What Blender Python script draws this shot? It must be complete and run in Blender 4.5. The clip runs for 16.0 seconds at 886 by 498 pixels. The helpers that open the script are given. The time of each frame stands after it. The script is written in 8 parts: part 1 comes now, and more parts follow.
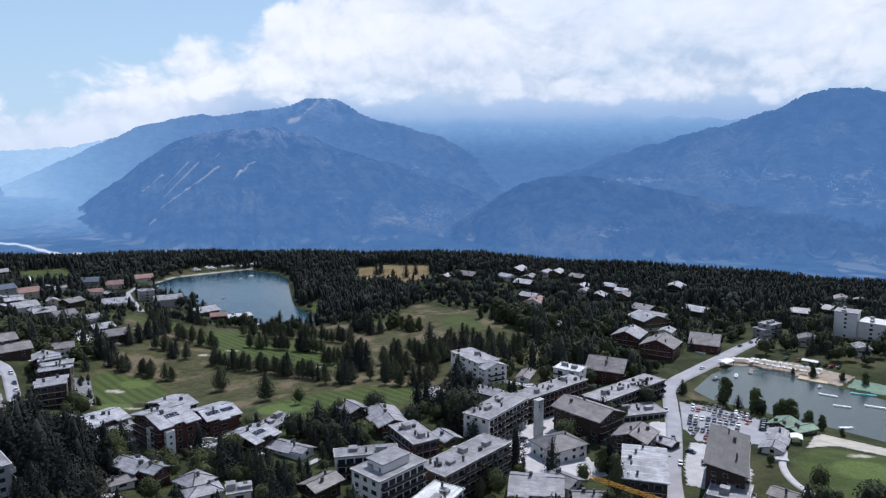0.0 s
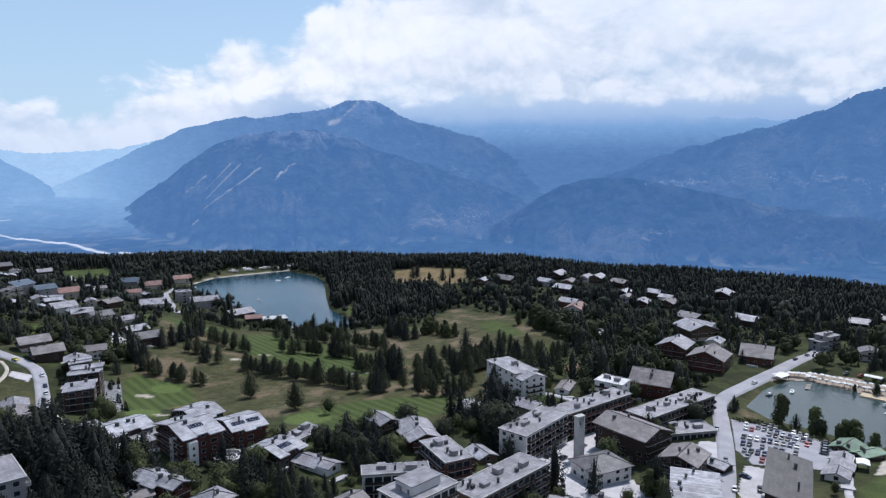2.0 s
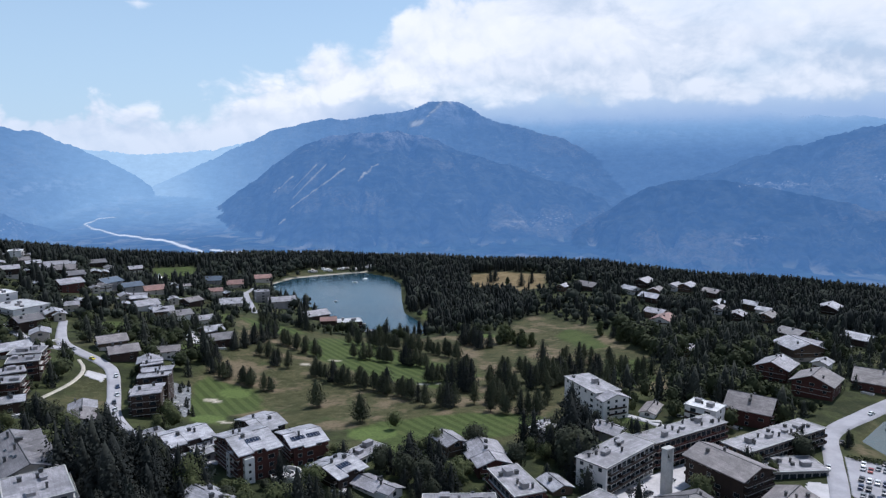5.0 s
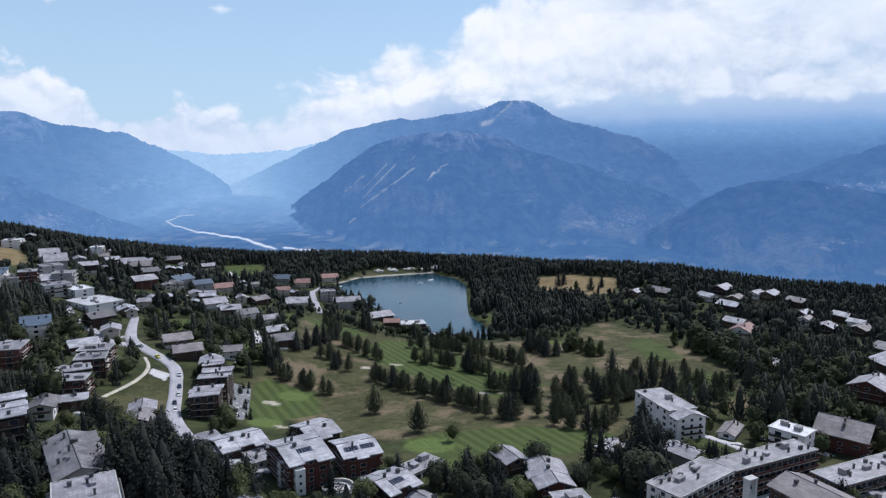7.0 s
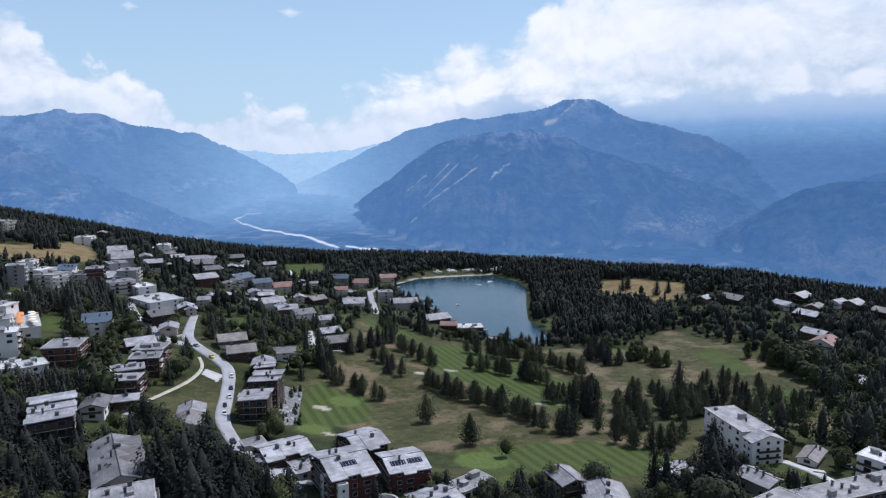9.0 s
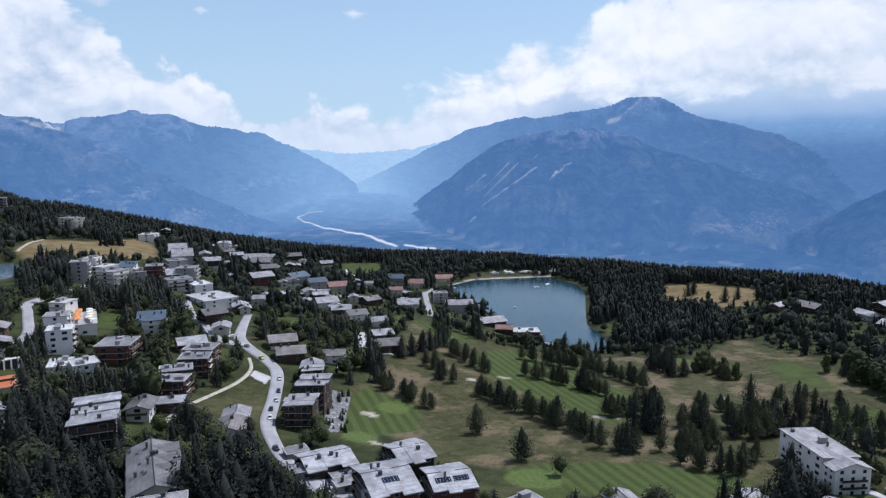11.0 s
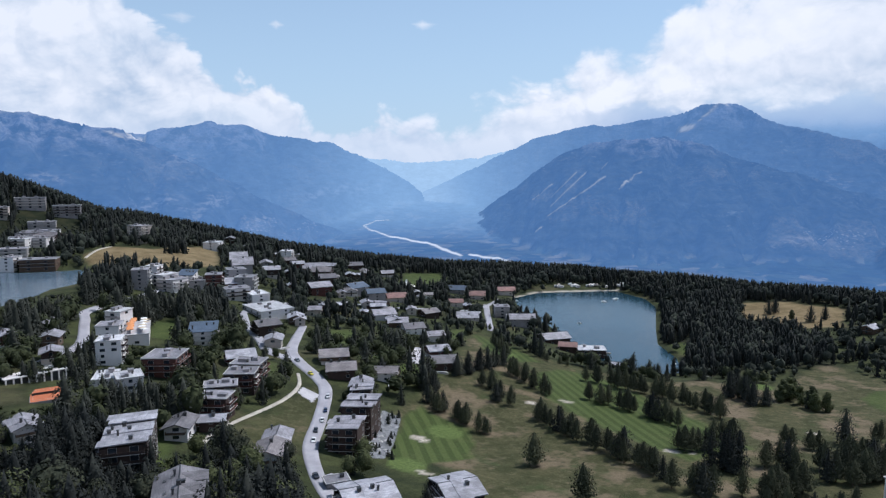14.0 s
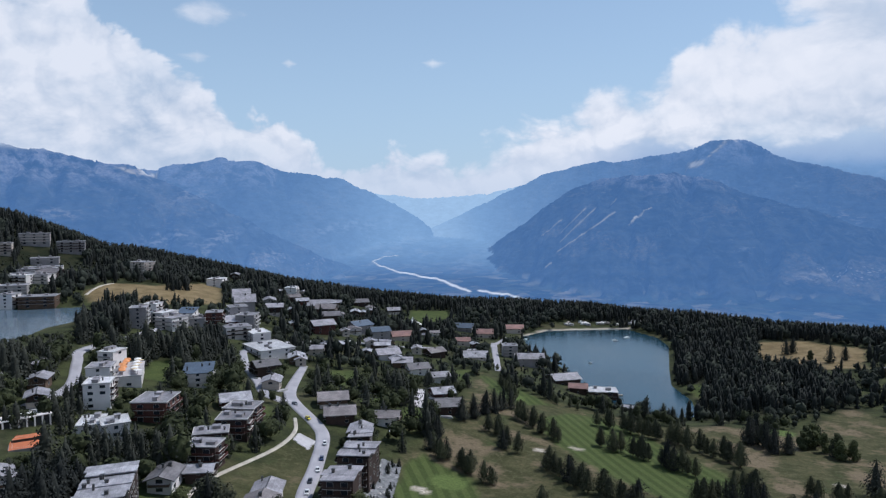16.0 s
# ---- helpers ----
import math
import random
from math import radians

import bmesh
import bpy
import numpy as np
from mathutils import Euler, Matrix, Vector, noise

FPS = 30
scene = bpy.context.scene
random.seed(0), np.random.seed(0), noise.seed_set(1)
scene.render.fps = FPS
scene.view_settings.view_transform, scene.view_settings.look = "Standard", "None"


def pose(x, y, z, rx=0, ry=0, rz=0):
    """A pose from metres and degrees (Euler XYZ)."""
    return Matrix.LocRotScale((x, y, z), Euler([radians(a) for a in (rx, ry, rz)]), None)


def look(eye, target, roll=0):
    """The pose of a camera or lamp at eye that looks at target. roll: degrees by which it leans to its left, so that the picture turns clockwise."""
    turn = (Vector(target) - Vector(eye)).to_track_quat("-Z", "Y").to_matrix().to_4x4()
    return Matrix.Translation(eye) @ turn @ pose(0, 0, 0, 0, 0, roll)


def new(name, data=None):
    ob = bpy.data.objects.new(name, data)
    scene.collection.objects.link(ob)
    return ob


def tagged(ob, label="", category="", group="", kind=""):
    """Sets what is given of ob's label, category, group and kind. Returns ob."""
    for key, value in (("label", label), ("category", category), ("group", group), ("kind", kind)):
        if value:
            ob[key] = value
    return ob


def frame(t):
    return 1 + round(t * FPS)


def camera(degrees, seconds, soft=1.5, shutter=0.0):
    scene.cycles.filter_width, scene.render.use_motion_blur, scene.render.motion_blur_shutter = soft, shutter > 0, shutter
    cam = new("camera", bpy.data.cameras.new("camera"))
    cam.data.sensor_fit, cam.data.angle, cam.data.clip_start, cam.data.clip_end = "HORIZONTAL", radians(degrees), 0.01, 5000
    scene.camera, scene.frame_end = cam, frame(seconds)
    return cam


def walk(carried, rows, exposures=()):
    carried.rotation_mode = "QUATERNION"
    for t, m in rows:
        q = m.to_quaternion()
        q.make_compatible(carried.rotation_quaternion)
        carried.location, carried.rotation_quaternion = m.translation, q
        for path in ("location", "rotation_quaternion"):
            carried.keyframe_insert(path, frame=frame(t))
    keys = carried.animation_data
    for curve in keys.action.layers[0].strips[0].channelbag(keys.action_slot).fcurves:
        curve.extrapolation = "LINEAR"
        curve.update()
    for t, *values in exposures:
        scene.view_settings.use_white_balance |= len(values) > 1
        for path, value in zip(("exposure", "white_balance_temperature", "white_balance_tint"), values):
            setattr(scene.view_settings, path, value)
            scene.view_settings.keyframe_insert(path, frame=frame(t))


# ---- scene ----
cam = camera(66.14, 16.0, 1.3)
# t, x, y, z, pitch, yaw of a level drone that flies ahead and pans to its left
ROWS = [
    (0.0, 0.03, -0.06, 150.24, -7.61, -0.00),
    (0.5, 0.21, 3.69, 150.08, -7.60, 0.04),
    (1.0, 0.45, 7.37, 149.97, -7.57, 0.31),
    (1.5, 0.73, 10.98, 149.92, -7.51, 1.94),
    (2.0, 1.02, 14.55, 149.91, -7.47, 3.25),
    (2.5, 1.32, 18.07, 149.94, -7.45, 4.27),
    (3.0, 1.62, 21.57, 149.99, -7.43, 5.29),
    (3.5, 1.89, 25.04, 150.06, -7.41, 6.33),
    (6.0, 2.60, 42.32, 150.49, -7.41, 13.08),
    (6.5, 2.55, 45.79, 150.57, -7.41, 14.57),
    (7.0, 2.42, 49.27, 150.63, -7.43, 15.97),
    (7.5, 2.22, 52.77, 150.67, -7.45, 17.37),
    (8.0, 1.93, 56.28, 150.70, -7.42, 18.70),
    (8.5, 1.55, 59.81, 150.72, -7.45, 19.98),
    (9.0, 1.09, 63.34, 150.71, -7.46, 21.21),
    (11.5, -2.43, 81.09, 150.49, -7.54, 27.44),
    (12.0, -3.34, 84.61, 150.42, -7.55, 28.58),
    (12.5, -4.32, 88.11, 150.35, -7.59, 29.62),
    (13.0, -5.35, 91.57, 150.28, -7.60, 30.56),
    (13.5, -6.41, 95.00, 150.23, -7.41, 31.21),
    (14.0, -7.51, 98.36, 150.19, -6.77, 31.82),
    (14.5, -8.62, 101.67, 150.18, -6.06, 32.11),
    (15.0, -9.74, 104.89, 150.20, -5.31, 32.35),
    (15.5, -10.84, 108.02, 150.26, -4.58, 32.53),
    (16.0, -11.93, 111.05, 150.36, -3.79, 32.63),
]
walk(cam, [(t, pose(x, y, z, 90 + pitch, 0, yaw)) for t, x, y, z, pitch, yaw in ROWS], [(0.0, 0.0, 5850, 13), (13.0, 0.0, 5850, 13), (16.0, -0.2, 5850, 13)])

# ---- light ----
SUN_AZ, SUN_EL = 30.0, 57.0
sun_dir = Vector((math.sin(radians(SUN_AZ)) * math.cos(radians(SUN_EL)), math.cos(radians(SUN_AZ)) * math.cos(radians(SUN_EL)), math.sin(radians(SUN_EL))))
sun_data = bpy.data.lights.new("sun", "SUN")
sun_data.energy, sun_data.angle, sun_data.color = 4.3, radians(0.6), (1.0, 0.95, 0.88)
sun_ob = new("sun", sun_data)
sun_ob.matrix_world = look(sun_dir * 900, (0, 0, 0))


class Nodes:
    """Short hand for building a node tree."""

    def __init__(self, tree):
        self.tree = tree
        tree.nodes.clear()

    def add(self, kind, inputs=(), **settings):
        node = self.tree.nodes.new(kind)
        for key, value in settings.items():
            setattr(node, key, value)
        for key, value in dict(inputs).items():
            if isinstance(value, bpy.types.NodeSocket):
                self.tree.links.new(value, node.inputs[key])
            else:
                node.inputs[key].default_value = value
        return node

    def math(self, op, a, b=0.0, c=0.0, clamp=False):
        return self.add("ShaderNodeMath", {0: a, 1: b, 2: c}, operation=op, use_clamp=clamp).outputs[0]

    def smooth(self, v, lo, hi, a=0.0, b=1.0):
        n = self.add("ShaderNodeMapRange", {"Value": v, "From Min": lo, "From Max": hi, "To Min": a, "To Max": b}, interpolation_type="SMOOTHSTEP")
        return n.outputs[0]

    def mix(self, f, a, b, blend="MIX"):
        n = self.add("ShaderNodeMix", {0: f, 6: a, 7: b}, data_type="RGBA", blend_type=blend)
        return n.outputs[2]

    def noise(self, vec, scale, detail=4.0, rough=0.55, distortion=0.0):
        n = self.add("ShaderNodeTexNoise", {"Vector": vec, "Scale": scale, "Detail": detail, "Roughness": rough, "Distortion": distortion})
        return n.outputs[0]

    def ramp(self, f, stops, mode="LINEAR"):
        n = self.add("ShaderNodeValToRGB", {0: f})
        n.color_ramp.interpolation = mode
        els = n.color_ramp.elements
        while len(els) < len(stops):
            els.new(0.5)
        for e, (p, c) in zip(els, stops):
            e.position, e.color = p, (c if len(c) == 4 else (*c, 1))
        return n.outputs[0]

    def scaled(self, vec, s):
        return self.add("ShaderNodeVectorMath", {0: vec, 1: s}, operation="MULTIPLY").outputs[0]


def grey(v):
    return (v, v, v)


def make_world():
    world = bpy.data.worlds.new("world")
    scene.world = world
    world.use_nodes = True
    n = Nodes(world.node_tree)
    sky = n.add("ShaderNodeTexSky", sky_type="NISHITA", sun_disc=False, sun_elevation=radians(SUN_EL), sun_rotation=radians(SUN_AZ),
                altitude=1600, air_density=1.1, dust_density=1.0, ozone_density=2.0)
    way = n.add("ShaderNodeTexCoord").outputs["Generated"]
    xyz = n.add("ShaderNodeSeparateXYZ", {0: way})
    az = n.math("MULTIPLY", n.math("ARCTAN2", xyz.outputs[0], xyz.outputs[1]), 180 / math.pi)
    el = n.math("MULTIPLY", n.math("ARCSINE", xyz.outputs[2]), 180 / math.pi)
    # height in degrees that the cloud bank reaches, going round the horizon
    span = n.math("DIVIDE", n.math("ADD", az, 90.0), 160.0)
    # cloud beyond either end of the view is added, to whiten the ambient light
    tops = [(-90, 22), (-72, 20), (-62, 19), (-58, 14), (-55, 10.2), (-52, 8.0), (-48, 6.2), (-42, 3.6), (-36, 3.0), (-27, 5.6), (-20, 7.4), (-15, 9.6), (-10, 12.6), (-5, 15), (2, 20), (20, 26), (40, 24), (66, 22)]
    top = n.math("MULTIPLY", n.ramp(span, [((a + 90) / 160, grey(e / 30)) for a, e in tops]), 30.0)
    bent = n.add("ShaderNodeVectorMath", {0: way, 1: n.scaled(n.add("ShaderNodeTexNoise", {"Vector": way, "Scale": 9.0, "Detail": 4.0}).outputs[1], (0.07, 0.07, 0.05))}).outputs[0]
    flat = n.scaled(bent, (1.0, 1.0, 1.25))

    def billow(vec):
        """Heaped rounds of three sizes, 0 in the clefts and 1 on the crowns."""
        d = n.add("ShaderNodeTexVoronoi", {"Vector": vec, "Scale": 13.0, "Detail": 3.0, "Roughness": 0.45, "Lacunarity": 2.4}, feature="F1", normalize=True).outputs["Distance"]
        return n.math("SUBTRACT", 1.0, n.math("MULTIPLY", d, 1.6), clamp=True)
    heap = billow(flat)
    lit = billow(n.add("ShaderNodeVectorMath", {0: flat, 1: (0.006, 0.006, 0.016)}).outputs[0])
    big = n.noise(flat, 5.0, 2.0, 0.5)
    wisp = n.noise(n.scaled(bent, (1.0, 1.0, 2.2)), 10.0, 9.0, 0.62, 0.2)
    soft = n.noise(n.scaled(way, (1.0, 1.0, 3.0)), 3.0, 5.0, 0.55)
    patch = n.noise(n.scaled(way, (1.0, 1.0, 2.0)), 6.5, 6.0, 0.6, 0.3)
    edge = n.math("SUBTRACT", top, el)
    edge = n.math("ADD", edge, n.math("MULTIPLY", n.math("SUBTRACT", heap, 0.5), 6.0))
    edge = n.math("ADD", edge, n.math("MULTIPLY", n.math("SUBTRACT", big, 0.5), 8.0))
    edge = n.math("ADD", edge, n.math("MULTIPLY", n.math("SUBTRACT", wisp, 0.5), 4.0))
    # the left bank is heaped and sharp, the right bank frays out softly
    sharp = n.smooth(az, -40.0, -30.0, 0.8, 1.5)
    cover = n.smooth(n.math("DIVIDE", edge, sharp), -0.5, 0.9)
    gaps = n.smooth(n.math("ADD", soft, n.math("MULTIPLY", wisp, 0.35)), 0.5, 0.68)
    cover = n.math("MULTIPLY", cover, n.math("ADD", 0.84, n.math("MULTIPLY", gaps, 0.16)))
    # small loose clouds above the gap between the banks
    for ca, ce, wa, we in ((-51.6, 14.6, 2.2, 0.8), (-52.2, 11.4, 1.5, 0.6), (-45.2, 11.2, 0.6, 0.35), (-33.5, 11.5, 1.0, 0.4)):
        off = n.math("ADD", n.math("ABSOLUTE", n.math("DIVIDE", n.math("SUBTRACT", az, ca), wa)), n.math("ABSOLUTE", n.math("DIVIDE", n.math("SUBTRACT", el, ce), we)))
        loose = n.smooth(n.math("SUBTRACT", n.math("MULTIPLY", wisp, 4.0), off), 0.75, 2.0, 0.0, 0.62)
        cover = n.math("MAXIMUM", cover, loose)
    relief = n.math("MULTIPLY", n.math("SUBTRACT", heap, lit), 1.5)
    base = n.smooth(el, 4.0, 12.5, 0.0, 1.0)
    right = n.smooth(az, -14.0, 4.0)
    shade = n.math("MULTIPLY", right, n.math("SUBTRACT", 1.0, base))
    # crisp heaps along the bank's lower rim and on the left, smooth sheets higher up
    crisp = n.math("MAXIMUM", n.smooth(el, 11.0, 6.0, 0.25, 1.0), n.smooth(az, -40.0, -46.0))
    tone = n.math("ADD", n.math("ADD", 0.60, n.math("MULTIPLY", heap, 0.42)), n.math("MULTIPLY", relief, crisp))
    tone = n.math("ADD", tone, n.math("MULTIPLY", n.math("SUBTRACT", soft, 0.5), 0.45))
    tone = n.math("SUBTRACT", tone, n.smooth(patch, 0.48, 0.68, 0.0, 0.5), clamp=True)
    tone = n.math("SUBTRACT", tone, n.math("MULTIPLY", shade, 0.38), clamp=True)
    tone = n.math("SUBTRACT", tone, n.smooth(az, -38.0, -52.0, 0.0, 0.16), clamp=True)
    cloud = n.mix(tone, (0.53, 0.625, 0.735, 1), (0.96, 0.96, 0.96, 1))
    cloud = n.mix(n.smooth(el, 1.0, 6.0, 0.6, 0.0), cloud, (0.58, 0.68, 0.80, 1))
    # the bank's ragged underside, with shaded air below it
    rim = n.smooth(n.math("ADD", el, n.math("ADD", n.math("MULTIPLY", n.math("SUBTRACT", heap, 0.5), 2.2), n.math("MULTIPLY", n.math("SUBTRACT", wisp, 0.5), 3.0))), 4.3, 5.2)
    below = n.mix(n.smooth(el, 2.5, 6.0), (0.29, 0.43, 0.66, 1), (0.54, 0.66, 0.79, 1))
    cloud = n.mix(n.math("MULTIPLY", n.smooth(az, -24.0, -14.0, 0.0, 0.9), n.math("SUBTRACT", 1.0, rim)), cloud, below)
    dim = n.mix(1.0, sky.outputs[0], (0.146, 0.141, 0.126, 1), "MULTIPLY")
    haze = n.mix(n.math("MULTIPLY", n.smooth(el, -2.0, 20.0, 0.9, 0.45), n.smooth(el, 20.0, 50.0, 1.0, 0.35)), dim, (0.49, 0.645, 0.78, 1))
    colour = n.mix(cover, haze, cloud)
    back = n.add("ShaderNodeBackground", {"Color": colour, "Strength": 1.0})
    n.add("ShaderNodeOutputWorld", {"Surface": back.outputs[0]})


make_world()


# ---- materials ----
def material(name, rough=0.85, metallic=0.0, specular=0.35):
    mat = bpy.data.materials.new(name)
    mat.use_nodes = True
    n = Nodes(mat.node_tree)
    shader = n.add("ShaderNodeBsdfPrincipled", {"Roughness": rough, "Metallic": metallic, "Specular IOR Level": specular})
    n.add("ShaderNodeOutputMaterial", {"Surface": shader.outputs[0]})
    return mat, n, shader


def place(n):
    return n.add("ShaderNodeNewGeometry").outputs["Position"]


def join(n, shader, colour, bump=None, strength=0.3, distance=0.05):
    n.tree.links.new(colour, shader.inputs["Base Color"])
    if bump is not None:
        b = n.add("ShaderNodeBump", {"Height": bump, "Strength": strength, "Distance": distance})
        n.tree.links.new(b.outputs[0], shader.inputs["Normal"])


def plain(name, colour, rough=0.8, metallic=0.0, spread=0.25, scale=0.6, fine=6.0, bump=0.2, vary=0.0):
    """A surface of one colour with wear at two scales, and a shift of tone from object to object."""
    mat, n, s = material(name, rough, metallic)
    p = place(n)
    broad, grain = n.noise(p, scale, 4.0), n.noise(p, fine, 3.0, 0.65)
    f = n.math("ADD", n.math("MULTIPLY", broad, 0.65), n.math("MULTIPLY", grain, 0.35))
    lo = [c * (1 - spread) for c in colour]
    hi = [min(0.9, c * (1 + spread)) for c in colour]
    col = n.mix(n.smooth(f, 0.35, 0.65), (*lo, 1), (*hi, 1))
    if vary:
        rnd = n.add("ShaderNodeObjectInfo").outputs["Random"]
        col = n.mix(1.0, col, n.ramp(rnd, [(0, grey(1 - vary)), (1, grey(1.0))]), "MULTIPLY")
    join(n, s, col, grain, bump, 0.04)
    return mat


def boards(name, colour, step=0.35, spread=0.35, rough=0.8):
    """Timber cladding with level courses."""
    mat, n, s = material(name, rough)
    p = place(n)
    streak = n.noise(n.scaled(p, (0.6, 0.6, 6.0)), 1.5, 4.0, 0.6)
    broad = n.noise(p, 0.25, 2.0)
    wave = n.add("ShaderNodeTexWave", {"Vector": p, "Scale": 0.314 / step, "Distortion": 0.4, "Detail": 1.0}, wave_type="BANDS", bands_direction="Z").outputs[1]
    f = n.math("ADD", n.math("MULTIPLY", streak, 0.6), n.math("MULTIPLY", broad, 0.4))
    col = n.mix(n.smooth(f, 0.35, 0.65), (*[c * (1 - spread) for c in colour], 1), (*[c * (1 + spread) for c in colour], 1))
    rnd = n.add("ShaderNodeObjectInfo").outputs["Random"]
    col = n.mix(1.0, col, n.ramp(rnd, [(0, grey(0.7)), (1, grey(1.0))]), "MULTIPLY")
    join(n, s, col, wave, 0.5, 0.03)
    return mat


def roofing(name, colour, spread=0.3, course=0.5, patch=0.5):
    """Slate or sheet roofing: courses, weather streaks and pale worn patches."""
    mat, n, s = material(name, 0.62, 0.0, 0.45)
    p = place(n)
    blotch = n.noise(p, 0.22, 5.0, 0.62)
    grain = n.noise(p, 3.2, 3.0, 0.7)
    brick = n.add("ShaderNodeTexBrick", {"Vector": n.add("ShaderNodeTexCoord").outputs["UV"], "Scale": 1.0, "Mortar Size": 0.04, "Brick Width": 0.9, "Row Height": course,
                                         "Color1": (1, 1, 1, 1), "Color2": (0.8, 0.8, 0.8, 1), "Mortar": (0.5, 0.5, 0.5, 1)})
    col = n.mix(n.smooth(blotch, 0.35, 0.68), (*[c * (1 - spread) for c in colour], 1), (*[min(0.85, c * (1 + spread)) for c in colour], 1))
    col = n.mix(n.smooth(grain, 0.5, 0.75, 0.0, patch), col, (*[min(0.85, c * 1.35) for c in colour], 1))
    uv = n.add("ShaderNodeTexCoord").outputs["UV"]
    run = n.noise(n.scaled(uv, (0.12, 1.1, 0.0)), 1.0, 4.0, 0.7)
    col = n.mix(n.smooth(run, 0.42, 0.62, 0.0, 0.55), col, (*[c * 0.55 for c in colour], 1))
    col = n.mix(0.75, col, brick.outputs[0], "MULTIPLY")
    rnd = n.add("ShaderNodeObjectInfo").outputs["Random"]
    col = n.mix(1.0, col, n.ramp(rnd, [(0, grey(0.72)), (1, grey(1.0))]), "MULTIPLY")
    join(n, s, col, grain, 0.35, 0.05)
    return mat


def leaf_material(name, dark, light, dry=0.0):
    mat, n, s = material(name, 0.85, 0.0, 0.08)
    geo = n.add("ShaderNodeNewGeometry")
    isl = geo.outputs["Random Per Island"]
    rnd = n.add("ShaderNodeObjectInfo").outputs["Random"]
    broad = n.noise(geo.outputs["Position"], 0.035, 2.0)
    f = n.math("ADD", n.math("MULTIPLY", isl, 0.25), n.math("ADD", n.math("MULTIPLY", rnd, 0.48), n.math("MULTIPLY", broad, 0.35)))
    col = n.mix(n.smooth(f, 0.2, 0.9), (*dark, 1), (*light, 1))
    col = n.mix(1.0, col, n.ramp(n.noise(geo.outputs["Position"], 1.2, 2.0), [(0.3, grey(0.62)), (0.7, grey(1.15))]), "MULTIPLY")
    join(n, s, col)
    return mat


def ground_material():
    """Grass, mown turf, hay meadow, wood floor and gravel, by the weights that the ground mesh carries."""
    mat, n, s = material("ground", 0.95, 0.0, 0.1)
    p = place(n)

    def weight(name):
        return n.add("ShaderNodeAttribute", attribute_name=name).outputs["Fac"]
    big, mid, fine = n.noise(p, 0.02, 4.0, 0.6), n.noise(p, 0.09, 5.0, 0.62), n.noise(p, 0.9, 4.0, 0.7)
    lawn = n.mix(n.smooth(mid, 0.35, 0.65), (0.028, 0.034, 0.016, 1), (0.058, 0.066, 0.027, 1))
    lawn = n.mix(n.smooth(big, 0.55, 0.68, 0.0, 0.35), lawn, (0.125, 0.105, 0.06, 1))
    rough = n.mix(n.smooth(mid, 0.36, 0.62), (0.046, 0.050, 0.0215, 1), (0.076, 0.073, 0.035, 1))
    rough = n.mix(n.smooth(n.noise(p, 0.035, 4.0, 0.65), 0.485, 0.62, 0.0, 0.85), rough, (0.175, 0.134, 0.088, 1))
    rough = n.mix(n.smooth(n.noise(p, 0.06, 3.0, 0.6), 0.58, 0.7, 0.0, 0.5), rough, (0.052, 0.074, 0.028, 1))
    tufts = n.noise(p, 0.28, 5.0, 0.72)
    rough = n.mix(n.smooth(tufts, 0.52, 0.64, 0.0, 0.42), rough, (0.130, 0.114, 0.062, 1))
    rough = n.mix(n.smooth(tufts, 0.46, 0.36, 0.0, 0.5), rough, (0.036, 0.044, 0.018, 1))
    wave = n.add("ShaderNodeTexWave", {"Vector": p, "Scale": 0.085, "Distortion": 0.9, "Detail": 1.0, "Detail Scale": 0.3}, wave_type="BANDS", bands_direction="DIAGONAL").outputs[1]
    stripes = n.mix(n.smooth(wave, 0.3, 0.7), (0.050, 0.069, 0.022, 1), (0.074, 0.097, 0.031, 1))
    fair = n.mix(n.smooth(mid, 0.54, 0.74, 0.0, 0.3), stripes, (0.110, 0.104, 0.046, 1))
    plot = n.mix(n.smooth(mid, 0.38, 0.62), (0.052, 0.070, 0.023, 1), (0.074, 0.094, 0.031, 1))
    green = n.mix(n.smooth(fine, 0.35, 0.65), (0.090, 0.124, 0.038, 1), (0.102, 0.136, 0.043, 1))
    hay = n.mix(n.smooth(mid, 0.35, 0.68), (0.150, 0.112, 0.056, 1), (0.235, 0.178, 0.096, 1))
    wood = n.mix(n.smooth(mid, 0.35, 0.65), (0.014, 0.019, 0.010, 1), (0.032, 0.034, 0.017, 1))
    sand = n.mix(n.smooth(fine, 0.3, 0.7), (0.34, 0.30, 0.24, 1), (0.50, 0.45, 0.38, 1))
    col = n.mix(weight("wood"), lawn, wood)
    for name, layer in (("rough", rough), ("plot", plot), ("fair", fair), ("green", green), ("hay", hay), ("sand", sand)):
        col = n.mix(weight(name), col, layer)
    col = n.mix(1.0, col, n.ramp(fine, [(0.3, grey(0.72)), (0.7, grey(1.12))]), "MULTIPLY")
    join(n, s, col, fine, 0.6, 0.4)
    return mat


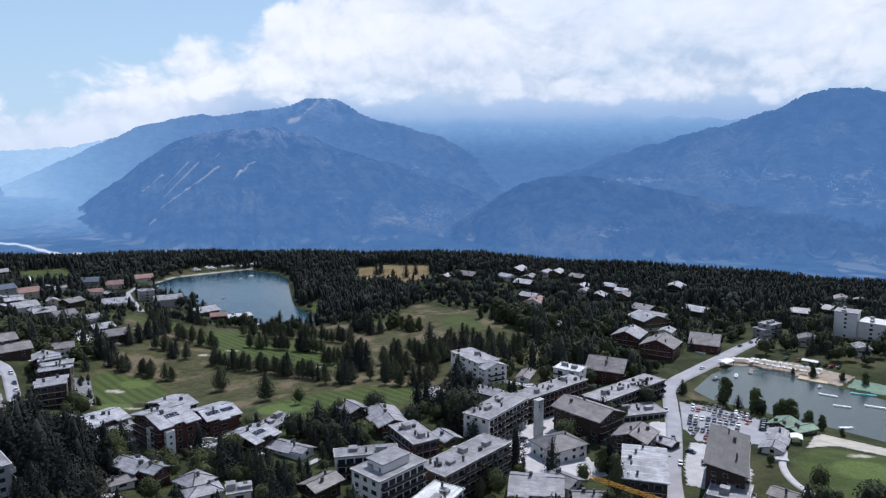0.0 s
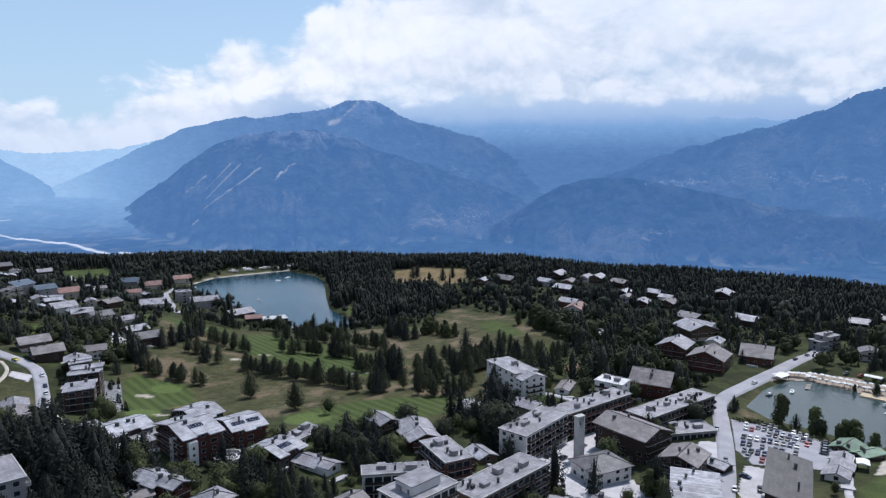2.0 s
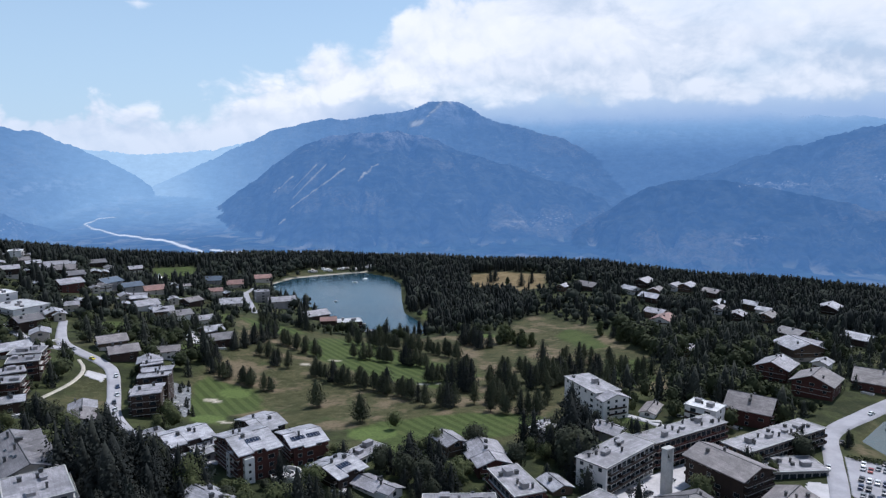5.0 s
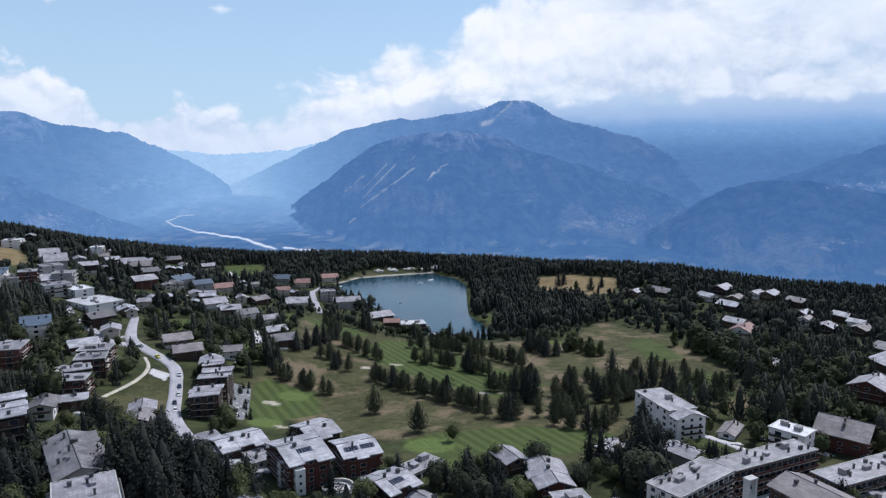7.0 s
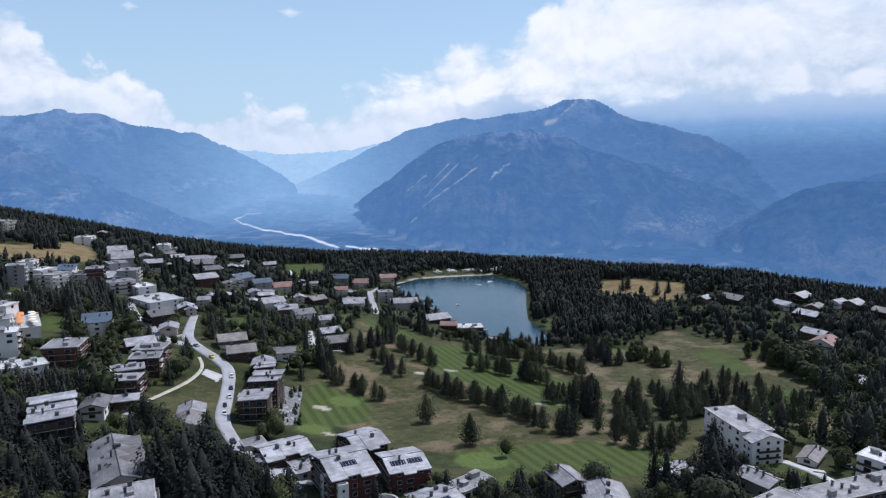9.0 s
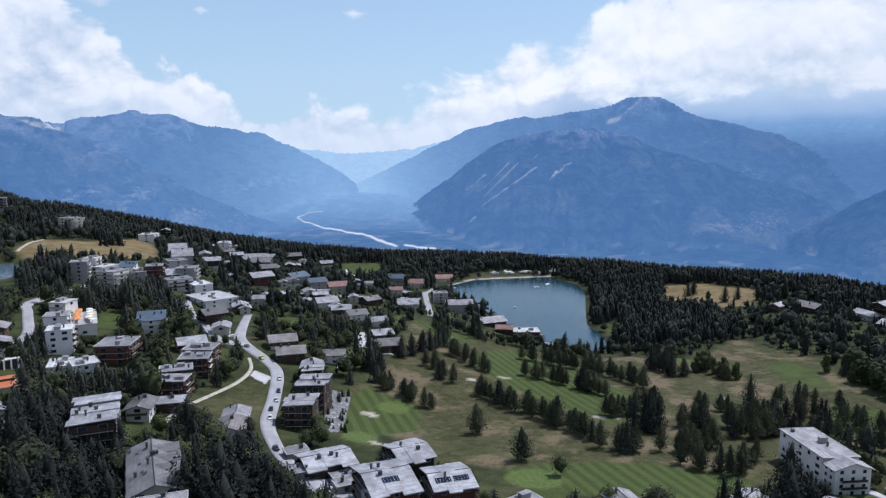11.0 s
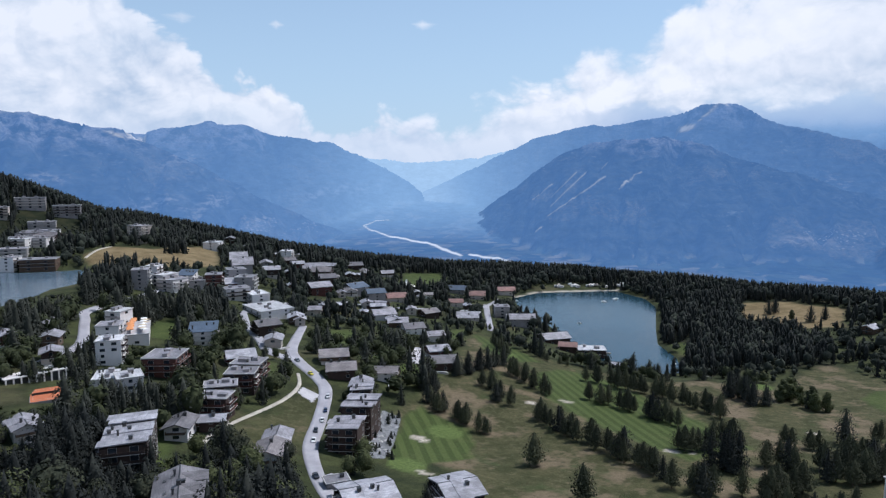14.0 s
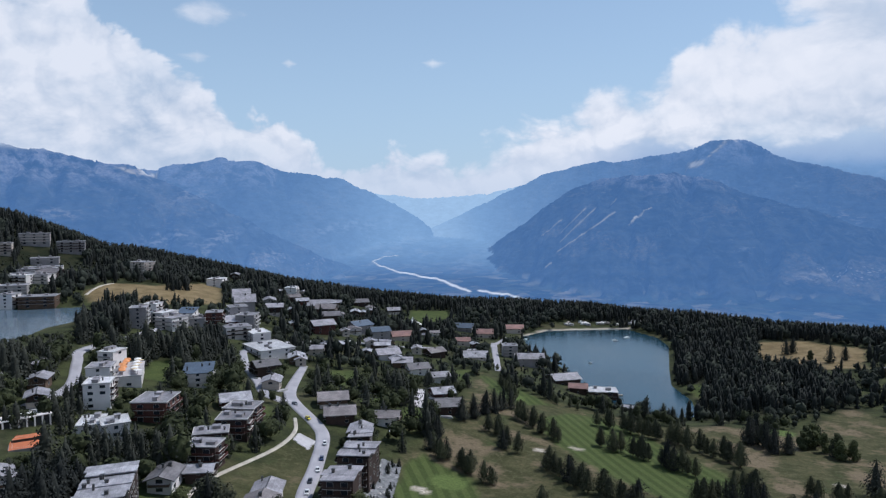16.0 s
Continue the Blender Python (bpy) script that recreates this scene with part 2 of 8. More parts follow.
def mountain_material():
    """Far slopes: woods, screes, meadows and villages, with blue haze painted in as the surface's own emission."""
    mat = bpy.data.materials.new("far_slopes")
    mat.use_nodes = True
    n = Nodes(mat.node_tree)
    p = place(n)

    def weight(name):
        return n.add("ShaderNodeAttribute", attribute_name=name).outputs["Fac"]
    big, mid, fine = n.noise(p, 0.0022, 6.0, 0.62), n.noise(p, 0.011, 6.0, 0.66), n.noise(p, 0.07, 4.0, 0.7)
    drift = n.noise(n.scaled(p, (1.0, 1.0, 2.2)), 0.03, 5.0, 0.7)
    wood = n.mix(n.smooth(n.math("ADD", n.math("MULTIPLY", mid, 0.75), n.math("MULTIPLY", drift, 0.25)), 0.40, 0.62), (0.014, 0.022, 0.014, 1), (0.072, 0.080, 0.046, 1))
    field = n.mix(n.smooth(fine, 0.4, 0.6), (0.10, 0.11, 0.06, 1), (0.30, 0.25, 0.16, 1))
    col = n.mix(n.smooth(n.math("ADD", big, n.math("MULTIPLY", fine, 0.25)), 0.66, 0.76, 0.0, 0.55), wood, field)
    rock = n.mix(n.smooth(fine, 0.35, 0.65), (0.16, 0.15, 0.14, 1), (0.46, 0.44, 0.42, 1))
    col = n.mix(n.math("MULTIPLY", weight("rock"), n.smooth(mid, 0.40, 0.56)), col, rock)
    plots = n.add("ShaderNodeTexVoronoi", {"Vector": n.scaled(p, (1.0, 0.45, 0.0)), "Scale": 0.016}, feature="F1").outputs["Color"]
    tilled = n.ramp(n.add("ShaderNodeSeparateXYZ", {0: plots}).outputs[0], [(0.0, (0.02, 0.035, 0.02)), (0.45, (0.05, 0.075, 0.035)), (0.7, (0.13, 0.14, 0.07)), (1.0, (0.34, 0.30, 0.20))])
    col = n.mix(n.math("MULTIPLY", weight("flat"), n.smooth(mid, 0.40, 0.55)), col, tilled)
    pale = (0.75, 0.73, 0.70, 1)
    col = n.mix(weight("scree"), col, pale)
    dots = n.add("ShaderNodeTexVoronoi", {"Vector": p, "Scale": 0.055}, feature="F1").outputs[0]
    col = n.mix(n.math("MULTIPLY", n.math("MULTIPLY", weight("village"), n.smooth(mid, 0.44, 0.58)), n.smooth(dots, 0.36, 0.22)), col, (0.7, 0.64, 0.58, 1))
    col = n.mix(weight("river"), col, (0.78, 0.78, 0.76, 1))
    # small pale meadows, terraces and bare strips that follow the level lines
    strips = n.noise(n.scaled(p, (1.0, 1.0, 3.5)), 0.020, 5.0, 0.72)
    where = n.smooth(n.noise(p, 0.0016, 4.0, 0.6), 0.46, 0.62)
    col = n.mix(n.math("MULTIPLY", n.smooth(strips, 0.46, 0.58), n.math("MULTIPLY", weight("meadow"), 0.8)), col, (0.46, 0.41, 0.32, 1))
    col = n.mix(n.math("MULTIPLY", n.smooth(strips, 0.56, 0.66), n.math("MULTIPLY", where, 0.55)), col, (0.33, 0.33, 0.27, 1))
    falls = n.noise(n.scaled(p, (2.6, 2.6, 0.35)), 0.011, 4.0, 0.6)
    col = n.mix(n.smooth(falls, 0.62, 0.70, 0.0, 0.25), col, (0.26, 0.27, 0.24, 1))
    diffuse = n.add("ShaderNodeBsdfDiffuse", {"Color": col})
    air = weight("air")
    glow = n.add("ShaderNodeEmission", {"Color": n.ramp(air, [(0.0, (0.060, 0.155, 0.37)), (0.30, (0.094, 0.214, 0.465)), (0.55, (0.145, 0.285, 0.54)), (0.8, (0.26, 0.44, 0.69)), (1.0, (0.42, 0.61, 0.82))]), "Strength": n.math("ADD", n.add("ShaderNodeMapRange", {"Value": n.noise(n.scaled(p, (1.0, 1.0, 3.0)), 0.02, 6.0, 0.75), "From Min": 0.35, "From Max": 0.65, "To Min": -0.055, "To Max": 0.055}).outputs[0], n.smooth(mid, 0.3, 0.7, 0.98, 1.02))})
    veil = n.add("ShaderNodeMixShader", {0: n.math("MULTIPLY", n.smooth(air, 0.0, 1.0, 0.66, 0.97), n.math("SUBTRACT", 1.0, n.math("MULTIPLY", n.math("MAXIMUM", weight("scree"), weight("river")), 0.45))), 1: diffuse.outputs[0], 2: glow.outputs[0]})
    clear = n.add("ShaderNodeBsdfTransparent")
    fade = n.smooth(n.math("ADD", weight("cloud"), n.math("MULTIPLY", n.math("SUBTRACT", n.noise(p, 0.004, 6.0, 0.6), 0.5), 0.6)), 0.05, 0.95)
    out = n.add("ShaderNodeMixShader", {0: fade, 1: veil.outputs[0], 2: clear.outputs[0]})
    n.add("ShaderNodeOutputMaterial", {"Surface": out.outputs[0]})
    return mat


def water_material(name, colour, wave_scale=0.5):
    mat, n, s = material(name, 0.14, 0.0, 0.5)
    p = place(n)
    col = n.mix(n.smooth(n.noise(p, 0.012, 3.0), 0.35, 0.65), (*colour, 1), (*[c * 1.35 for c in colour], 1))
    ripple = n.noise(n.scaled(p, (1.0, 0.6, 1.0)), wave_scale, 5.0, 0.7)
    join(n, s, col, ripple, 0.5, 0.25)
    return mat


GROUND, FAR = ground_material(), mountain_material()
WATER = water_material("lake_water", (0.013, 0.036, 0.050))
# paler base colour, with the reflected sky put into it
UPPERWATER = water_material("upper_lake_water", (0.064, 0.098, 0.128))
POND = water_material("pond_water", (0.030, 0.050, 0.052))
ASPHALT = plain("asphalt", (0.31, 0.302, 0.322), 0.9, spread=0.14, scale=0.12, fine=2.0)
SCREE = plain("grey_scree", (0.17, 0.175, 0.18), 0.95, spread=0.45, scale=0.5, fine=2.2)
COURTGREEN = plain("green_court", (0.16, 0.235, 0.17), 0.9, spread=0.15, scale=0.3)
GRAVEL = plain("gravel", (0.40, 0.365, 0.31), 0.95, spread=0.2, scale=0.3, fine=3.0)
PAVING = plain("paving", (0.425, 0.408, 0.412), 0.85, spread=0.14, scale=0.2, fine=1.6)
EARTH = plain("trodden_earth", (0.30, 0.245, 0.195), 0.95, spread=0.25, scale=0.25, fine=2.0)


# ---- land ----
# broad rises and hollows of the plateau: middle, reach and height
HILLS = [
    (-900, 500, 260, 75.9),
    (-600, 510, 90, 10.1),
    (-500, 400, 110, -6.0),
    (-280, 250, 110, -13.8),
    (-220, 340, 70, 7.3),
    (-150, 190, 90, -0.5),
    (-170, 340, 60, -17.2),
    (-350, 450, 110, -18.0),
    (-230, 650, 150, -24.6),
    (-300, 850, 160, -27.7),
    (-50, 600, 140, -12.7),
    (100, 330, 110, -9.6),
    (60, 250, 70, 0.4),
    (150, 600, 180, -9.6),
    (0, 150, 150, -21.6),
    (-600, 760, 170, -53.6),
    (-60, 860, 120, -5.0),
    (300, 350, 180, -0.4),
    (-760, 420, 150, -64.4),
    (-930, 470, 80, 16.0),
    (-830, 560, 60, 8.0),
    (-100, 450, 90, -11.7),
]
SLOPE = (72.6, -0.04578, -0.04938)
LAKES = {
    "lake": (0.0, [(-350, 803), (-340, 850), (-316, 872), (-263, 915), (-215, 880), (-192, 838), (-165, 734), (-150, 682), (-126, 646), (-112, 606), (-131, 590), (-180, 604), (-222, 645), (-256, 690), (-312, 740)]),
    "upper_lake": (63.0, [(-640, 300), (-650, 380), (-605, 395), (-581, 430), (-530, 415), (-510, 385), (-503, 362), (-476, 331), (-465, 305), (-500, 262), (-580, 255)]),
    "pond": (28.0, [(131, 349), (151, 376), (173, 394), (185, 391), (200, 375), (215, 353), (231, 328), (252, 296), (245, 262), (215, 258), (191, 280), (176, 296), (164, 306), (152, 317), (136, 331)]),
}
RIM = [(-180, 900), (-100, 1050), (-66, 1000), (-57, 900), (-45, 960), (-37, 980), (-28, 960), (-20, 950), (-10, 890), (0, 850), (10, 790), (20, 780), (33, 780), (60, 800), (180, 900)]
VALLEY = -195.0
CENTRE = (0.0, 60.0)


def outline_distance(x, y, poly):
    """Distance to a closed outline, negative inside."""
    x, y = np.asarray(x, float), np.asarray(y, float)
    best, inside = np.full(x.shape, 1e9), np.zeros(x.shape, bool)
    for (ax, ay), (bx, by) in zip(poly, poly[1:] + poly[:1]):
        dx, dy = bx - ax, by - ay
        u = np.clip(((x - ax) * dx + (y - ay) * dy) / (dx * dx + dy * dy), 0, 1)
        best = np.minimum(best, np.hypot(x - ax - u * dx, y - ay - u * dy))
        if ay != by:
            inside ^= ((ay > y) != (by > y)) & (x < dx * (y - ay) / (by - ay) + ax)
    return np.where(inside, -best, best)


def line_distance(x, y, line):
    best = np.full(np.shape(x), 1e9)
    for (ax, ay), (bx, by) in zip(line, line[1:]):
        dx, dy = bx - ax, by - ay
        u = np.clip(((x - ax) * dx + (y - ay) * dy) / (dx * dx + dy * dy), 0, 1)
        best = np.minimum(best, np.hypot(x - ax - u * dx, y - ay - u * dy))
    return best


def step(v, lo, hi):
    u = np.clip((v - lo) / (hi - lo), 0, 1)
    return u * u * (3 - 2 * u)


def rim_distance(x, y):
    az = np.degrees(np.arctan2(x - CENTRE[0], y - CENTRE[1]))
    return np.hypot(x - CENTRE[0], y - CENTRE[1]) - np.interp(az, [a for a, _ in RIM], [r for _, r in RIM])


def height(x, y):
    """Ground level anywhere on the plateau."""
    x, y = np.asarray(x, float), np.asarray(y, float)
    z = SLOPE[0] + SLOPE[1] * x + SLOPE[2] * y
    for cx, cy, reach, up in HILLS:
        z = z + up * np.exp(-((x - cx) ** 2 + (y - cy) ** 2) / (2 * reach * reach))
    z = z + 0.8 * np.sin(x / 23.0 + 1.3 * np.sin(y / 31.0)) * np.sin(y / 27.0)
    for level, poly in LAKES.values():
        d = outline_distance(x, y, poly)
        shore = np.clip(level + 0.25 + d * 0.12, level - 4, None)
        z = np.where(d < 60, shore + (z - shore) * step(d, 0, 60), z)
    beyond = np.maximum(rim_distance(x, y), 0)
    return z - 0.5 * beyond * beyond / (beyond + 60)


def ground_z(x, y):
    return float(height(np.array([x]), np.array([y]))[0])


def grid_mesh(name, px, py, pz, material, weights, closed=True):
    """A sheet over a ring-shaped grid of points; weights are named values for the material."""
    rows, cols = px.shape
    mesh = bpy.data.meshes.new(name)
    co = np.stack([px, py, pz], -1).reshape(-1, 3)
    r, c = np.meshgrid(np.arange(rows - 1), np.arange(cols if closed else cols - 1), indexing="ij")
    c2 = (c + 1) % cols
    quads = np.stack([r * cols + c, (r + 1) * cols + c, (r + 1) * cols + c2, r * cols + c2], -1).reshape(-1, 4)
    mesh.vertices.add(len(co)), mesh.loops.add(quads.size), mesh.polygons.add(len(quads))
    mesh.vertices.foreach_set("co", co.ravel())
    mesh.loops.foreach_set("vertex_index", quads.ravel().astype(np.int32))
    mesh.polygons.foreach_set("loop_start", np.arange(0, quads.size, 4, dtype=np.int32))
    mesh.polygons.foreach_set("use_smooth", np.ones(len(quads), bool))
    mesh.update(calc_edges=True)
    for key, values in weights.items():
        mesh.attributes.new(key, "FLOAT", "POINT").data.foreach_set("value", np.asarray(values, np.float32).ravel())
    mesh.materials.append(material)
    mesh.flip_normals() if mesh.polygons[0].normal.z < 0 else None
    return new(name, mesh)


GOLF = [(-171, 320), (-196, 357), (-204, 412), (-228, 470), (-278, 585), (-226, 540), (-189, 534), (-118, 530), (-90, 556), (-52, 560), (-25, 650), (24, 600), (60, 490), (66, 413), (20, 385), (2, 340), (-4, 312), (-50, 290), (-69, 318), (-82, 312), (-114, 303), (-140, 322)]
FAIRWAYS = [
    [(-167, 312), (-182, 340), (-192, 362), (-193, 377), (-161, 370), (-142, 340), (-150, 322), (-146, 304)],
    [(-180, 470), (-172, 512), (-153, 518), (-104, 486), (-44, 424), (-64, 388), (-109, 410), (-149, 440)],
    [(-78, 322), (-90, 308), (-60, 296), (-20, 312), (0, 338), (-10, 352), (-50, 338)],
    [(-270, 570), (-236, 520), (-205, 500), (-190, 520), (-226, 548)],
    [(30, 480), (56, 478), (58, 432), (40, 410), (28, 440)],
]
GREENS = [(-168.5, 360, 8.5), (-156, 310, 8), (-76, 304, 11), (-58, 560, 9), (-215, 518, 8), (156, 238, 11)]
BUNKERS = [(164, 254, 5, 2.4), (-171.5, 343, 5.0, 3.2), (-153, 425, 5, 2.6), (-142, 444, 4.5, 2.6), (-74, 398, 4, 2.6), (-146, 308, 4, 2.0), (-95, 590, 4, 2.5), (-66, 402, 3, 1.6), (-22, 468, 3, 2)]
HAY = [
    [(-610, 450), (-640, 495), (-606, 516), (-640, 600), (-610, 598), (-560, 560), (-516, 520), (-524, 469), (-548, 448), (-588, 440)],
    [(-112, 872), (-72, 886), (-18, 868), (-20, 785), (-61, 768), (-98, 780)],
]
FIELDS = [[(108, 286), (116, 316), (128, 345), (146, 372), (152, 366), (134, 338), (126, 323), (114, 300)], [(-204, 256), (-212, 272), (-222, 296), (-232, 326), (-236, 345), (-225, 335), (-204, 308), (-190, 286), (-185, 257)], [(-130, 660), (-110, 700), (-70, 690), (-60, 640), (-95, 610)]]
LAWNS = [
    [(-2, 560), (8, 590), (24, 560), (36, 515), (18, 506)],
    [(131, 232), (136, 250), (147, 260), (163, 261), (176, 252), (215, 240), (215, 200), (160, 190), (138, 212)],
    [(-74, 276), (-70, 300), (-61, 296), (-54, 278), (-62, 266)],
    [(-330, 462), (-320, 478), (-296, 467), (-287, 438), (-301, 431)],
    [(-260, 410), (-259, 438), (-254, 433), (-247, 396)],
    [(-238, 419), (-228, 434), (-216, 416), (-225, 400)],
    [(-293, 555), (-288, 581), (-261, 536), (-273, 533)],
    [(-499, 783), (-450, 770), (-437, 715), (-470, 740)],
    [(-524, 835), (-490, 870), (-455, 838), (-434, 731), (-470, 740)],
    [(-228, 249), (-221, 242), (-205, 233), (-202, 237), (-223, 251)],
    [(-353, 335), (-339, 339), (-364, 368), (-384, 375), (-381, 359)],
    [(20, 351), (34, 359), (47, 359), (42, 347), (24, 341)],
    [(-290, 345), (-275, 355), (-262, 340), (-275, 330)],
    [(-370, 270), (-345, 255), (-325, 235), (-345, 230), (-380, 250)],
    [(-200, 860), (-180, 838), (-160, 830), (-170, 858)],
    [(-142, 682), (-130, 690), (-118, 662), (-124, 652)],
]
SHORES = [[(-351, 800), (-343, 852), (-319, 875), (-262, 920), (-255, 915), (-262, 913), (-315, 871), (-339, 849), (-348, 800)], [(182, 386), (200, 386), (217, 366), (212, 360), (203, 374), (184, 384)]]
WOODS = [
    [(-130, 659), (-114, 745), (-91, 776), (-54, 761), (-20, 690), (-20, 650), (-40, 625), (-70, 612), (-98, 590), (-112, 610)],
    [(-420, 980), (-330, 905), (-240, 930), (-190, 842), (-163, 735), (-148, 684), (-120, 668), (-90, 680), (-70, 760), (-110, 880), (0, 890), (60, 780), (90, 640), (160, 600), (300, 560), (520, 500), (800, 700), (300, 1000)],
    [(-900, 1050), (-420, 960), (-480, 880), (-570, 860), (-700, 720), (-640, 580), (-720, 540), (-760, 440), (-700, 330), (-900, 200), (-1200, 500)],
]


def build_ground():
    az = np.radians(np.concatenate([np.arange(-80, 46, 0.36), np.arange(46, 280, 2.5)]))
    r = np.concatenate([np.linspace(1, 120, 14), np.arange(124, 520, 2.4), np.arange(520, 1060, 4.5), np.linspace(1066, 1300, 12)])
    rr, aa = np.meshgrid(r, az, indexing="ij")
    x, y = CENTRE[0] + rr * np.sin(aa), CENTRE[1] + rr * np.cos(aa)
    z = height(x, y)

    def cover(polys, soft=2.0):
        d = np.minimum.reduce([outline_distance(x, y, p) for p in polys])
        return step(-d + 1.5 * np.sin(x / 5.1) * np.sin(y / 4.3), -soft, soft)
    green = np.maximum.reduce([step(1 - np.hypot((x - a) / rad, (y - b) / rad), -0.04, 0.12) for a, b, rad in GREENS])
    sand = np.maximum.reduce([step(1 - np.hypot((x - a) / l, (y - b) / w), 0.0, 0.3) for a, b, l, w in BUNKERS] + [cover(SHORES)])
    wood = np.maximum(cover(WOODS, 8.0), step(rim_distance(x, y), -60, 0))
    weights = {"rough": cover([GOLF] + FIELDS, 4.0), "fair": cover(FAIRWAYS, 1.6), "plot": cover(LAWNS, 1.6), "green": green, "hay": cover(HAY, 3.0), "wood": wood, "sand": sand}
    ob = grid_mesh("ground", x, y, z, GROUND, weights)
    return tagged(ob, "grassy mountain plateau with mown golf fairways and gardens", "ground", kind="structure")


def build_mountains():
    az = np.concatenate([np.arange(-82, -40, 0.26), np.arange(-40, -25, 0.14), np.arange(-25, -14, 0.09), np.arange(-14, 48, 0.26), np.arange(48, 278, 3.0)])
    r = np.concatenate([np.linspace(1290, 2000, 16), np.arange(2020, 3100, 18), np.arange(3100, 4100, 7), np.arange(4100, 4860, 9)])
    rr, aa = np.meshgrid(r, az, indexing="ij")
    a = np.where(aa > 180, aa - 360, aa)
    x, y = CENTRE[0] + rr * np.sin(np.radians(aa)), CENTRE[1] + rr * np.cos(np.radians(aa))

    def wavy(fx, fy, seed, octaves=5):
        out, amp = np.zeros_like(rr), 1.0
        rng = np.random.default_rng(seed)
        for k in range(octaves):
            for _ in range(3):
                ph, th = rng.uniform(0, 6.28, 2)
                out += amp * np.sin((fx * np.cos(th) * a + fy * np.sin(th) * rr / 60) * 2 ** k * rng.uniform(0.8, 1.25) + ph + 1.7 * np.sin(0.13 * fx * 2 ** k * a + th * 3)) / 3
            amp *= 0.55
        return out
    # each range: crest as bearing and elevation in degrees, distance of crest and of foot, haze
    ranges = [
        ([(-46, -9), (-33, -5.6), (-31, -4.7), (-28.3, -3.4), (-26.5, -2.1), (-24.6, -0.7), (-22.3, 1.0), (-19.9, 2.0), (-17.1, 2.35), (-13.8, 2.5), (-11.9, 2.2), (-7.7, 0.6), (-4.1, -0.4), (-0.4, -1.7), (3.1, -2.9), (6, -5)], 4000, 3150, 0.30),
        ([(-40, -7), (-34.6, -4.8), (-33.4, -2.0), (-28.0, 0.6), (-24.1, 2.5), (-20.0, 3.5), (-18.3, 3.4), (-13.0, 4.3), (-11.3, 4.95), (-8.6, 4.95), (-6.8, 3.7), (-2.1, 2.4), (0.0, 1.8), (3.2, 0.0), (6.4, -2.1), (9, -4)], 4400, 3500, 0.42),
        ([(-12, 2.0), (-9, 3.6), (-5, 4.2), (3, 4.2), (12, 4.2), (18, 3.4), (24, 3.0), (40, 2)], 4700, 3900, 0.40),
        ([(4, -5), (7, -3), (9.7, -1.4), (12.4, -0.5), (14.6, 0.5), (19.2, 1.8), (22.9, 2.8), (25.9, 3.7), (28.1, 5.0), (30.2, 5.2), (32.5, 4.9), (45, 4.5), (100, 5), (180, 5)], 3900, 2700, 0.34),
        ([(-4, -8.5), (-1.2, -7.1), (3.1, -4.2), (5.5, -2.6), (8.3, -1.5), (12.4, -1.4), (16.9, -2.2), (23.2, -3.5), (33.2, -4.7), (60, -5)], 3050, 2000, 0.26),
        ([(-180, 6), (-100, 5), (-66, 4.4), (-62.2, 4.0), (-59.5, 3.4), (-56.3, 2.9), (-54, 1.7), (-51.3, 0.5), (-46.4, -2.2), (-41.1, -4.8), (-37, -6.4), (-33, -9)], 3500, 2300, 0.37),
        ([(-75, 3), (-60, 2.5), (-55.1, 2.8), (-52.8, 3.2), (-49.9, 3.7), (-47, 3.3), (-44, 2.6), (-40.9, 2.2), (-39.1, 1.4), (-36.4, 0.0), (-34.5, -1.0), (-33.4, -2.0), (-32.5, -4.8)], 4350, 3200, 0.47),
        ([(-60, 2.3), (-42.7, 2.1), (-38.2, 0.9), (-33.6, 0.5), (-28.9, 0.9), (-24.2, 1.9), (-19.6, 3.0)], 4780, 4450, 0.93),
    ]
    # the far valley floor is raised to meet the slopes in the camera's view
    floor_z = VALLEY + 140 * step(rr, 3500, 4400)
    z = floor_z + 3 * wavy(0.5, 1.0, 3)
    # air: how strongly each slope glows with painted haze
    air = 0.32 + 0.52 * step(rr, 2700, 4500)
    fall = wavy(1.3, 0.35, 5)
    crag = wavy(4.0, 1.5, 8)
    jag = wavy(2.2, 0.0, 11)
    fine = wavy(11.0, 3.0, 14, 3)
    slope, smooth_z, veiled = np.zeros_like(rr), z.copy(), np.zeros_like(rr)
    for crest, far, foot, haze in ranges:
        el = np.interp(a, [c[0] for c in crest], [c[1] for c in crest], left=-20, right=-20) + 0.10 * jag
        top = 150 + far * np.tan(np.radians(el))
        edge = {4000: ([-31.7, -27.4, -25, -19], [3650, 3200, 2650, 2300]), 4400: ([-33, -29, -24], [4080, 3950, 3500]), 4350: ([-46, -40, -38.3, -33.6], [3200, 3700, 3980, 4080])}.get(far, ([0], [foot]))
        near = np.interp(a, *edge)
        u = (rr - near) / (far - near) + 0.05 * fall
        rise = np.where(u < 1, np.clip(u, 0, 1) ** 1.15, np.clip(1 - (u - 1) * 1.2, 0, 1))
        body = np.clip(u * 4, 0, 1) * np.clip((1.03 - u) * 9, 0, 1)
        gully = (np.abs(fall) * 46 + np.abs(crag) * 10 + np.abs(fine) * 1.6) * body * (1 - 0.8 * step(2.2 - np.abs(a + 20.5) / 2, 0.0, 1.0) * (far == 4000))
        even = VALLEY - 60 + (top - VALLEY + 60) * rise
        gully = gully * np.clip((far - near - 150) / 900, 0, 1)
        zz = even - gully
        higher = zz > z
        z = np.where(higher, zz, z)
        smooth_z = np.where(higher, even, smooth_z)
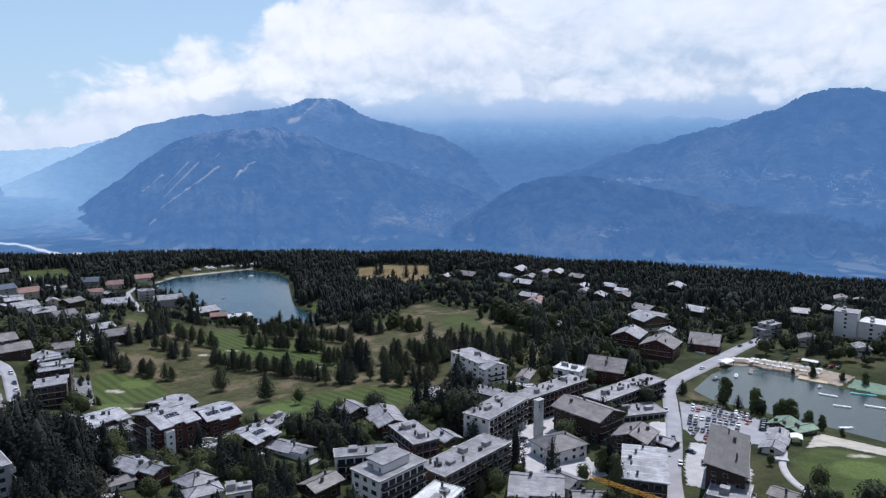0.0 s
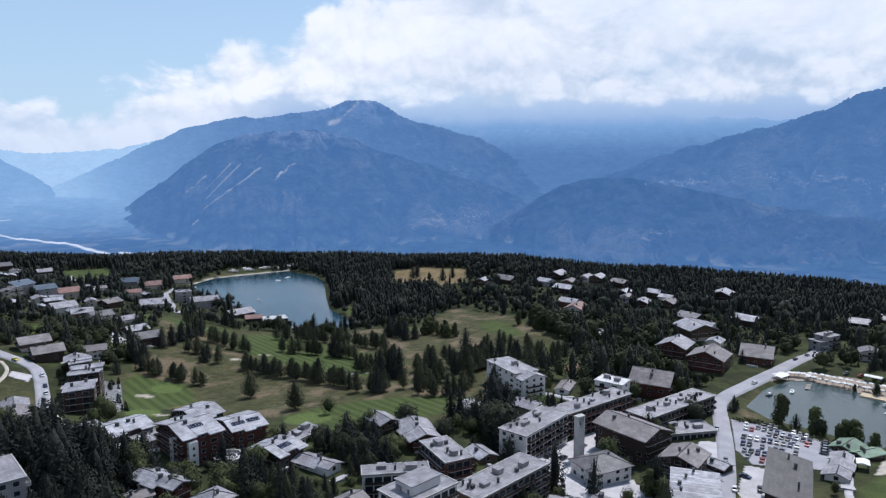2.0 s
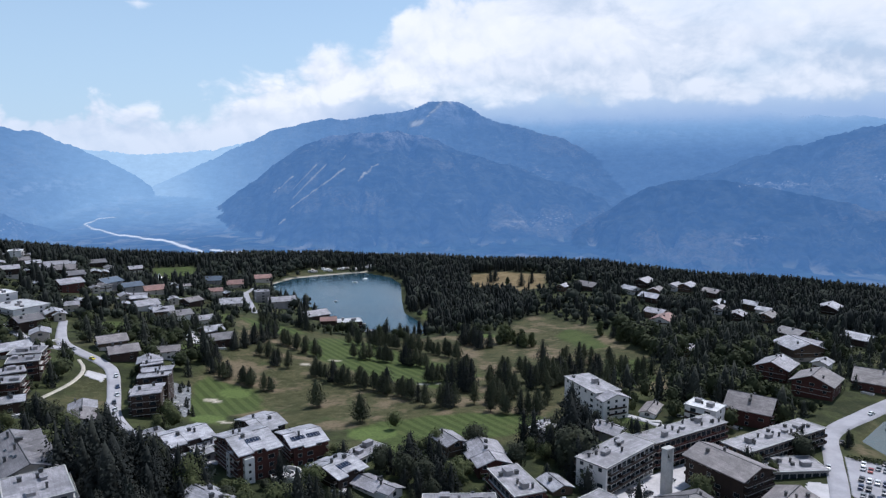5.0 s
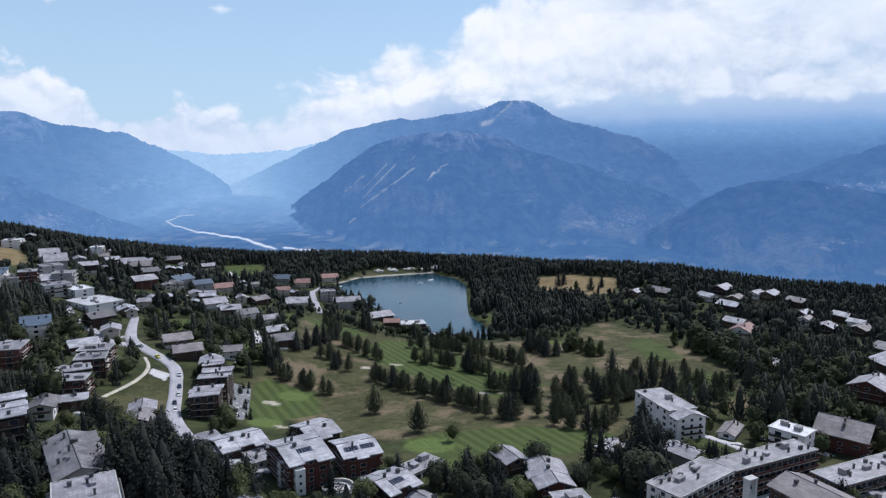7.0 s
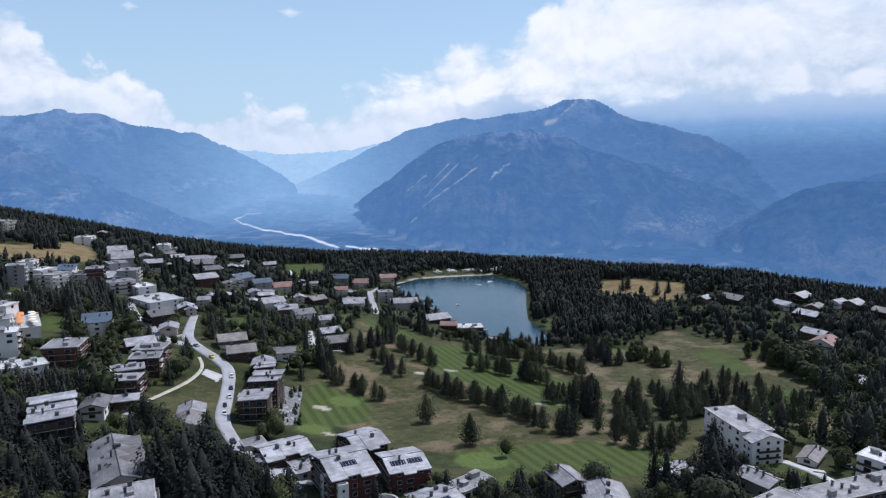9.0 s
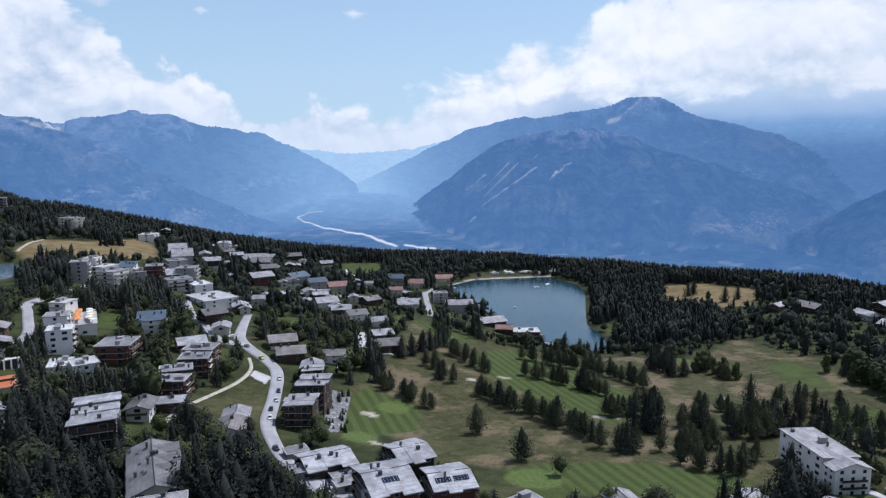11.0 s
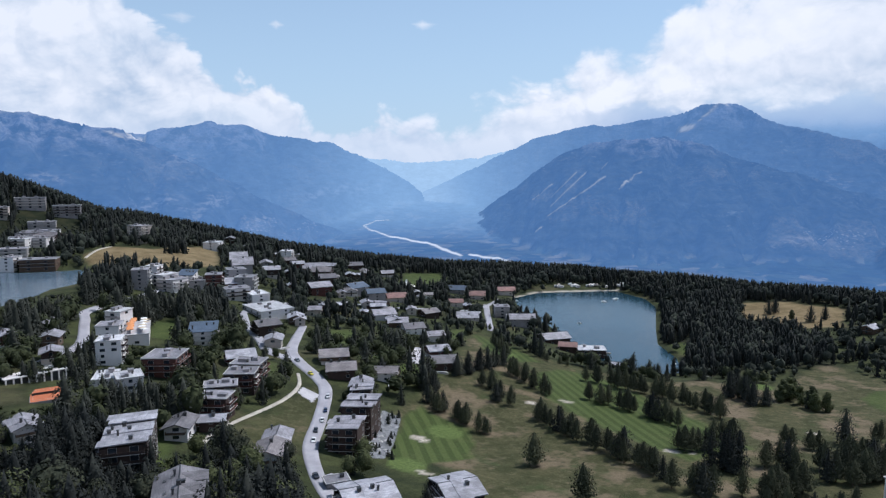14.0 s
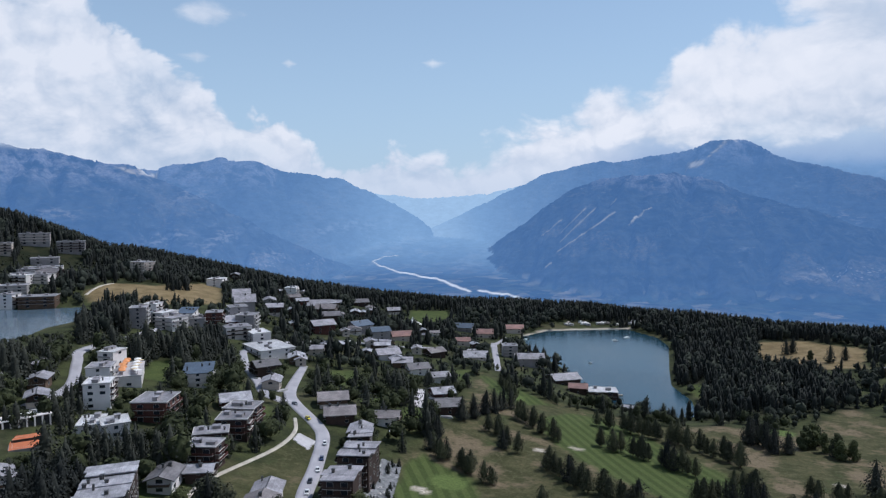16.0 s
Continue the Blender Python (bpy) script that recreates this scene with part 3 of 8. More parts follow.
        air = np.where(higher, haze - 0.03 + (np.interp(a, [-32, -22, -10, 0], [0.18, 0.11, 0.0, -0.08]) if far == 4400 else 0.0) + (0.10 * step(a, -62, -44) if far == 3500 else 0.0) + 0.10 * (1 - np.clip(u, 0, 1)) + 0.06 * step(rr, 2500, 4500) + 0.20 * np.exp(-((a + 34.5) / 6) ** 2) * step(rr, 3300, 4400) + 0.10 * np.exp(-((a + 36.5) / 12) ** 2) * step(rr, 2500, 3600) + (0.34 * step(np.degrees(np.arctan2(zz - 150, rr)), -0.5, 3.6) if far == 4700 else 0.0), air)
        veiled = np.where(higher, float(far == 4700), veiled)
        slope = np.where(higher, np.clip(u, 0, 1.2), slope)
    z = np.where(rr < 2000, np.minimum(z, VALLEY) + 100 * step(2000 - rr, 0, 700), z)
    el = np.degrees(np.arctan2(smooth_z - 25 * (slope > 0) - 150, rr))

    def streak(a0, e0, a1, e1, width):
        u = np.clip(((a - a0) * (a1 - a0) + (el - e0) * (e1 - e0)) / ((a1 - a0) ** 2 + (e1 - e0) ** 2), 0, 1)
        d = np.hypot(a - a0 - u * (a1 - a0), el - e0 - u * (e1 - e0))
        return step(max(width, 0.045) * (0.5 + 0.5 * u) - d, -0.06, 0.06)
    scree = np.maximum.reduce([streak(-22.9, -4.3, -18.4, -1.0, 0.07), streak(-22.7, -3.5, -19.9, -0.6, 0.05), streak(-22.6, -2.6, -20.7, -0.7, 0.035), streak(-17.3, -2.0, -15.6, -0.3, 0.03), streak(-17.1, -1.8, -16.7, -1.3, 0.14), streak(-24.2, -2.9, -22.6, -1.6, 0.03), streak(-23.9, -5.6, -23.4, -5.2, 0.07), streak(-18.7, -0.4, -18.3, 0.2, 0.03)]) * (rr < 4150)
    peak = np.maximum(streak(-13.9, 2.3, -11.9, 3.3, 0.20), np.maximum(streak(-9.6, 4.7, -8.4, 3.3, 0.30), streak(-11.6, 3.5, -10.2, 4.6, 0.10))) * (rr > 4000) * step(crag + fall, -0.5, 0.5)
    peak = np.maximum(peak, streak(-57.5, 2.4, -55.0, 1.9, 0.22) * step(crag, -0.4, 0.3) * 0.8)
    # dry meadows, clearings and bare rock on the slopes: bearing, elevation, half width, half height
    clearings = np.maximum.reduce([step(1 - np.hypot((a - ca - 1.6 * (el - ce)) / wa, (el - ce) / we), 0.0, 0.7) for ca, ce, wa, we in ((-54.1, -2.5, 2.4, 0.8), (-50.7, -2.9, 2.2, 0.9), (-61.3, -0.9, 2.0, 0.5), (-46.8, -4.4, 2.4, 0.7), (-41, -2.0, 2.6, 0.9), (-37.7, -1.8, 2.0, 0.9), (-55.9, 2.3, 1.8, 0.6), (-52.2, 0.5, 2.4, 0.8),
                                                                                                                                                      (16.4, -2.0, 3.0, 0.35), (26.4, -1.4, 3.4, 0.4), (31.6, -1.0, 2.6, 0.5), (32, -3.2, 2.6, 0.8), (-4, -5.5, 3.0, 0.5), (14.4, -6.0, 2.6, 0.4), (-2.1, -0.9, 1.5, 0.4))])
    scree = 0.62 * scree
    rock = np.maximum(step(el, 0.6, 2.2) * (rr < 4150) * (a < -8) * (a > -30), step(el, 2.4, 4.2) * (rr > 4150))
    rock = np.maximum(rock, step(el, 0.5, 2.4) * (a < -46))
    rivers = [[(-36.14, -4.26), (-37.31, -4.39), (-38.22, -4.71), (-37.64, -5.08), (-36.3, -5.55), (-34.4, -5.93), (-32.26, -6.34), (-30.96, -6.94), (-30.1, -7.16)], [(-29.2, -7.15), (-28.69, -7.24), (-27.52, -7.37), (-26.82, -7.45), (-25.41, -7.79), (-24.15, -8.13), (-21.0, -8.9)]]
    near = np.minimum.reduce([line_distance(a, 2.5 * (el + 0.03 * np.sin(a * 3.1) + 0.02 * np.sin(a * 7.3)), [(p, 2.5 * q) for p, q in line]) for line in rivers])
    river = step(0.06 + 0.14 * step(-el, 4.0, 7.0) - near, -0.06, 0.06) * (z < floor_z + 30)
    village = np.maximum.reduce([step(1 - np.hypot((a - va) / wa, (el - ve) / we), 0.0, 0.6) for va, ve, wa, we in ((-2, -5.0, 3.5, 1.0), (15.5, -1.9, 4.5, 0.45), (24.5, -1.4, 4.0, 0.5), (30, -2.0, 4, 0.8), (-33, -3.6, 2.5, 0.5), (-46, -5.0, 6, 0.9), (-37, -3.0, 3, 0.5))])
    cloud = step(el, 1.4, 3.9) * veiled + step(el, 2.8, 4.4) * step(-a, 56, 60)
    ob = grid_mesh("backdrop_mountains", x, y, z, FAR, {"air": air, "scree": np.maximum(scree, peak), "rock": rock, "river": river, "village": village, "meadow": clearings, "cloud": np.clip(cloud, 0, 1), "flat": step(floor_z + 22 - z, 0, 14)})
    return tagged(ob, "distant hazy blue mountain ranges above a river valley", "mountains", kind="structure")


def build_water(name, label, level, poly, material, grow=1.03):
    cx, cy = sum(p[0] for p in poly) / len(poly), sum(p[1] for p in poly) / len(poly)
    bm = bmesh.new()
    rings = []
    for k in range(1, 9):
        rings.append([bm.verts.new((cx + (px - cx) * grow * k / 8, cy + (py - cy) * grow * k / 8, level)) for px, py in poly])
    mid = bm.verts.new((cx, cy, level))
    m = len(poly)
    for i in range(m):
        bm.faces.new((mid, rings[0][i], rings[0][(i + 1) % m]))
        for inner, outer in zip(rings, rings[1:]):
            bm.faces.new((inner[i], outer[i], outer[(i + 1) % m], inner[(i + 1) % m]))
    bmesh.ops.recalc_face_normals(bm, faces=bm.faces)
    mesh = bpy.data.meshes.new(name)
    bm.to_mesh(mesh), bm.free()
    mesh.materials.append(material)
    if mesh.polygons[0].normal.z < 0:
        mesh.flip_normals()
    return tagged(new(name, mesh), label, "water", kind="structure")


def smooth_line(points, gap=3.0):
    """A Catmull-Rom curve through plan points, resampled at even steps."""
    p = [np.array(q, float) for q in points]
    p = [2 * p[0] - p[1]] + p + [2 * p[-1] - p[-2]]
    out = []
    for a, b, c, d in zip(p, p[1:], p[2:], p[3:]):
        m = max(2, int(np.hypot(*(c - b)) / gap))
        for k in range(m):
            t = k / m
            out.append(0.5 * (2 * b + (c - a) * t + (2 * a - 5 * b + 4 * c - d) * t * t + (3 * b - a - 3 * c + d) * t ** 3))
    out.append(p[-2])
    return np.array(out)


def build_strip(name, label, points, width, material, lift=0.3, category="road"):
    """A road or path laid on the ground, with a crown and edges that go down into it."""
    line = smooth_line(points)
    way = np.gradient(line, axis=0)
    side = np.stack([-way[:, 1], way[:, 0]], 1) / np.linalg.norm(way, axis=1)[:, None]
    width = np.interp(np.linspace(0, 1, len(line)), np.linspace(0, 1, len(np.atleast_1d(width))), np.atleast_1d(width))
    offs = [-0.56, -0.5, -0.25, 0.0, 0.25, 0.5, 0.56]
    drop = [-1.2, 0, 0.05, 0.08, 0.05, 0, -1.2]
    mid_z = height(line[:, 0], line[:, 1])
    px = np.stack([line[:, 0] + side[:, 0] * width * o for o in offs], 1)
    py = np.stack([line[:, 1] + side[:, 1] * width * o for o in offs], 1)
    gz = height(px, py)
    pz = np.maximum(gz, 0.5 * gz + 0.5 * mid_z[:, None]) + lift + np.array(drop)
    ob = grid_mesh(name, px, py, pz, material, {}, closed=False)
    return tagged(ob, label, category, kind="structure")


def build_area(name, label, poly, material, lift=0.25, category="pavement", cell=1.1):
    """A paved area that follows the ground inside an outline."""
    xs = np.arange(min(p[0] for p in poly), max(p[0] for p in poly) + cell, cell)
    ys = np.arange(min(p[1] for p in poly), max(p[1] for p in poly) + cell, cell)
    gx, gy = np.meshgrid(xs, ys, indexing="ij")
    inside = outline_distance(gx, gy, poly) < cell * 0.3
    gz = height(gx, gy) + lift
    bm = bmesh.new()
    vs = {}
    for i in range(len(xs) - 1):
        for j in range(len(ys) - 1):
            if inside[i, j] and inside[i + 1, j] and inside[i, j + 1] and inside[i + 1, j + 1]:
                quad = []
                for k in ((i, j), (i + 1, j), (i + 1, j + 1), (i, j + 1)):
                    if k not in vs:
                        vs[k] = bm.verts.new((gx[k], gy[k], gz[k]))
                    quad.append(vs[k])
                bm.faces.new(quad)
    skirt = [e for e in bm.edges if e.is_boundary]
    made = bmesh.ops.extrude_edge_only(bm, edges=skirt)
    bmesh.ops.translate(bm, vec=(0, 0, -1.0), verts=[v for v in made["geom"] if isinstance(v, bmesh.types.BMVert)])
    mesh = bpy.data.meshes.new(name)
    bm.to_mesh(mesh), bm.free()
    mesh.materials.append(material)
    return tagged(new(name, mesh), label, category, kind="structure")


build_ground()
build_mountains()
build_water("lake", "deep blue-green mountain lake among conifer woods", *LAKES["lake"], WATER)
build_water("upper_lake", "grey-blue lake below the apartment blocks", *LAKES["upper_lake"], UPPERWATER)
build_water("pond", "grey-green bathing pond beside the road", *LAKES["pond"], POND)
build_strip("road", "pale grey asphalt village road with a fork", [(-120, 243), (-133, 251), (-153, 261), (-172, 275), (-190, 292), (-211, 321), (-229, 345), (-241, 354), (-267, 367), (-290, 384), (-322, 422), (-345, 452)], [5, 5.5, 6, 6, 7, 7, 6, 5], ASPHALT)
build_strip("road_branch", "pale grey asphalt side road", [(-272, 368), (-296, 372), (-324, 391), (-356, 411), (-392, 439)], [7, 5.5, 5, 5], ASPHALT, 0.34)
build_strip("footpath", "light gravel footpath across a dry meadow", [(-210, 254), (-219, 270), (-227, 295), (-234, 323), (-242, 340), (-254, 352)], 1.8, GRAVEL, 0.3, "path")
build_strip("main_road", "pale asphalt main street along the pond", [(72, 190), (85, 238), (94, 263), (104, 294), (112, 322), (122, 352), (145, 378), (170, 402), (193, 424), (226, 460), (250, 500)], [6, 6, 6.5, 7, 7.5, 8, 8, 7.5, 7], ASPHALT)
build_strip("shopping_street", "pale paved street between apartment blocks", [(-10, 215), (12, 244), (26, 266), (40, 284), (54, 301), (74, 321), (95, 338), (120, 350)], [9, 12, 14, 14, 10, 9, 9], PAVING, 0.27)
build_strip("lake_road", "narrow road towards the lake", [(-392, 439), (-405, 470), (-400, 520), (-370, 590), (-345, 660), (-345, 720), (-355, 780)], 5, ASPHALT)
build_strip("hill_road", "narrow asphalt lane between chalets", [(-330, 262), (-347, 290), (-394, 321), (-416, 338), (-450, 400), (-470, 450)], 5.5, ASPHALT)
build_strip("hotel_drive", "light drive beside the white hotel", [(60, 330), (47, 350), (31, 361), (22, 364), (10, 352)], 4, PAVING)
build_area("car_park", "pale asphalt car park beside the pond", [(117, 324), (126, 323), (147, 303), (151, 293), (133, 268), (107, 273), (106, 288)], ASPHALT, cell=0.55)
build_area("plaza", "pale paved plaza around the church", [(26, 262), (40, 278), (56, 262), (62, 240), (48, 232), (30, 240)], PAVING, 0.22)
build_strip("golf_path", "pale path round the practice green", [(139, 268), (137, 260), (129.5, 246), (126, 233), (126.5, 222), (131, 208), (142, 194)], 2.6, PAVING, 0.3, "path")
build_area("pond_bank", "pale gravel bank beside the pond", [(147, 263), (160, 280), (166, 284), (186, 269), (204, 258), (194, 246), (174, 255), (162, 266)], GRAVEL, 0.2)
build_area("ball_court", "green hard court behind the promenade", [(216, 352), (226, 360), (240, 342), (231, 333)], COURTGREEN, 0.25)
build_area("street_side", "pale paving beside the main street", [(79, 262), (94, 297), (104, 296), (93, 262), (86, 244), (79, 247)], PAVING, 0.18)
build_area("block_forecourt", "pale paved forecourt beside the large timber block", [(93, 250), (104, 273), (122, 264), (116, 240), (104, 220), (88, 232)], PAVING, 0.18)
build_strip("lake_lane", "pale asphalt lane between houses towards the lake", [(-350, 739), (-328, 700), (-308, 665), (-288, 630), (-272, 603)], 6.0, ASPHALT, 0.3)
build_area("court_yard", "pale paved yard between chalets", [(-266, 474), (-262, 480), (-233, 438), (-228, 431), (-236, 428)], PAVING, 0.25)
build_strip("wood_track", "sandy track along the edge of the wood", [(-78, 800), (-75, 770), (-72, 735), (-77, 700), (-90, 660), (-103, 640)], 2.4, GRAVEL, 0.25, "path")
build_strip("meadow_path", "sandy path across the hill meadow", [(-604, 446), (-616, 462), (-628, 478), (-640, 494)], 2.6, GRAVEL, 0.25, "path")
build_strip("drive", "pale driveway between gardens", [(-268, 476), (-250, 452), (-233, 437)], 5.0, PAVING, 0.3, "road")
build_area("forecourt", "pale paved forecourt beside the road", [(-240, 340), (-236, 332), (-224, 330), (-228, 340)], PAVING, 0.25)
build_area("chalet_yard", "paved yard between timber chalets", [(-169, 271), (-166, 280), (-150, 274), (-136, 272), (-122, 260), (-118, 250), (-128, 244), (-140, 250), (-152, 259)], ASPHALT, 0.22)
build_area("hotel_yard", "asphalt yard in front of the large hotel", [(-150, 182), (-128, 172), (-118, 186), (-128, 200), (-145, 196)], ASPHALT, 0.22)
build_area("promenade", "pale paved promenade along the pond's far bank", [(160, 386), (169, 392), (184, 389), (198, 374), (214, 353), (228, 362), (208, 390), (186, 402), (170, 402)], EARTH, 0.2)


# ---- buildings ----
SLATE = roofing("pale_slate", (0.36, 0.345, 0.366))
SHEET = roofing("silver_sheet_roof", (0.425, 0.418, 0.446), 0.36, 0.7, 0.45)
DARKROOF = roofing("dark_slate", (0.20, 0.188, 0.195), 0.3)
BROWNROOF = roofing("brown_grey_roof", (0.25, 0.222, 0.218), 0.3)
FELT = roofing("flat_roof_felt", (0.296, 0.284, 0.302), 0.34, 4.0, 0.45)
DARKFELT = roofing("dark_brown_felt", (0.082, 0.074, 0.074), 0.3, 4.0, 0.3)
WHITEROOF = roofing("white_flat_roof", (0.655, 0.65, 0.655), 0.16, 4.0, 0.4)
BLUEROOF = roofing("blue_metal_roof", (0.085, 0.12, 0.17), 0.2)
REDROOF = roofing("red_tile_roof", (0.28, 0.15, 0.122), 0.25)
GREENROOF = roofing("green_copper_roof", (0.20, 0.30, 0.20), 0.22)
TIMBER = boards("dark_timber", (0.046, 0.028, 0.022))
REDTIMBER = boards("red_brown_timber", (0.078, 0.027, 0.021))
WARM = boards("weathered_timber", (0.105, 0.068, 0.046))
WHITE = plain("white_plaster", (0.70, 0.665, 0.645), 0.85, spread=0.07, scale=0.25, fine=3.0, vary=0.2)
CREAM = plain("cream_plaster", (0.52, 0.46, 0.405), 0.85, spread=0.09, scale=0.25, fine=3.0, vary=0.2)
GREYWALL = plain("grey_plaster", (0.30, 0.282, 0.28), 0.85, spread=0.12, scale=0.25, fine=3.0, vary=0.2)
BRICKRED = plain("red_brown_plaster", (0.088, 0.036, 0.028), 0.85, spread=0.15, scale=0.3, fine=3.0)
CONCRETE = plain("concrete", (0.42, 0.41, 0.39), 0.88, spread=0.15, scale=0.3, fine=2.5)
DARKMETAL = plain("dark_metal", (0.045, 0.047, 0.05), 0.5, 0.4, spread=0.2)
GLASS = plain("window_glass", (0.020, 0.026, 0.034), 0.08, 0.0, spread=0.3, bump=0.0)
FRAMEWHITE = plain("white_window_frame", (0.40, 0.385, 0.36), 0.6, spread=0.06)
SOLAR = plain("solar_glass", (0.018, 0.024, 0.045), 0.12, 0.2, spread=0.2, bump=0.0)
CHIMNEY = plain("chimney_plaster", (0.10, 0.094, 0.09), 0.9, spread=0.2, fine=4.0)


def map_metres(bm):
    """Texture coordinates in metres: along the level line of each face and up its slope."""
    layer = bm.loops.layers.uv.verify()
    for f in bm.faces:
        n = f.normal
        t1 = n.cross(Vector((0, 0, 1)))
        t1 = t1.normalized() if t1.length > 0.05 else Vector((1, 0, 0))
        t2 = n.cross(t1)
        for loop in f.loops:
            co = loop.vert.co
            loop[layer].uv = (co.dot(t1), co.dot(t2))


def mesh_of(name, bm, *materials):
    bmesh.ops.recalc_face_normals(bm, faces=bm.faces)
    bm.normal_update()
    map_metres(bm)
    mesh = bpy.data.meshes.new(name)
    bm.to_mesh(mesh)
    bm.free()
    for m in materials:
        mesh.materials.append(m)
    return mesh


def part(name, bm, material, parent, label="", at=None):
    """One mesh object under a thing or a part. bm: a bmesh, or a finished mesh that alike parts share."""
    data = mesh_of(name, bm, *(material if isinstance(material, tuple) else (material,))) if isinstance(bm, bmesh.types.BMesh) else bm
    ob = new(name, data)
    ob.parent = parent
    if at is not None:
        ob.matrix_basis = at
    if label:
        ob["label"] = label
    return ob


def thing(name, label, category, m, group=""):
    ob = new(name)
    ob.empty_display_size = 0.5
    ob.matrix_basis = m
    return tagged(ob, label, category, group)


def box(bm, x0, x1, y0, y1, z0, z1, slot=0):
    v = [bm.verts.new(c) for c in ((x0, y0, z0), (x1, y0, z0), (x1, y1, z0), (x0, y1, z0), (x0, y0, z1), (x1, y0, z1), (x1, y1, z1), (x0, y1, z1))]
    for q in ((0, 3, 2, 1), (4, 5, 6, 7), (0, 1, 5, 4), (1, 2, 6, 5), (2, 3, 7, 6), (3, 0, 4, 7)):
        bm.faces.new([v[i] for i in q]).material_index = slot
    return v


def prism(bm, outline, axis_from, axis_to, along="x", slot=0):
    """A solid with the given outline (across, up), drawn out along x or y."""
    ends = []
    for a in (axis_from, axis_to):
        ends.append([bm.verts.new((a, p, q) if along == "x" else (p, a, q)) for p, q in outline])
    m = len(outline)
    bm.faces.new(ends[0]).material_index = slot
    bm.faces.new(ends[1][::-1]).material_index = slot
    for i in range(m):
        bm.faces.new((ends[0][i], ends[1][i], ends[1][(i + 1) % m], ends[0][(i + 1) % m])).material_index = slot


def window_mesh(w, h, frame_material):
    """A framed window in one piece, its dark pane set back in the frame; x across, y out of the wall."""
    bm = bmesh.new()
    box(bm, -w / 2, w / 2, 0.0, 0.10, 0, h, 0)
    bm.normal_update()
    front = max(bm.faces, key=lambda f: f.calc_center_median().y)
    bmesh.ops.inset_region(bm, faces=[front], thickness=0.09)
    bmesh.ops.translate(bm, vec=(0, -0.05, 0), verts=front.verts)
    front.material_index = 1
    return mesh_of("window", bm, frame_material, GLASS)


WINDOWS = {}


def window_data(w, h, frame_material):
    k = (round(w, 1), round(h, 1), frame_material.name)
    if k not in WINDOWS:
        WINDOWS[k] = window_mesh(k[0], k[1], frame_material)
    return WINDOWS[k]


def facade(home, half_l, half_w, side):
    """The pose of a wall's foot middle, and that wall's half width. Side 0 to 3: front, right hand, back, left hand."""
    out = [(0, -half_w), (half_l, 0), (0, half_w), (-half_l, 0)][side]
    return pose(out[0], out[1], 0, 0, 0, [180, -90, 0, 90][side]), (half_l if side % 2 == 0 else half_w)


def add_windows(home, l, w, storeys, gap, frame_material, rng, sides=(0, 1, 2, 3), skip=0.1, size=(1.6, 1.5), first=0):
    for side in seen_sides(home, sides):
        at, half = facade(home, l / 2, w / 2, side)
        count = max(1, int((2 * half - 1.6) / gap))
        for level in range(first, storeys):
            for i in range(count):
                if rng.random() < skip:
                    continue
                u = (i - (count - 1) / 2) * (2 * half - 1.0) / count
                wide = size[0] * (1.5 if rng.random() < 0.25 else 1.0)
                part("window", window_data(wide, size[1], frame_material), None, home, at=at @ pose(u, 0.0, level * 2.9 + 0.95))


def add_balconies(home, l, w, storeys, material, sides, depth=1.5, first=1, inset=0.6, bays=1):
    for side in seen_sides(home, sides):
        at, half = facade(home, l / 2, w / 2, side)
        for level in range(first, storeys):
            for bay in range(bays):
                step_w = 2 * (half - inset) / bays
                x0 = -half + inset + bay * step_w
                x1 = x0 + step_w - (0.5 if bays > 1 else 0.0)
                bm = bmesh.new()
                box(bm, x0, x1, 0, depth, 0, 0.2, 1)
                box(bm, x0, x1, depth - 0.1, depth, 0.2, 1.15, 0)
                box(bm, x0, x0 + 0.1, 0, depth - 0.1, 0.2, 1.15, 0)
                box(bm, x1 - 0.1, x1, 0, depth - 0.1, 0.2, 1.15, 0)
                part("balcony", bm, (material, CONCRETE), home, at=at @ pose(0, 0, level * 2.9 - 0.15))


def add_glazing(home, l, w, storeys, sides, first=0, gap=4.2):
    """Wide balcony doors behind the balconies."""
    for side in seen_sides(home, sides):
        at, half = facade(home, l / 2, w / 2, side)
        count = max(1, int((2 * half - 1.2) / gap))
        for level in range(first, storeys):
            for i in range(count):
                u = (i - (count - 1) / 2) * (2 * half - 1.2) / count
                part("balcony_door", window_data(2.6, 2.1, FRAMEWHITE), None, home, at=at @ pose(u, 0.0, level * 2.9 + 0.1))


def chimney_mesh(w=0.9, h=1.6):
    bm = bmesh.new()
    box(bm, -w / 2, w / 2, -w / 2, w / 2, -0.8, h, 0)
    box(bm, -w / 2 - 0.12, w / 2 + 0.12, -w / 2 - 0.12, w / 2 + 0.12, h + 0.25, h + 0.4, 1)
    for sx in (-1, 1):
        for sy in (-1, 1):
            box(bm, sx * w * 0.4 - 0.06, sx * w * 0.4 + 0.06, sy * w * 0.4 - 0.06, sy * w * 0.4 + 0.06, h, h + 0.25, 1)
    return mesh_of("chimney", bm, CHIMNEY, DARKMETAL)


CHIMNEYS = [chimney_mesh(0.75, 1.1), chimney_mesh(1.1, 0.9), chimney_mesh(0.6, 1.4)]


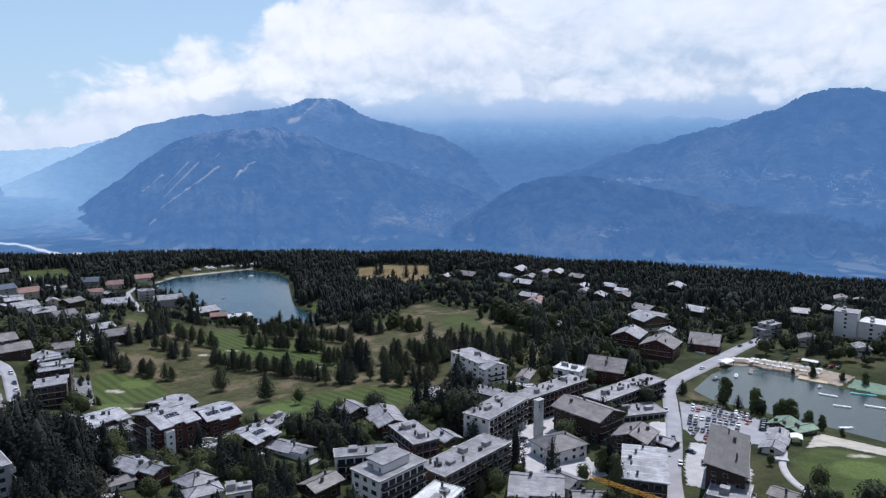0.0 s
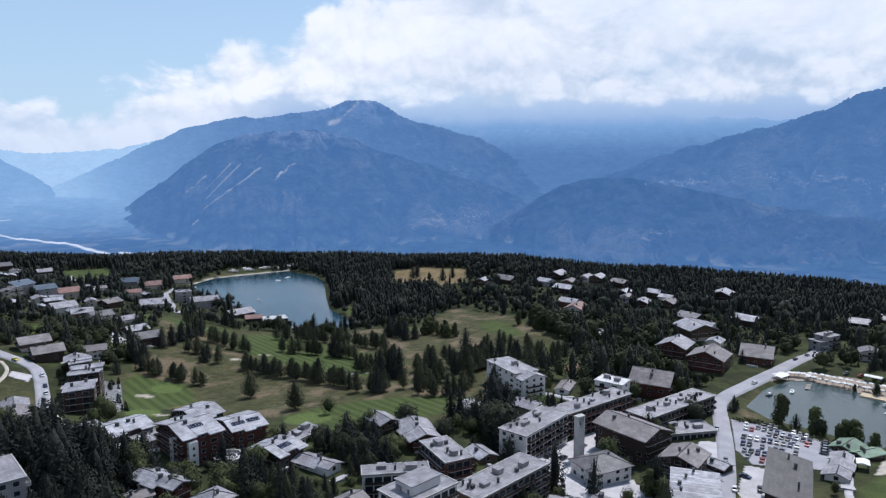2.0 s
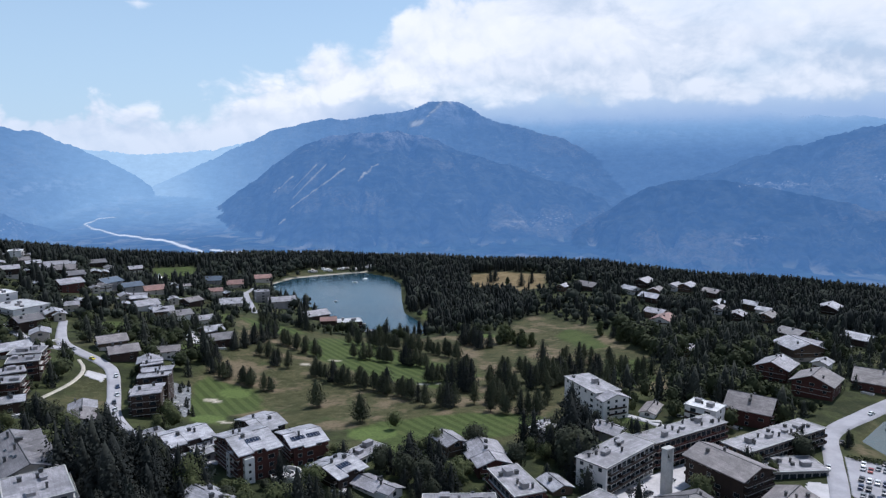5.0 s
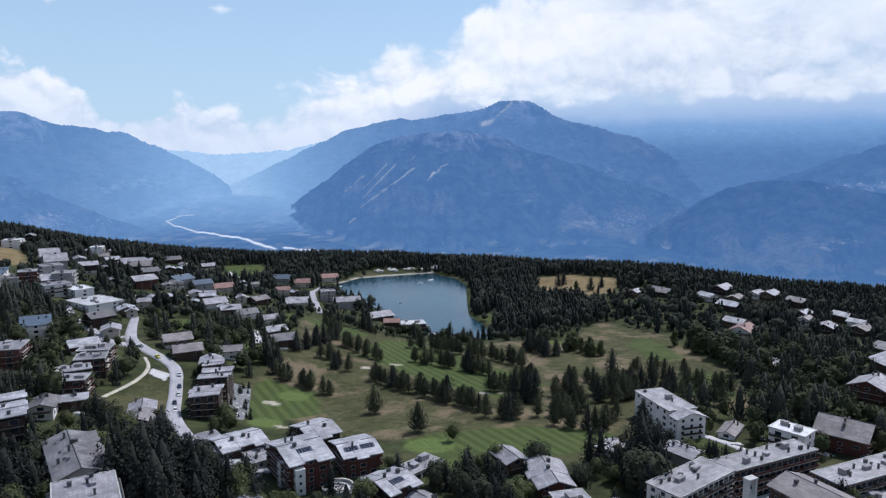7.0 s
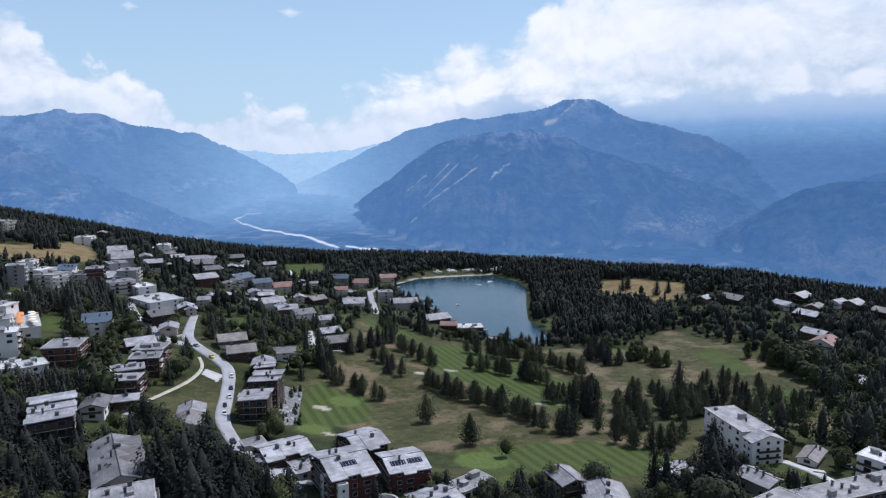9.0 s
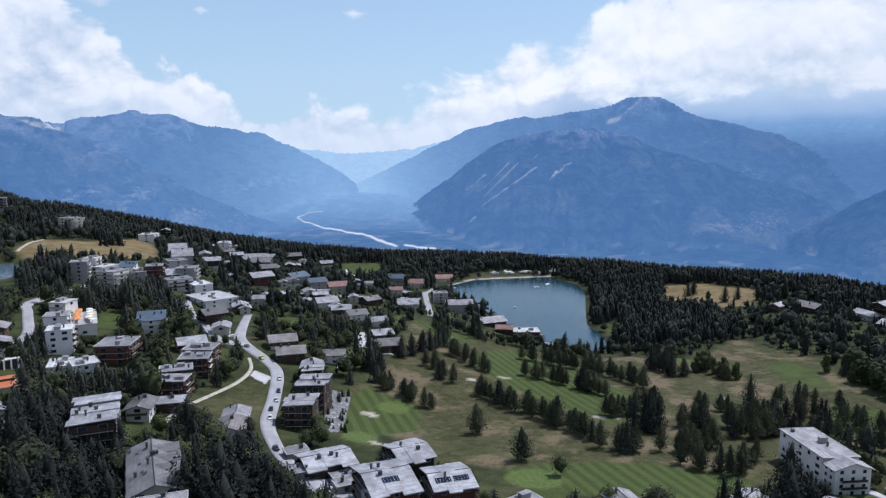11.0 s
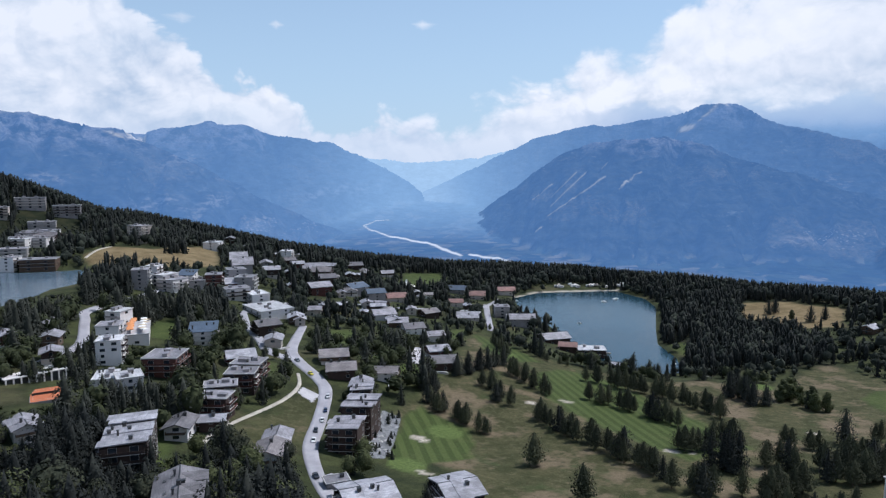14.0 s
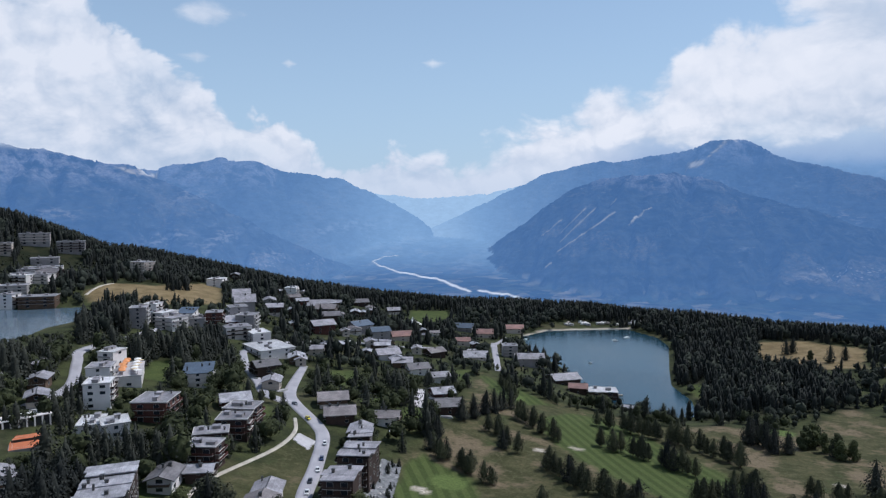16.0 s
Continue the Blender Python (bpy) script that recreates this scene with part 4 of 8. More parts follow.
def gable_roof(home, l, w, eave, pitch, material, over=1.1, along="x", thick=0.35, strips=1):
    """Two slopes with thickness and wide eaves, laid in strips of unlike length; ridge along x (length) or y. Returns the ridge's height."""
    span, run = (w, l) if along == "x" else (l, w)
    s = math.tan(radians(pitch))
    ridge = eave + span / 2 * s
    slopes = []
    for sign in (-1, 1):
        bm = bmesh.new()
        cuts = [-run / 2 - over] + [run * (k / strips - 0.5) + 0.6 * math.sin(5.0 * k + run) for k in range(1, strips)] + [run / 2 + over]
        for k in range(strips):
            more = over + (0.9 * math.sin(2.3 * k + span + sign) if strips > 1 else 0.0)
            up = 0.14 * (k % 2)
            out, foot = sign * (span / 2 + more), eave - more * s + up
            prism(bm, [(0, ridge + up), (out, foot), (out, foot + thick), (0, ridge + up + thick)], cuts[k], cuts[k + 1], along)
        slopes.append(part("roof_slope", bm, material, home))
    bm = bmesh.new()
    prism(bm, [(-0.25, ridge + thick - 0.1), (0.25, ridge + thick - 0.1), (0, ridge + thick + 0.14)], -run / 2 - over, run / 2 + over, along)
    part("roof_ridge", bm, DARKMETAL, home)
    return ridge, slopes


def gable_walls(home, l, w, eave, pitch, material, along="x", base=-4.0, plinth=None, plinth_top=0.0):
    span, run = (w, l) if along == "x" else (l, w)
    ridge = eave + span / 2 * math.tan(radians(pitch))
    z0 = plinth_top if plinth else base
    bm = bmesh.new()
    prism(bm, [(-span / 2, z0), (span / 2, z0), (span / 2, eave), (0, ridge), (-span / 2, eave)], -run / 2, run / 2, along)
    part("wall", bm, material, home)
    if plinth:
        bm = bmesh.new()
        box(bm, -l / 2 - 0.05, l / 2 + 0.05, -w / 2 - 0.05, w / 2 + 0.05, base, plinth_top)
        part("ground_floor_wall", bm, plinth, home)


def seat(x, y, heading):
    return pose(x, y, ground_z(x, y), 0, 0, heading)


def detail(x, y):
    """Window spacing by how near the flight passes."""
    d = math.hypot(x, y - 60)
    return 3.4 if d < 290 else (4.8 if d < 420 else 8.5)


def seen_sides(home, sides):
    """Which walls of a far house face the camera's path; the others stay plain."""
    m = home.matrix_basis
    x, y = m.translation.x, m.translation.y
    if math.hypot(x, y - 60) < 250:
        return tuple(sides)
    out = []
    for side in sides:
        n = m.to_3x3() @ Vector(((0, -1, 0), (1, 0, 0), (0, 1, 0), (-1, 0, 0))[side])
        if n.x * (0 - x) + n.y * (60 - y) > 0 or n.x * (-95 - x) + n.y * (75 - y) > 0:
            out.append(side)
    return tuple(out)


def chalet(label, x, y, l, w, heading, storeys, walls=None, roof=None, along="x", pitch=19, plinth=None, group="", solar=0, name="chalet", over=None):
    rng = random.Random(int(x * 7 + y * 13))
    walls, roof = walls or TIMBER, roof or SLATE
    home = thing(name, label, "house", seat(x, y, heading), group)
    eave = storeys * 2.9 - 0.6
    gable_walls(home, l, w, eave, pitch, walls, along, plinth=plinth, plinth_top=2.7 if plinth else 0)
    over = over or (1.2 if storeys > 1 else 0.7)
    ridge, slopes = gable_roof(home, l, w, eave, pitch, roof, over, along, strips=3 if math.hypot(x, y - 60) < 330 and max(l, w) > 12 and roof in (SHEET, SLATE) else 1)
    gap = detail(x, y)
    add_windows(home, l, w, storeys, gap, FRAMEWHITE, rng, skip=0.15)
    gables = (1, 3) if along == "x" else (0, 2)
    if storeys > 1:
        add_balconies(home, l, w, storeys, WARM if walls is WHITE else walls, gables, 1.3)
    span, run = (w, l) if along == "x" else (l, w)
    for _ in range(rng.choice((1, 2, 2, 3)) if gap < 5 else 1):
        a, b = rng.uniform(-0.38, 0.38) * run, rng.uniform(-0.3, 0.3) * span
        z = ridge - abs(b) * math.tan(radians(pitch)) + 0.3
        part("chimney", rng.choice(CHIMNEYS), None, slopes[int(b > 0)], at=pose(a if along == "x" else b, b if along == "x" else a, z))
    t = math.tan(radians(pitch))
    for k in range(solar):
        bm = bmesh.new()
        box(bm, -2.6, 2.6, -1.3, 1.3, 0.06, 0.16, 0)
        for g in range(-2, 3):
            box(bm, g * 1.04 - 0.03, g * 1.04 + 0.03, -1.3, 1.3, 0.16, 0.18, 1)
        off = (k - (solar - 1) / 2) * 6.0
        m = pose(off, -span * 0.24, ridge - span * 0.24 * t + 0.36, pitch) if along == "x" else pose(span * 0.24, off, ridge - span * 0.24 * t + 0.36, 0, pitch, 0) @ pose(0, 0, 0, 0, 0, 90)
        part("solar_panel", bm, (SOLAR, FRAMEWHITE), slopes[0], "dark glass solar panel", at=m)
    return home


def block(label, x, y, l, w, heading, storeys, walls=None, roof=None, rails=None, balcony_sides=(0, 2), group="", bays=1, units=2, name="apartment_block", category="building", penthouse=False):
    """A flat-roofed block with parapet, roof housings, windows and balconies."""
    rng = random.Random(int(x * 5 + y * 11))
    walls, roof, rails = walls or WHITE, roof or FELT, rails or TIMBER
    home = thing(name, label, category, seat(x, y, heading), group)
    top = storeys * 2.9
    bm = bmesh.new()
    box(bm, -l / 2, l / 2, -w / 2, w / 2, -4.0, top)
    part("wall", bm, walls, home)
    bm = bmesh.new()
    e = 0.45
    box(bm, -l / 2 - e, l / 2 + e, -w / 2 - e, w / 2 + e, top, top + 0.3, 0)
    for a, b, c, d in ((-l / 2 - e, l / 2 + e, -w / 2 - e, -w / 2 - e + 0.3), (-l / 2 - e, l / 2 + e, w / 2 + e - 0.3, w / 2 + e), (-l / 2 - e, -l / 2 - e + 0.3, -w / 2 - e + 0.3, w / 2 + e - 0.3), (l / 2 + e - 0.3, l / 2 + e, -w / 2 - e + 0.3, w / 2 + e - 0.3)):
        box(bm, a, b, c, d, top + 0.3, top + 0.5, 1)
    deck = part("roof", bm, (roof, CONCRETE), home)
    gap = detail(x, y)
    other = tuple(s for s in (0, 1, 2, 3) if s not in balcony_sides)
    add_windows(home, l, w, storeys, gap, FRAMEWHITE, rng, other, 0.1)
    if storeys > 1:
        add_balconies(home, l, w, storeys, rails, balcony_sides, 1.5, bays=bays)
    add_glazing(home, l, w, storeys, balcony_sides, gap=3.0 if gap < 4 else gap + 0.4)
    for k in range(units):
        bm = bmesh.new()
        sx, sy, sz = rng.uniform(0.9, 2.1), rng.uniform(0.8, 1.5), rng.uniform(0.8, 1.9)
        box(bm, -sx, sx, -sy, sy, 0, sz, 0)
        box(bm, -sx - 0.15, sx + 0.15, -sy - 0.15, sy + 0.15, sz, sz + 0.18, 1)
        part("roof_housing", bm, (GREYWALL, FELT), deck, at=pose((k + 0.5) / units * l * 0.84 - l * 0.42 + rng.uniform(-1, 1), rng.uniform(-0.2, 0.2) * w, top + 0.3))
    for k in range(max(2, int(l / 4.5)) if gap < 4 else (2 if gap < 5 else 0)):
        part("chimney", rng.choice(CHIMNEYS), None, deck, at=pose(rng.uniform(-0.45, 0.45) * l, rng.uniform(-0.35, 0.35) * w, top + 0.2))
    if penthouse:
        bm = bmesh.new()
        box(bm, -l * 0.28, l * 0.3, -w * 0.26, w * 0.3, top + 0.3, top + 3.0, 0)
        part("penthouse_wall", bm, walls, home)
        bm = bmesh.new()
        box(bm, -l * 0.28 - 0.4, l * 0.3 + 0.4, -w * 0.26 - 0.4, w * 0.3 + 0.4, top + 3.0, top + 3.3, 0)
        part("penthouse_roof", bm, roof, home)
    return home


def slab_house(label, x, y, l, w, heading, storeys, walls=None, roof=None, group="", name="apartment_block"):
    """A stepped block whose roof is laid in overlapping sheets at slightly different levels."""
    rng = random.Random(int(x * 3 + y * 17))
    walls, roof = walls or TIMBER, roof or SLATE
    home = thing(name, label, "building", seat(x, y, heading), group)
    top = storeys * 2.9
    bm = bmesh.new()
    box(bm, -l / 2, l / 2, -w / 2, w / 2, -4.0, top - 0.8)
    part("wall", bm, walls, home)
    strips = max(3, int(l / 4.5))
    for k in range(strips):
        x0, x1 = -l / 2 + k * l / strips, -l / 2 + (k + 1) * l / strips
        z = top - 0.8 + rng.choice((0.0, 0.25, 0.5)) + 0.35 * (k % 2)
        a, b = -w / 2 - rng.uniform(0.3, 1.6), w / 2 + rng.uniform(0.2, 1.2)
        bm = bmesh.new()
        prism(bm, [(a, z), (b, z + 0.5), (b, z + 0.85), (a, z + 0.35)], x0 - 0.15, x1 + 0.15, "x")
        part("roof_strip", bm, roof, home)
    gap = detail(x, y)
    add_windows(home, l, w, storeys, gap, FRAMEWHITE, rng, (0, 2), 0.15)
    add_balconies(home, l, w, storeys, walls, (1, 3), 1.6)
    add_balconies(home, l, w, storeys, walls, (0,), 1.3, bays=max(1, int(l / 9)))
    add_glazing(home, l, w, storeys, (1, 3))
    for _ in range(int(l / 4)):
        part("chimney", rng.choice(CHIMNEYS), None, home, at=pose(rng.uniform(-0.45, 0.45) * l, rng.uniform(-0.4, 0.4) * w, top + 0.3))
    return home


def hip_house(label, x, y, l, w, heading, storeys, walls=None, roof=None, name="house", rise=0.42, category="house"):
    rng = random.Random(int(x * 9 + y * 5))
    home = thing(name, label, category, seat(x, y, heading))
    top = storeys * 2.9 - 0.4
    bm = bmesh.new()
    box(bm, -l / 2, l / 2, -w / 2, w / 2, -4.0, top)
    part("wall", bm, walls or WHITE, home)
    bm = bmesh.new()
    o = 0.8
    h = (min(l, w) / 2 + o) * rise
    base = [(-l / 2 - o, -w / 2 - o), (l / 2 + o, -w / 2 - o), (l / 2 + o, w / 2 + o), (-l / 2 - o, w / 2 + o)]
    lo = [bm.verts.new((a, b, top)) for a, b in base]
    mid = [bm.verts.new((a, b, top + 0.3)) for a, b in base]
    r = (l - w) / 2 if l > w else 0
    q = (w - l) / 2 if w > l else 0
    apex = [bm.verts.new((-r - 0.02, -q - 0.02, top + 0.3 + h)), bm.verts.new((r + 0.02, q + 0.02, top + 0.3 + h))]
    bm.faces.new(lo)
    for i in range(4):
        bm.faces.new((lo[i], lo[(i + 1) % 4], mid[(i + 1) % 4], mid[i]))
    if l >= w:
        for f in ((mid[0], mid[1], apex[1], apex[0]), (mid[1], mid[2], apex[1]), (mid[2], mid[3], apex[0], apex[1]), (mid[3], mid[0], apex[0])):
            bm.faces.new(f)
    else:
        for f in ((mid[0], mid[1], apex[0]), (mid[1], mid[2], apex[1], apex[0]), (mid[2], mid[3], apex[1]), (mid[3], mid[0], apex[0], apex[1])):
            bm.faces.new(f)
    slopes = part("roof", bm, roof or SLATE, home)
    tops = [Vector((-r, -q, top + 0.3 + h)), Vector((r, q, top + 0.3 + h))]
    lines = [(Vector((a, b, top + 0.3)), min(tops, key=lambda v: (v.x - a) ** 2 + (v.y - b) ** 2)) for a, b in base] + [tuple(tops)]
    for a, b in lines:
        d = b - a
        if d.length < 0.5:
            continue
        bm = bmesh.new()
        prism(bm, [(-0.2, 0.0), (0.2, 0.0), (0, 0.16)], 0, d.length, "x")
        part("ridge_cap", bm, DARKMETAL, slopes, at=Matrix.Translation(a) @ d.to_track_quat("X", "Z").to_matrix().to_4x4())
    add_windows(home, l, w, storeys, detail(x, y), FRAMEWHITE, rng, skip=0.08)
    part("chimney", rng.choice(CHIMNEYS), None, home, at=pose(l * 0.2, 0, top + h * 0.6))
    return home


def mono_house(label, x, y, l, w, heading, storeys, walls=None, roof=None, rise=2.4, name="house"):
    """A single roof slope that rises to the back."""
    rng = random.Random(int(x * 4 + y * 3))
    home = thing(name, label, "building", seat(x, y, heading))
    top = storeys * 2.9
    bm = bmesh.new()
    prism(bm, [(-w / 2, -4.0), (w / 2, -4.0), (w / 2, top + rise - 0.3), (-w / 2, top - 0.3)], -l / 2, l / 2, "x")
    part("wall", bm, walls or TIMBER, home)
    bm = bmesh.new()
    s = rise / w
    prism(bm, [(-w / 2 - 1, top - 0.3 - s), (w / 2 + 1, top + rise - 0.3 + s), (w / 2 + 1, top + rise + s), (-w / 2 - 1, top - s)], -l / 2 - 0.9, l / 2 + 0.9, "x")
    part("roof", bm, roof or SLATE, home)
    add_windows(home, l, w, storeys, detail(x, y), FRAMEWHITE, rng, skip=0.1)
    add_balconies(home, l, w, storeys, walls or TIMBER, (0, 1), 1.3)
    for _ in range(3):
        part("chimney", rng.choice(CHIMNEYS), None, home, at=pose(rng.uniform(-0.4, 0.4) * l, rng.uniform(-0.3, 0.3) * w, top + rise * 0.6))
    return home


def sawtooth_house(label, x, y, l, w, heading, storeys, walls=None, roof=None):
    """A block under a row of low parallel gables."""
    rng = random.Random(int(x + y))
    home = thing("apartment_block", label, "building", seat(x, y, heading))
    top = storeys * 2.9
    bm = bmesh.new()
    box(bm, -l / 2, l / 2, -w / 2, w / 2, -4.0, top)
    part("wall", bm, walls or TIMBER, home)
    rows = 5
    for k in range(rows):
        x0, x1 = -l / 2 + k * l / rows, -l / 2 + (k + 1) * l / rows
        bm = bmesh.new()
        prism(bm, [(x0 - 0.2, top), (x1 + 0.2, top), (x1 + 0.2, top + 0.4), ((x0 + x1) / 2, top + 1.5), (x0 - 0.2, top + 0.4)], -w / 2 - 0.8, w / 2 + 0.8, "y")
        part("roof_bay", bm, roof or SHEET, home)
        part("chimney", rng.choice(CHIMNEYS), None, home, at=pose((x0 + x1) / 2 + rng.uniform(-1, 1), rng.uniform(-0.35, 0.35) * w, top + 1.0))
    add_windows(home, l, w, storeys, 3.3, FRAMEWHITE, rng, (0, 2))
    add_balconies(home, l, w, storeys, walls or TIMBER, (1, 3), 1.4)
    add_glazing(home, l, w, storeys, (1, 3))
    return home



def gabled_hotel(label, x, y, l, w, heading, storeys, walls=None, roof=None):
    """A long house under one broad roof, with a row of cross gables along its east side and skylights on the west."""
    home = thing("hotel", label, "building", seat(x, y, heading))
    rng = random.Random(31)
    eave, pitch = storeys * 2.9 - 0.6, 20
    gable_walls(home, l, w, eave, pitch, walls or CREAM)
    ridge, slopes = gable_roof(home, l, w, eave, pitch, roof or DARKROOF, 1.0)
    east = 1 if math.cos(radians(heading + 90)) > 0 else -1
    count, s = 4, math.tan(radians(24))
    for k in range(count):
        mid, half = (k + 0.5) / count * l * 0.9 - l * 0.45, l * 0.9 / count * 0.46
        for side in (-1, 1):
            bm = bmesh.new()
            a, b = sorted((east * w * 0.05, east * (w / 2 + 1.6)))
            prism(bm, [(mid, ridge + 0.12), (mid + side * half, ridge + 0.12 - half * s), (mid + side * half, ridge + 0.42 - half * s), (mid, ridge + 0.42)], a, b, "y")
            part("roof_gable", bm, roof or DARKROOF, slopes[1 if east > 0 else 0])
        bm = bmesh.new()
        a, b = sorted((east * w * 0.1, east * (w / 2 + 0.4)))
        prism(bm, [(mid, ridge + 0.1), (mid - half, ridge + 0.1 - half * s), (mid - half, eave - 1.5), (mid + half, eave - 1.5), (mid + half, ridge + 0.1 - half * s)], a, b, "y")
        part("gable_wall", bm, walls or CREAM, home)
    t = math.tan(radians(pitch))
    for k in range(7):
        bm = bmesh.new()
        box(bm, -0.7, 0.7, -0.5, 0.5, 0.0, 0.18, 0)
        box(bm, -0.58, 0.58, -0.38, 0.38, 0.18, 0.2, 1)
        v = rng.uniform(0.12, 0.42) * w
        part("skylight", bm, (DARKMETAL, GLASS), slopes[0 if east > 0 else 1], at=pose(rng.uniform(-0.42, 0.42) * l, -east * v, ridge - v * t + 0.33, east * pitch))
    for k in range(5):
        v = rng.uniform(-0.1, 0.4) * w
        part("chimney", rng.choice(CHIMNEYS), None, slopes[0 if east > 0 else 1], at=pose(rng.uniform(-0.42, 0.42) * l, -east * v, ridge - abs(v) * t + 0.3))
    add_windows(home, l, w, storeys, 3.6, FRAMEWHITE, rng)
    add_balconies(home, l, w, storeys, TIMBER, (0, 2), 1.4, bays=4)
    return home
block("modern white apartment block with a set-back penthouse", -17.3, 206.6, 20.0, 13.0, 47.6, 5, WHITE, FELT, TIMBER, penthouse=True, name="apartment_block")
block("long flat-roofed block with dark balconies along the street", 7.9, 224.5, 35.2, 11.6, 48.5, 4, WARM, FELT, TIMBER, bays=4, units=3, name="apartment_block")
block("long white block with timber balconies and roof housings", 23.4, 284.3, 32.0, 12.7, 53.1, 4, WHITE, FELT, TIMBER, bays=4, units=2, name="apartment_block")
block("long dark apartment row with many chimneys on its flat roof", 51.6, 315.7, 43.9, 10.2, 40.8, 4, WARM, FELT, REDTIMBER, bays=5, units=3, name="apartment_block")
golf_hotel = block("white four-storey hotel with a lower gabled wing beside the golf course", 17.8, 371.4, 27.6, 14.1, -58.4, 4, WHITE, FELT, GREYWALL, balcony_sides=(1,), units=1, name="hotel")
bm = bmesh.new()
prism(bm, [(-7.0, -4.0), (7.0, -4.0), (7.0, 10.2), (0, 12.6), (-7.0, 10.2)], 13.86, 20.6, "x")
part("wing_wall", bm, WHITE, golf_hotel)
for wing_side in (-1, 1):
    bm = bmesh.new()
    prism(bm, [(0, 12.65), (wing_side * 7.9, 9.95), (wing_side * 7.9, 10.3), (0, 13.0)], 13.9, 21.5, "x")
    part("wing_roof", bm, SLATE, golf_hotel)
for wing_level in range(4):
    for wing_y in (-4.4, 0.0, 4.4):
        part("window", window_data(1.4, 1.4, FRAMEWHITE), None, golf_hotel, at=pose(20.6, wing_y, wing_level * 2.7 + 0.6, 0, 0, -90))
    for wing_x in (15.6, 18.4):
        part("window", window_data(1.2, 1.4, FRAMEWHITE), None, golf_hotel, at=pose(wing_x, -7.0, wing_level * 2.7 + 0.6, 0, 0, 180))
for wing_level in (1, 2):
    bm = bmesh.new()
    box(bm, 20.6, 21.9, -5.0, 5.0, 0, 0.2, 1)
    box(bm, 21.8, 21.9, -5.0, 5.0, 0.2, 1.1, 0)
    part("balcony", bm, (TIMBER, CONCRETE), golf_hotel, at=pose(0, 0, wing_level * 2.7 + 0.3))
block("red-brown block with a pale flat roof among trees", -11.0, 244.0, 19.8, 10.3, -59.7, 4, BRICKRED, FELT, REDTIMBER, balcony_sides=(0, 1, 2, 3), name="apartment_block")
block("low white block with glazed terraces and a pale roof", -27.3, 230.7, 22.2, 6.7, 12.0, 3, WHITE, FELT, TIMBER, name="apartment_block")
chalet("red-brown timber chalet with a pale slate gable roof", -24.4, 278.6, 19.8, 12.3, -65.6, 2, REDTIMBER, SLATE)
chalet("dark timber chalet with a brown-grey gable roof", -40.3, 212.5, 10.5, 7.3, 50.6, 2, TIMBER, BROWNROOF)
block("white flat-roofed apartment block with balconies", -1.9, 198.2, 15.4, 10.5, 60.2, 3, WHITE, WHITEROOF, TIMBER)
hip_house("white villa with a pale hipped roof", -76.7, 198.8, 8.8, 8.0, -31.9, 3, WHITE, SLATE)
hip_house("white villa with a pale hipped roof", -71.6, 191.6, 9.5, 6, 33.1, 3, WHITE, SLATE)
block("white flat-roofed apartment block with balconies", -63.9, 201.0, 7.0, 6, 20.9, 2, WHITE, FELT, TIMBER)
block("long low apartment row with a pale flat roof", 89.7, 322.6, 50.1, 11.8, 39.7, 3, WARM, FELT, TIMBER, bays=6, units=4, name="apartment_block")
chalet("large dark timber chalet hotel with a broad grey roof", 63.2, 284.7, 24.0, 16.5, -49.3, 4, TIMBER, BROWNROOF, name="hotel")
block("grey building with a flat felt roof", 91.5, 306.8, 22.3, 12.6, 14.4, 1, GREYWALL, FELT, CONCRETE)
chalet("dark timber chalet with a brown-grey gable roof", 77.5, 261.9, 13.5, 12.8, 54.8, 3, TIMBER, BROWNROOF)
sawtooth_house("timber block under a row of silvery low gables", 72.2, 231.4, 29.1, 14.6, 74.2, 3)
mono_house("large dark timber block under one sloping grey roof", 103.1, 234.1, 36.6, 12.4, 65.1, 4, TIMBER, DARKFELT)
block("grey building with a flat felt roof", 96.1, 214.8, 13.7, 12.2, 59.8, 2, GREYWALL, FELT, CONCRETE)
chalet("white plastered house with a pale slate gable roof", 31.6, 217.0, 16.1, 14.5, -9.5, 2, WHITE, SLATE, name="house")
chalet("white plastered house with a dark slate gable roof", 42.0, 222.7, 8.7, 7.9, -45.2, 2, WHITE, DARKROOF, name="house")
chalet("dark timber chalet with a dark slate gable roof", 48.4, 209.3, 10.4, 6, -4.0, 2, TIMBER, DARKROOF)
chalet("red-brown timber chalet with a brown-grey gable roof", 166.5, 420.4, 16.5, 16.0, -27, 2, REDTIMBER, BROWNROOF, pitch=32)
chalet("red-brown timber chalet with a brown-grey gable roof", 134.0, 407.5, 19.0, 19.0, 58, 3, REDTIMBER, BROWNROOF, pitch=23)
chalet("red-brown timber chalet with a pale slate gable roof", 124.5, 443.0, 19.0, 17.0, 58, 3, REDTIMBER, SLATE, pitch=23)
chalet("red-brown timber chalet with a brown-grey gable roof", 90.5, 361.5, 15.5, 19.0, 62, 3, REDTIMBER, BROWNROOF, along="y", pitch=33)
block("white flat-roofed apartment block with balconies", 67.2, 348.5, 14.2, 10.8, -32.7, 4, WHITE, WHITEROOF, TIMBER)
block("flat-roofed apartment block with dark timber balconies", 224.4, 456.1, 12.1, 9.5, 32.9, 3, GREYWALL, FELT, TIMBER)
block("grey building with a flat felt roof", 220.2, 454.3, 12.1, 8.6, 25.9, 2, GREYWALL, FELT, CONCRETE)
block("tall white hotel among dark conifers", 277.9, 457.2, 15.0, 13.7, 51.5, 6, WHITE, FELT, TIMBER, balcony_sides=(1,), name="hotel")
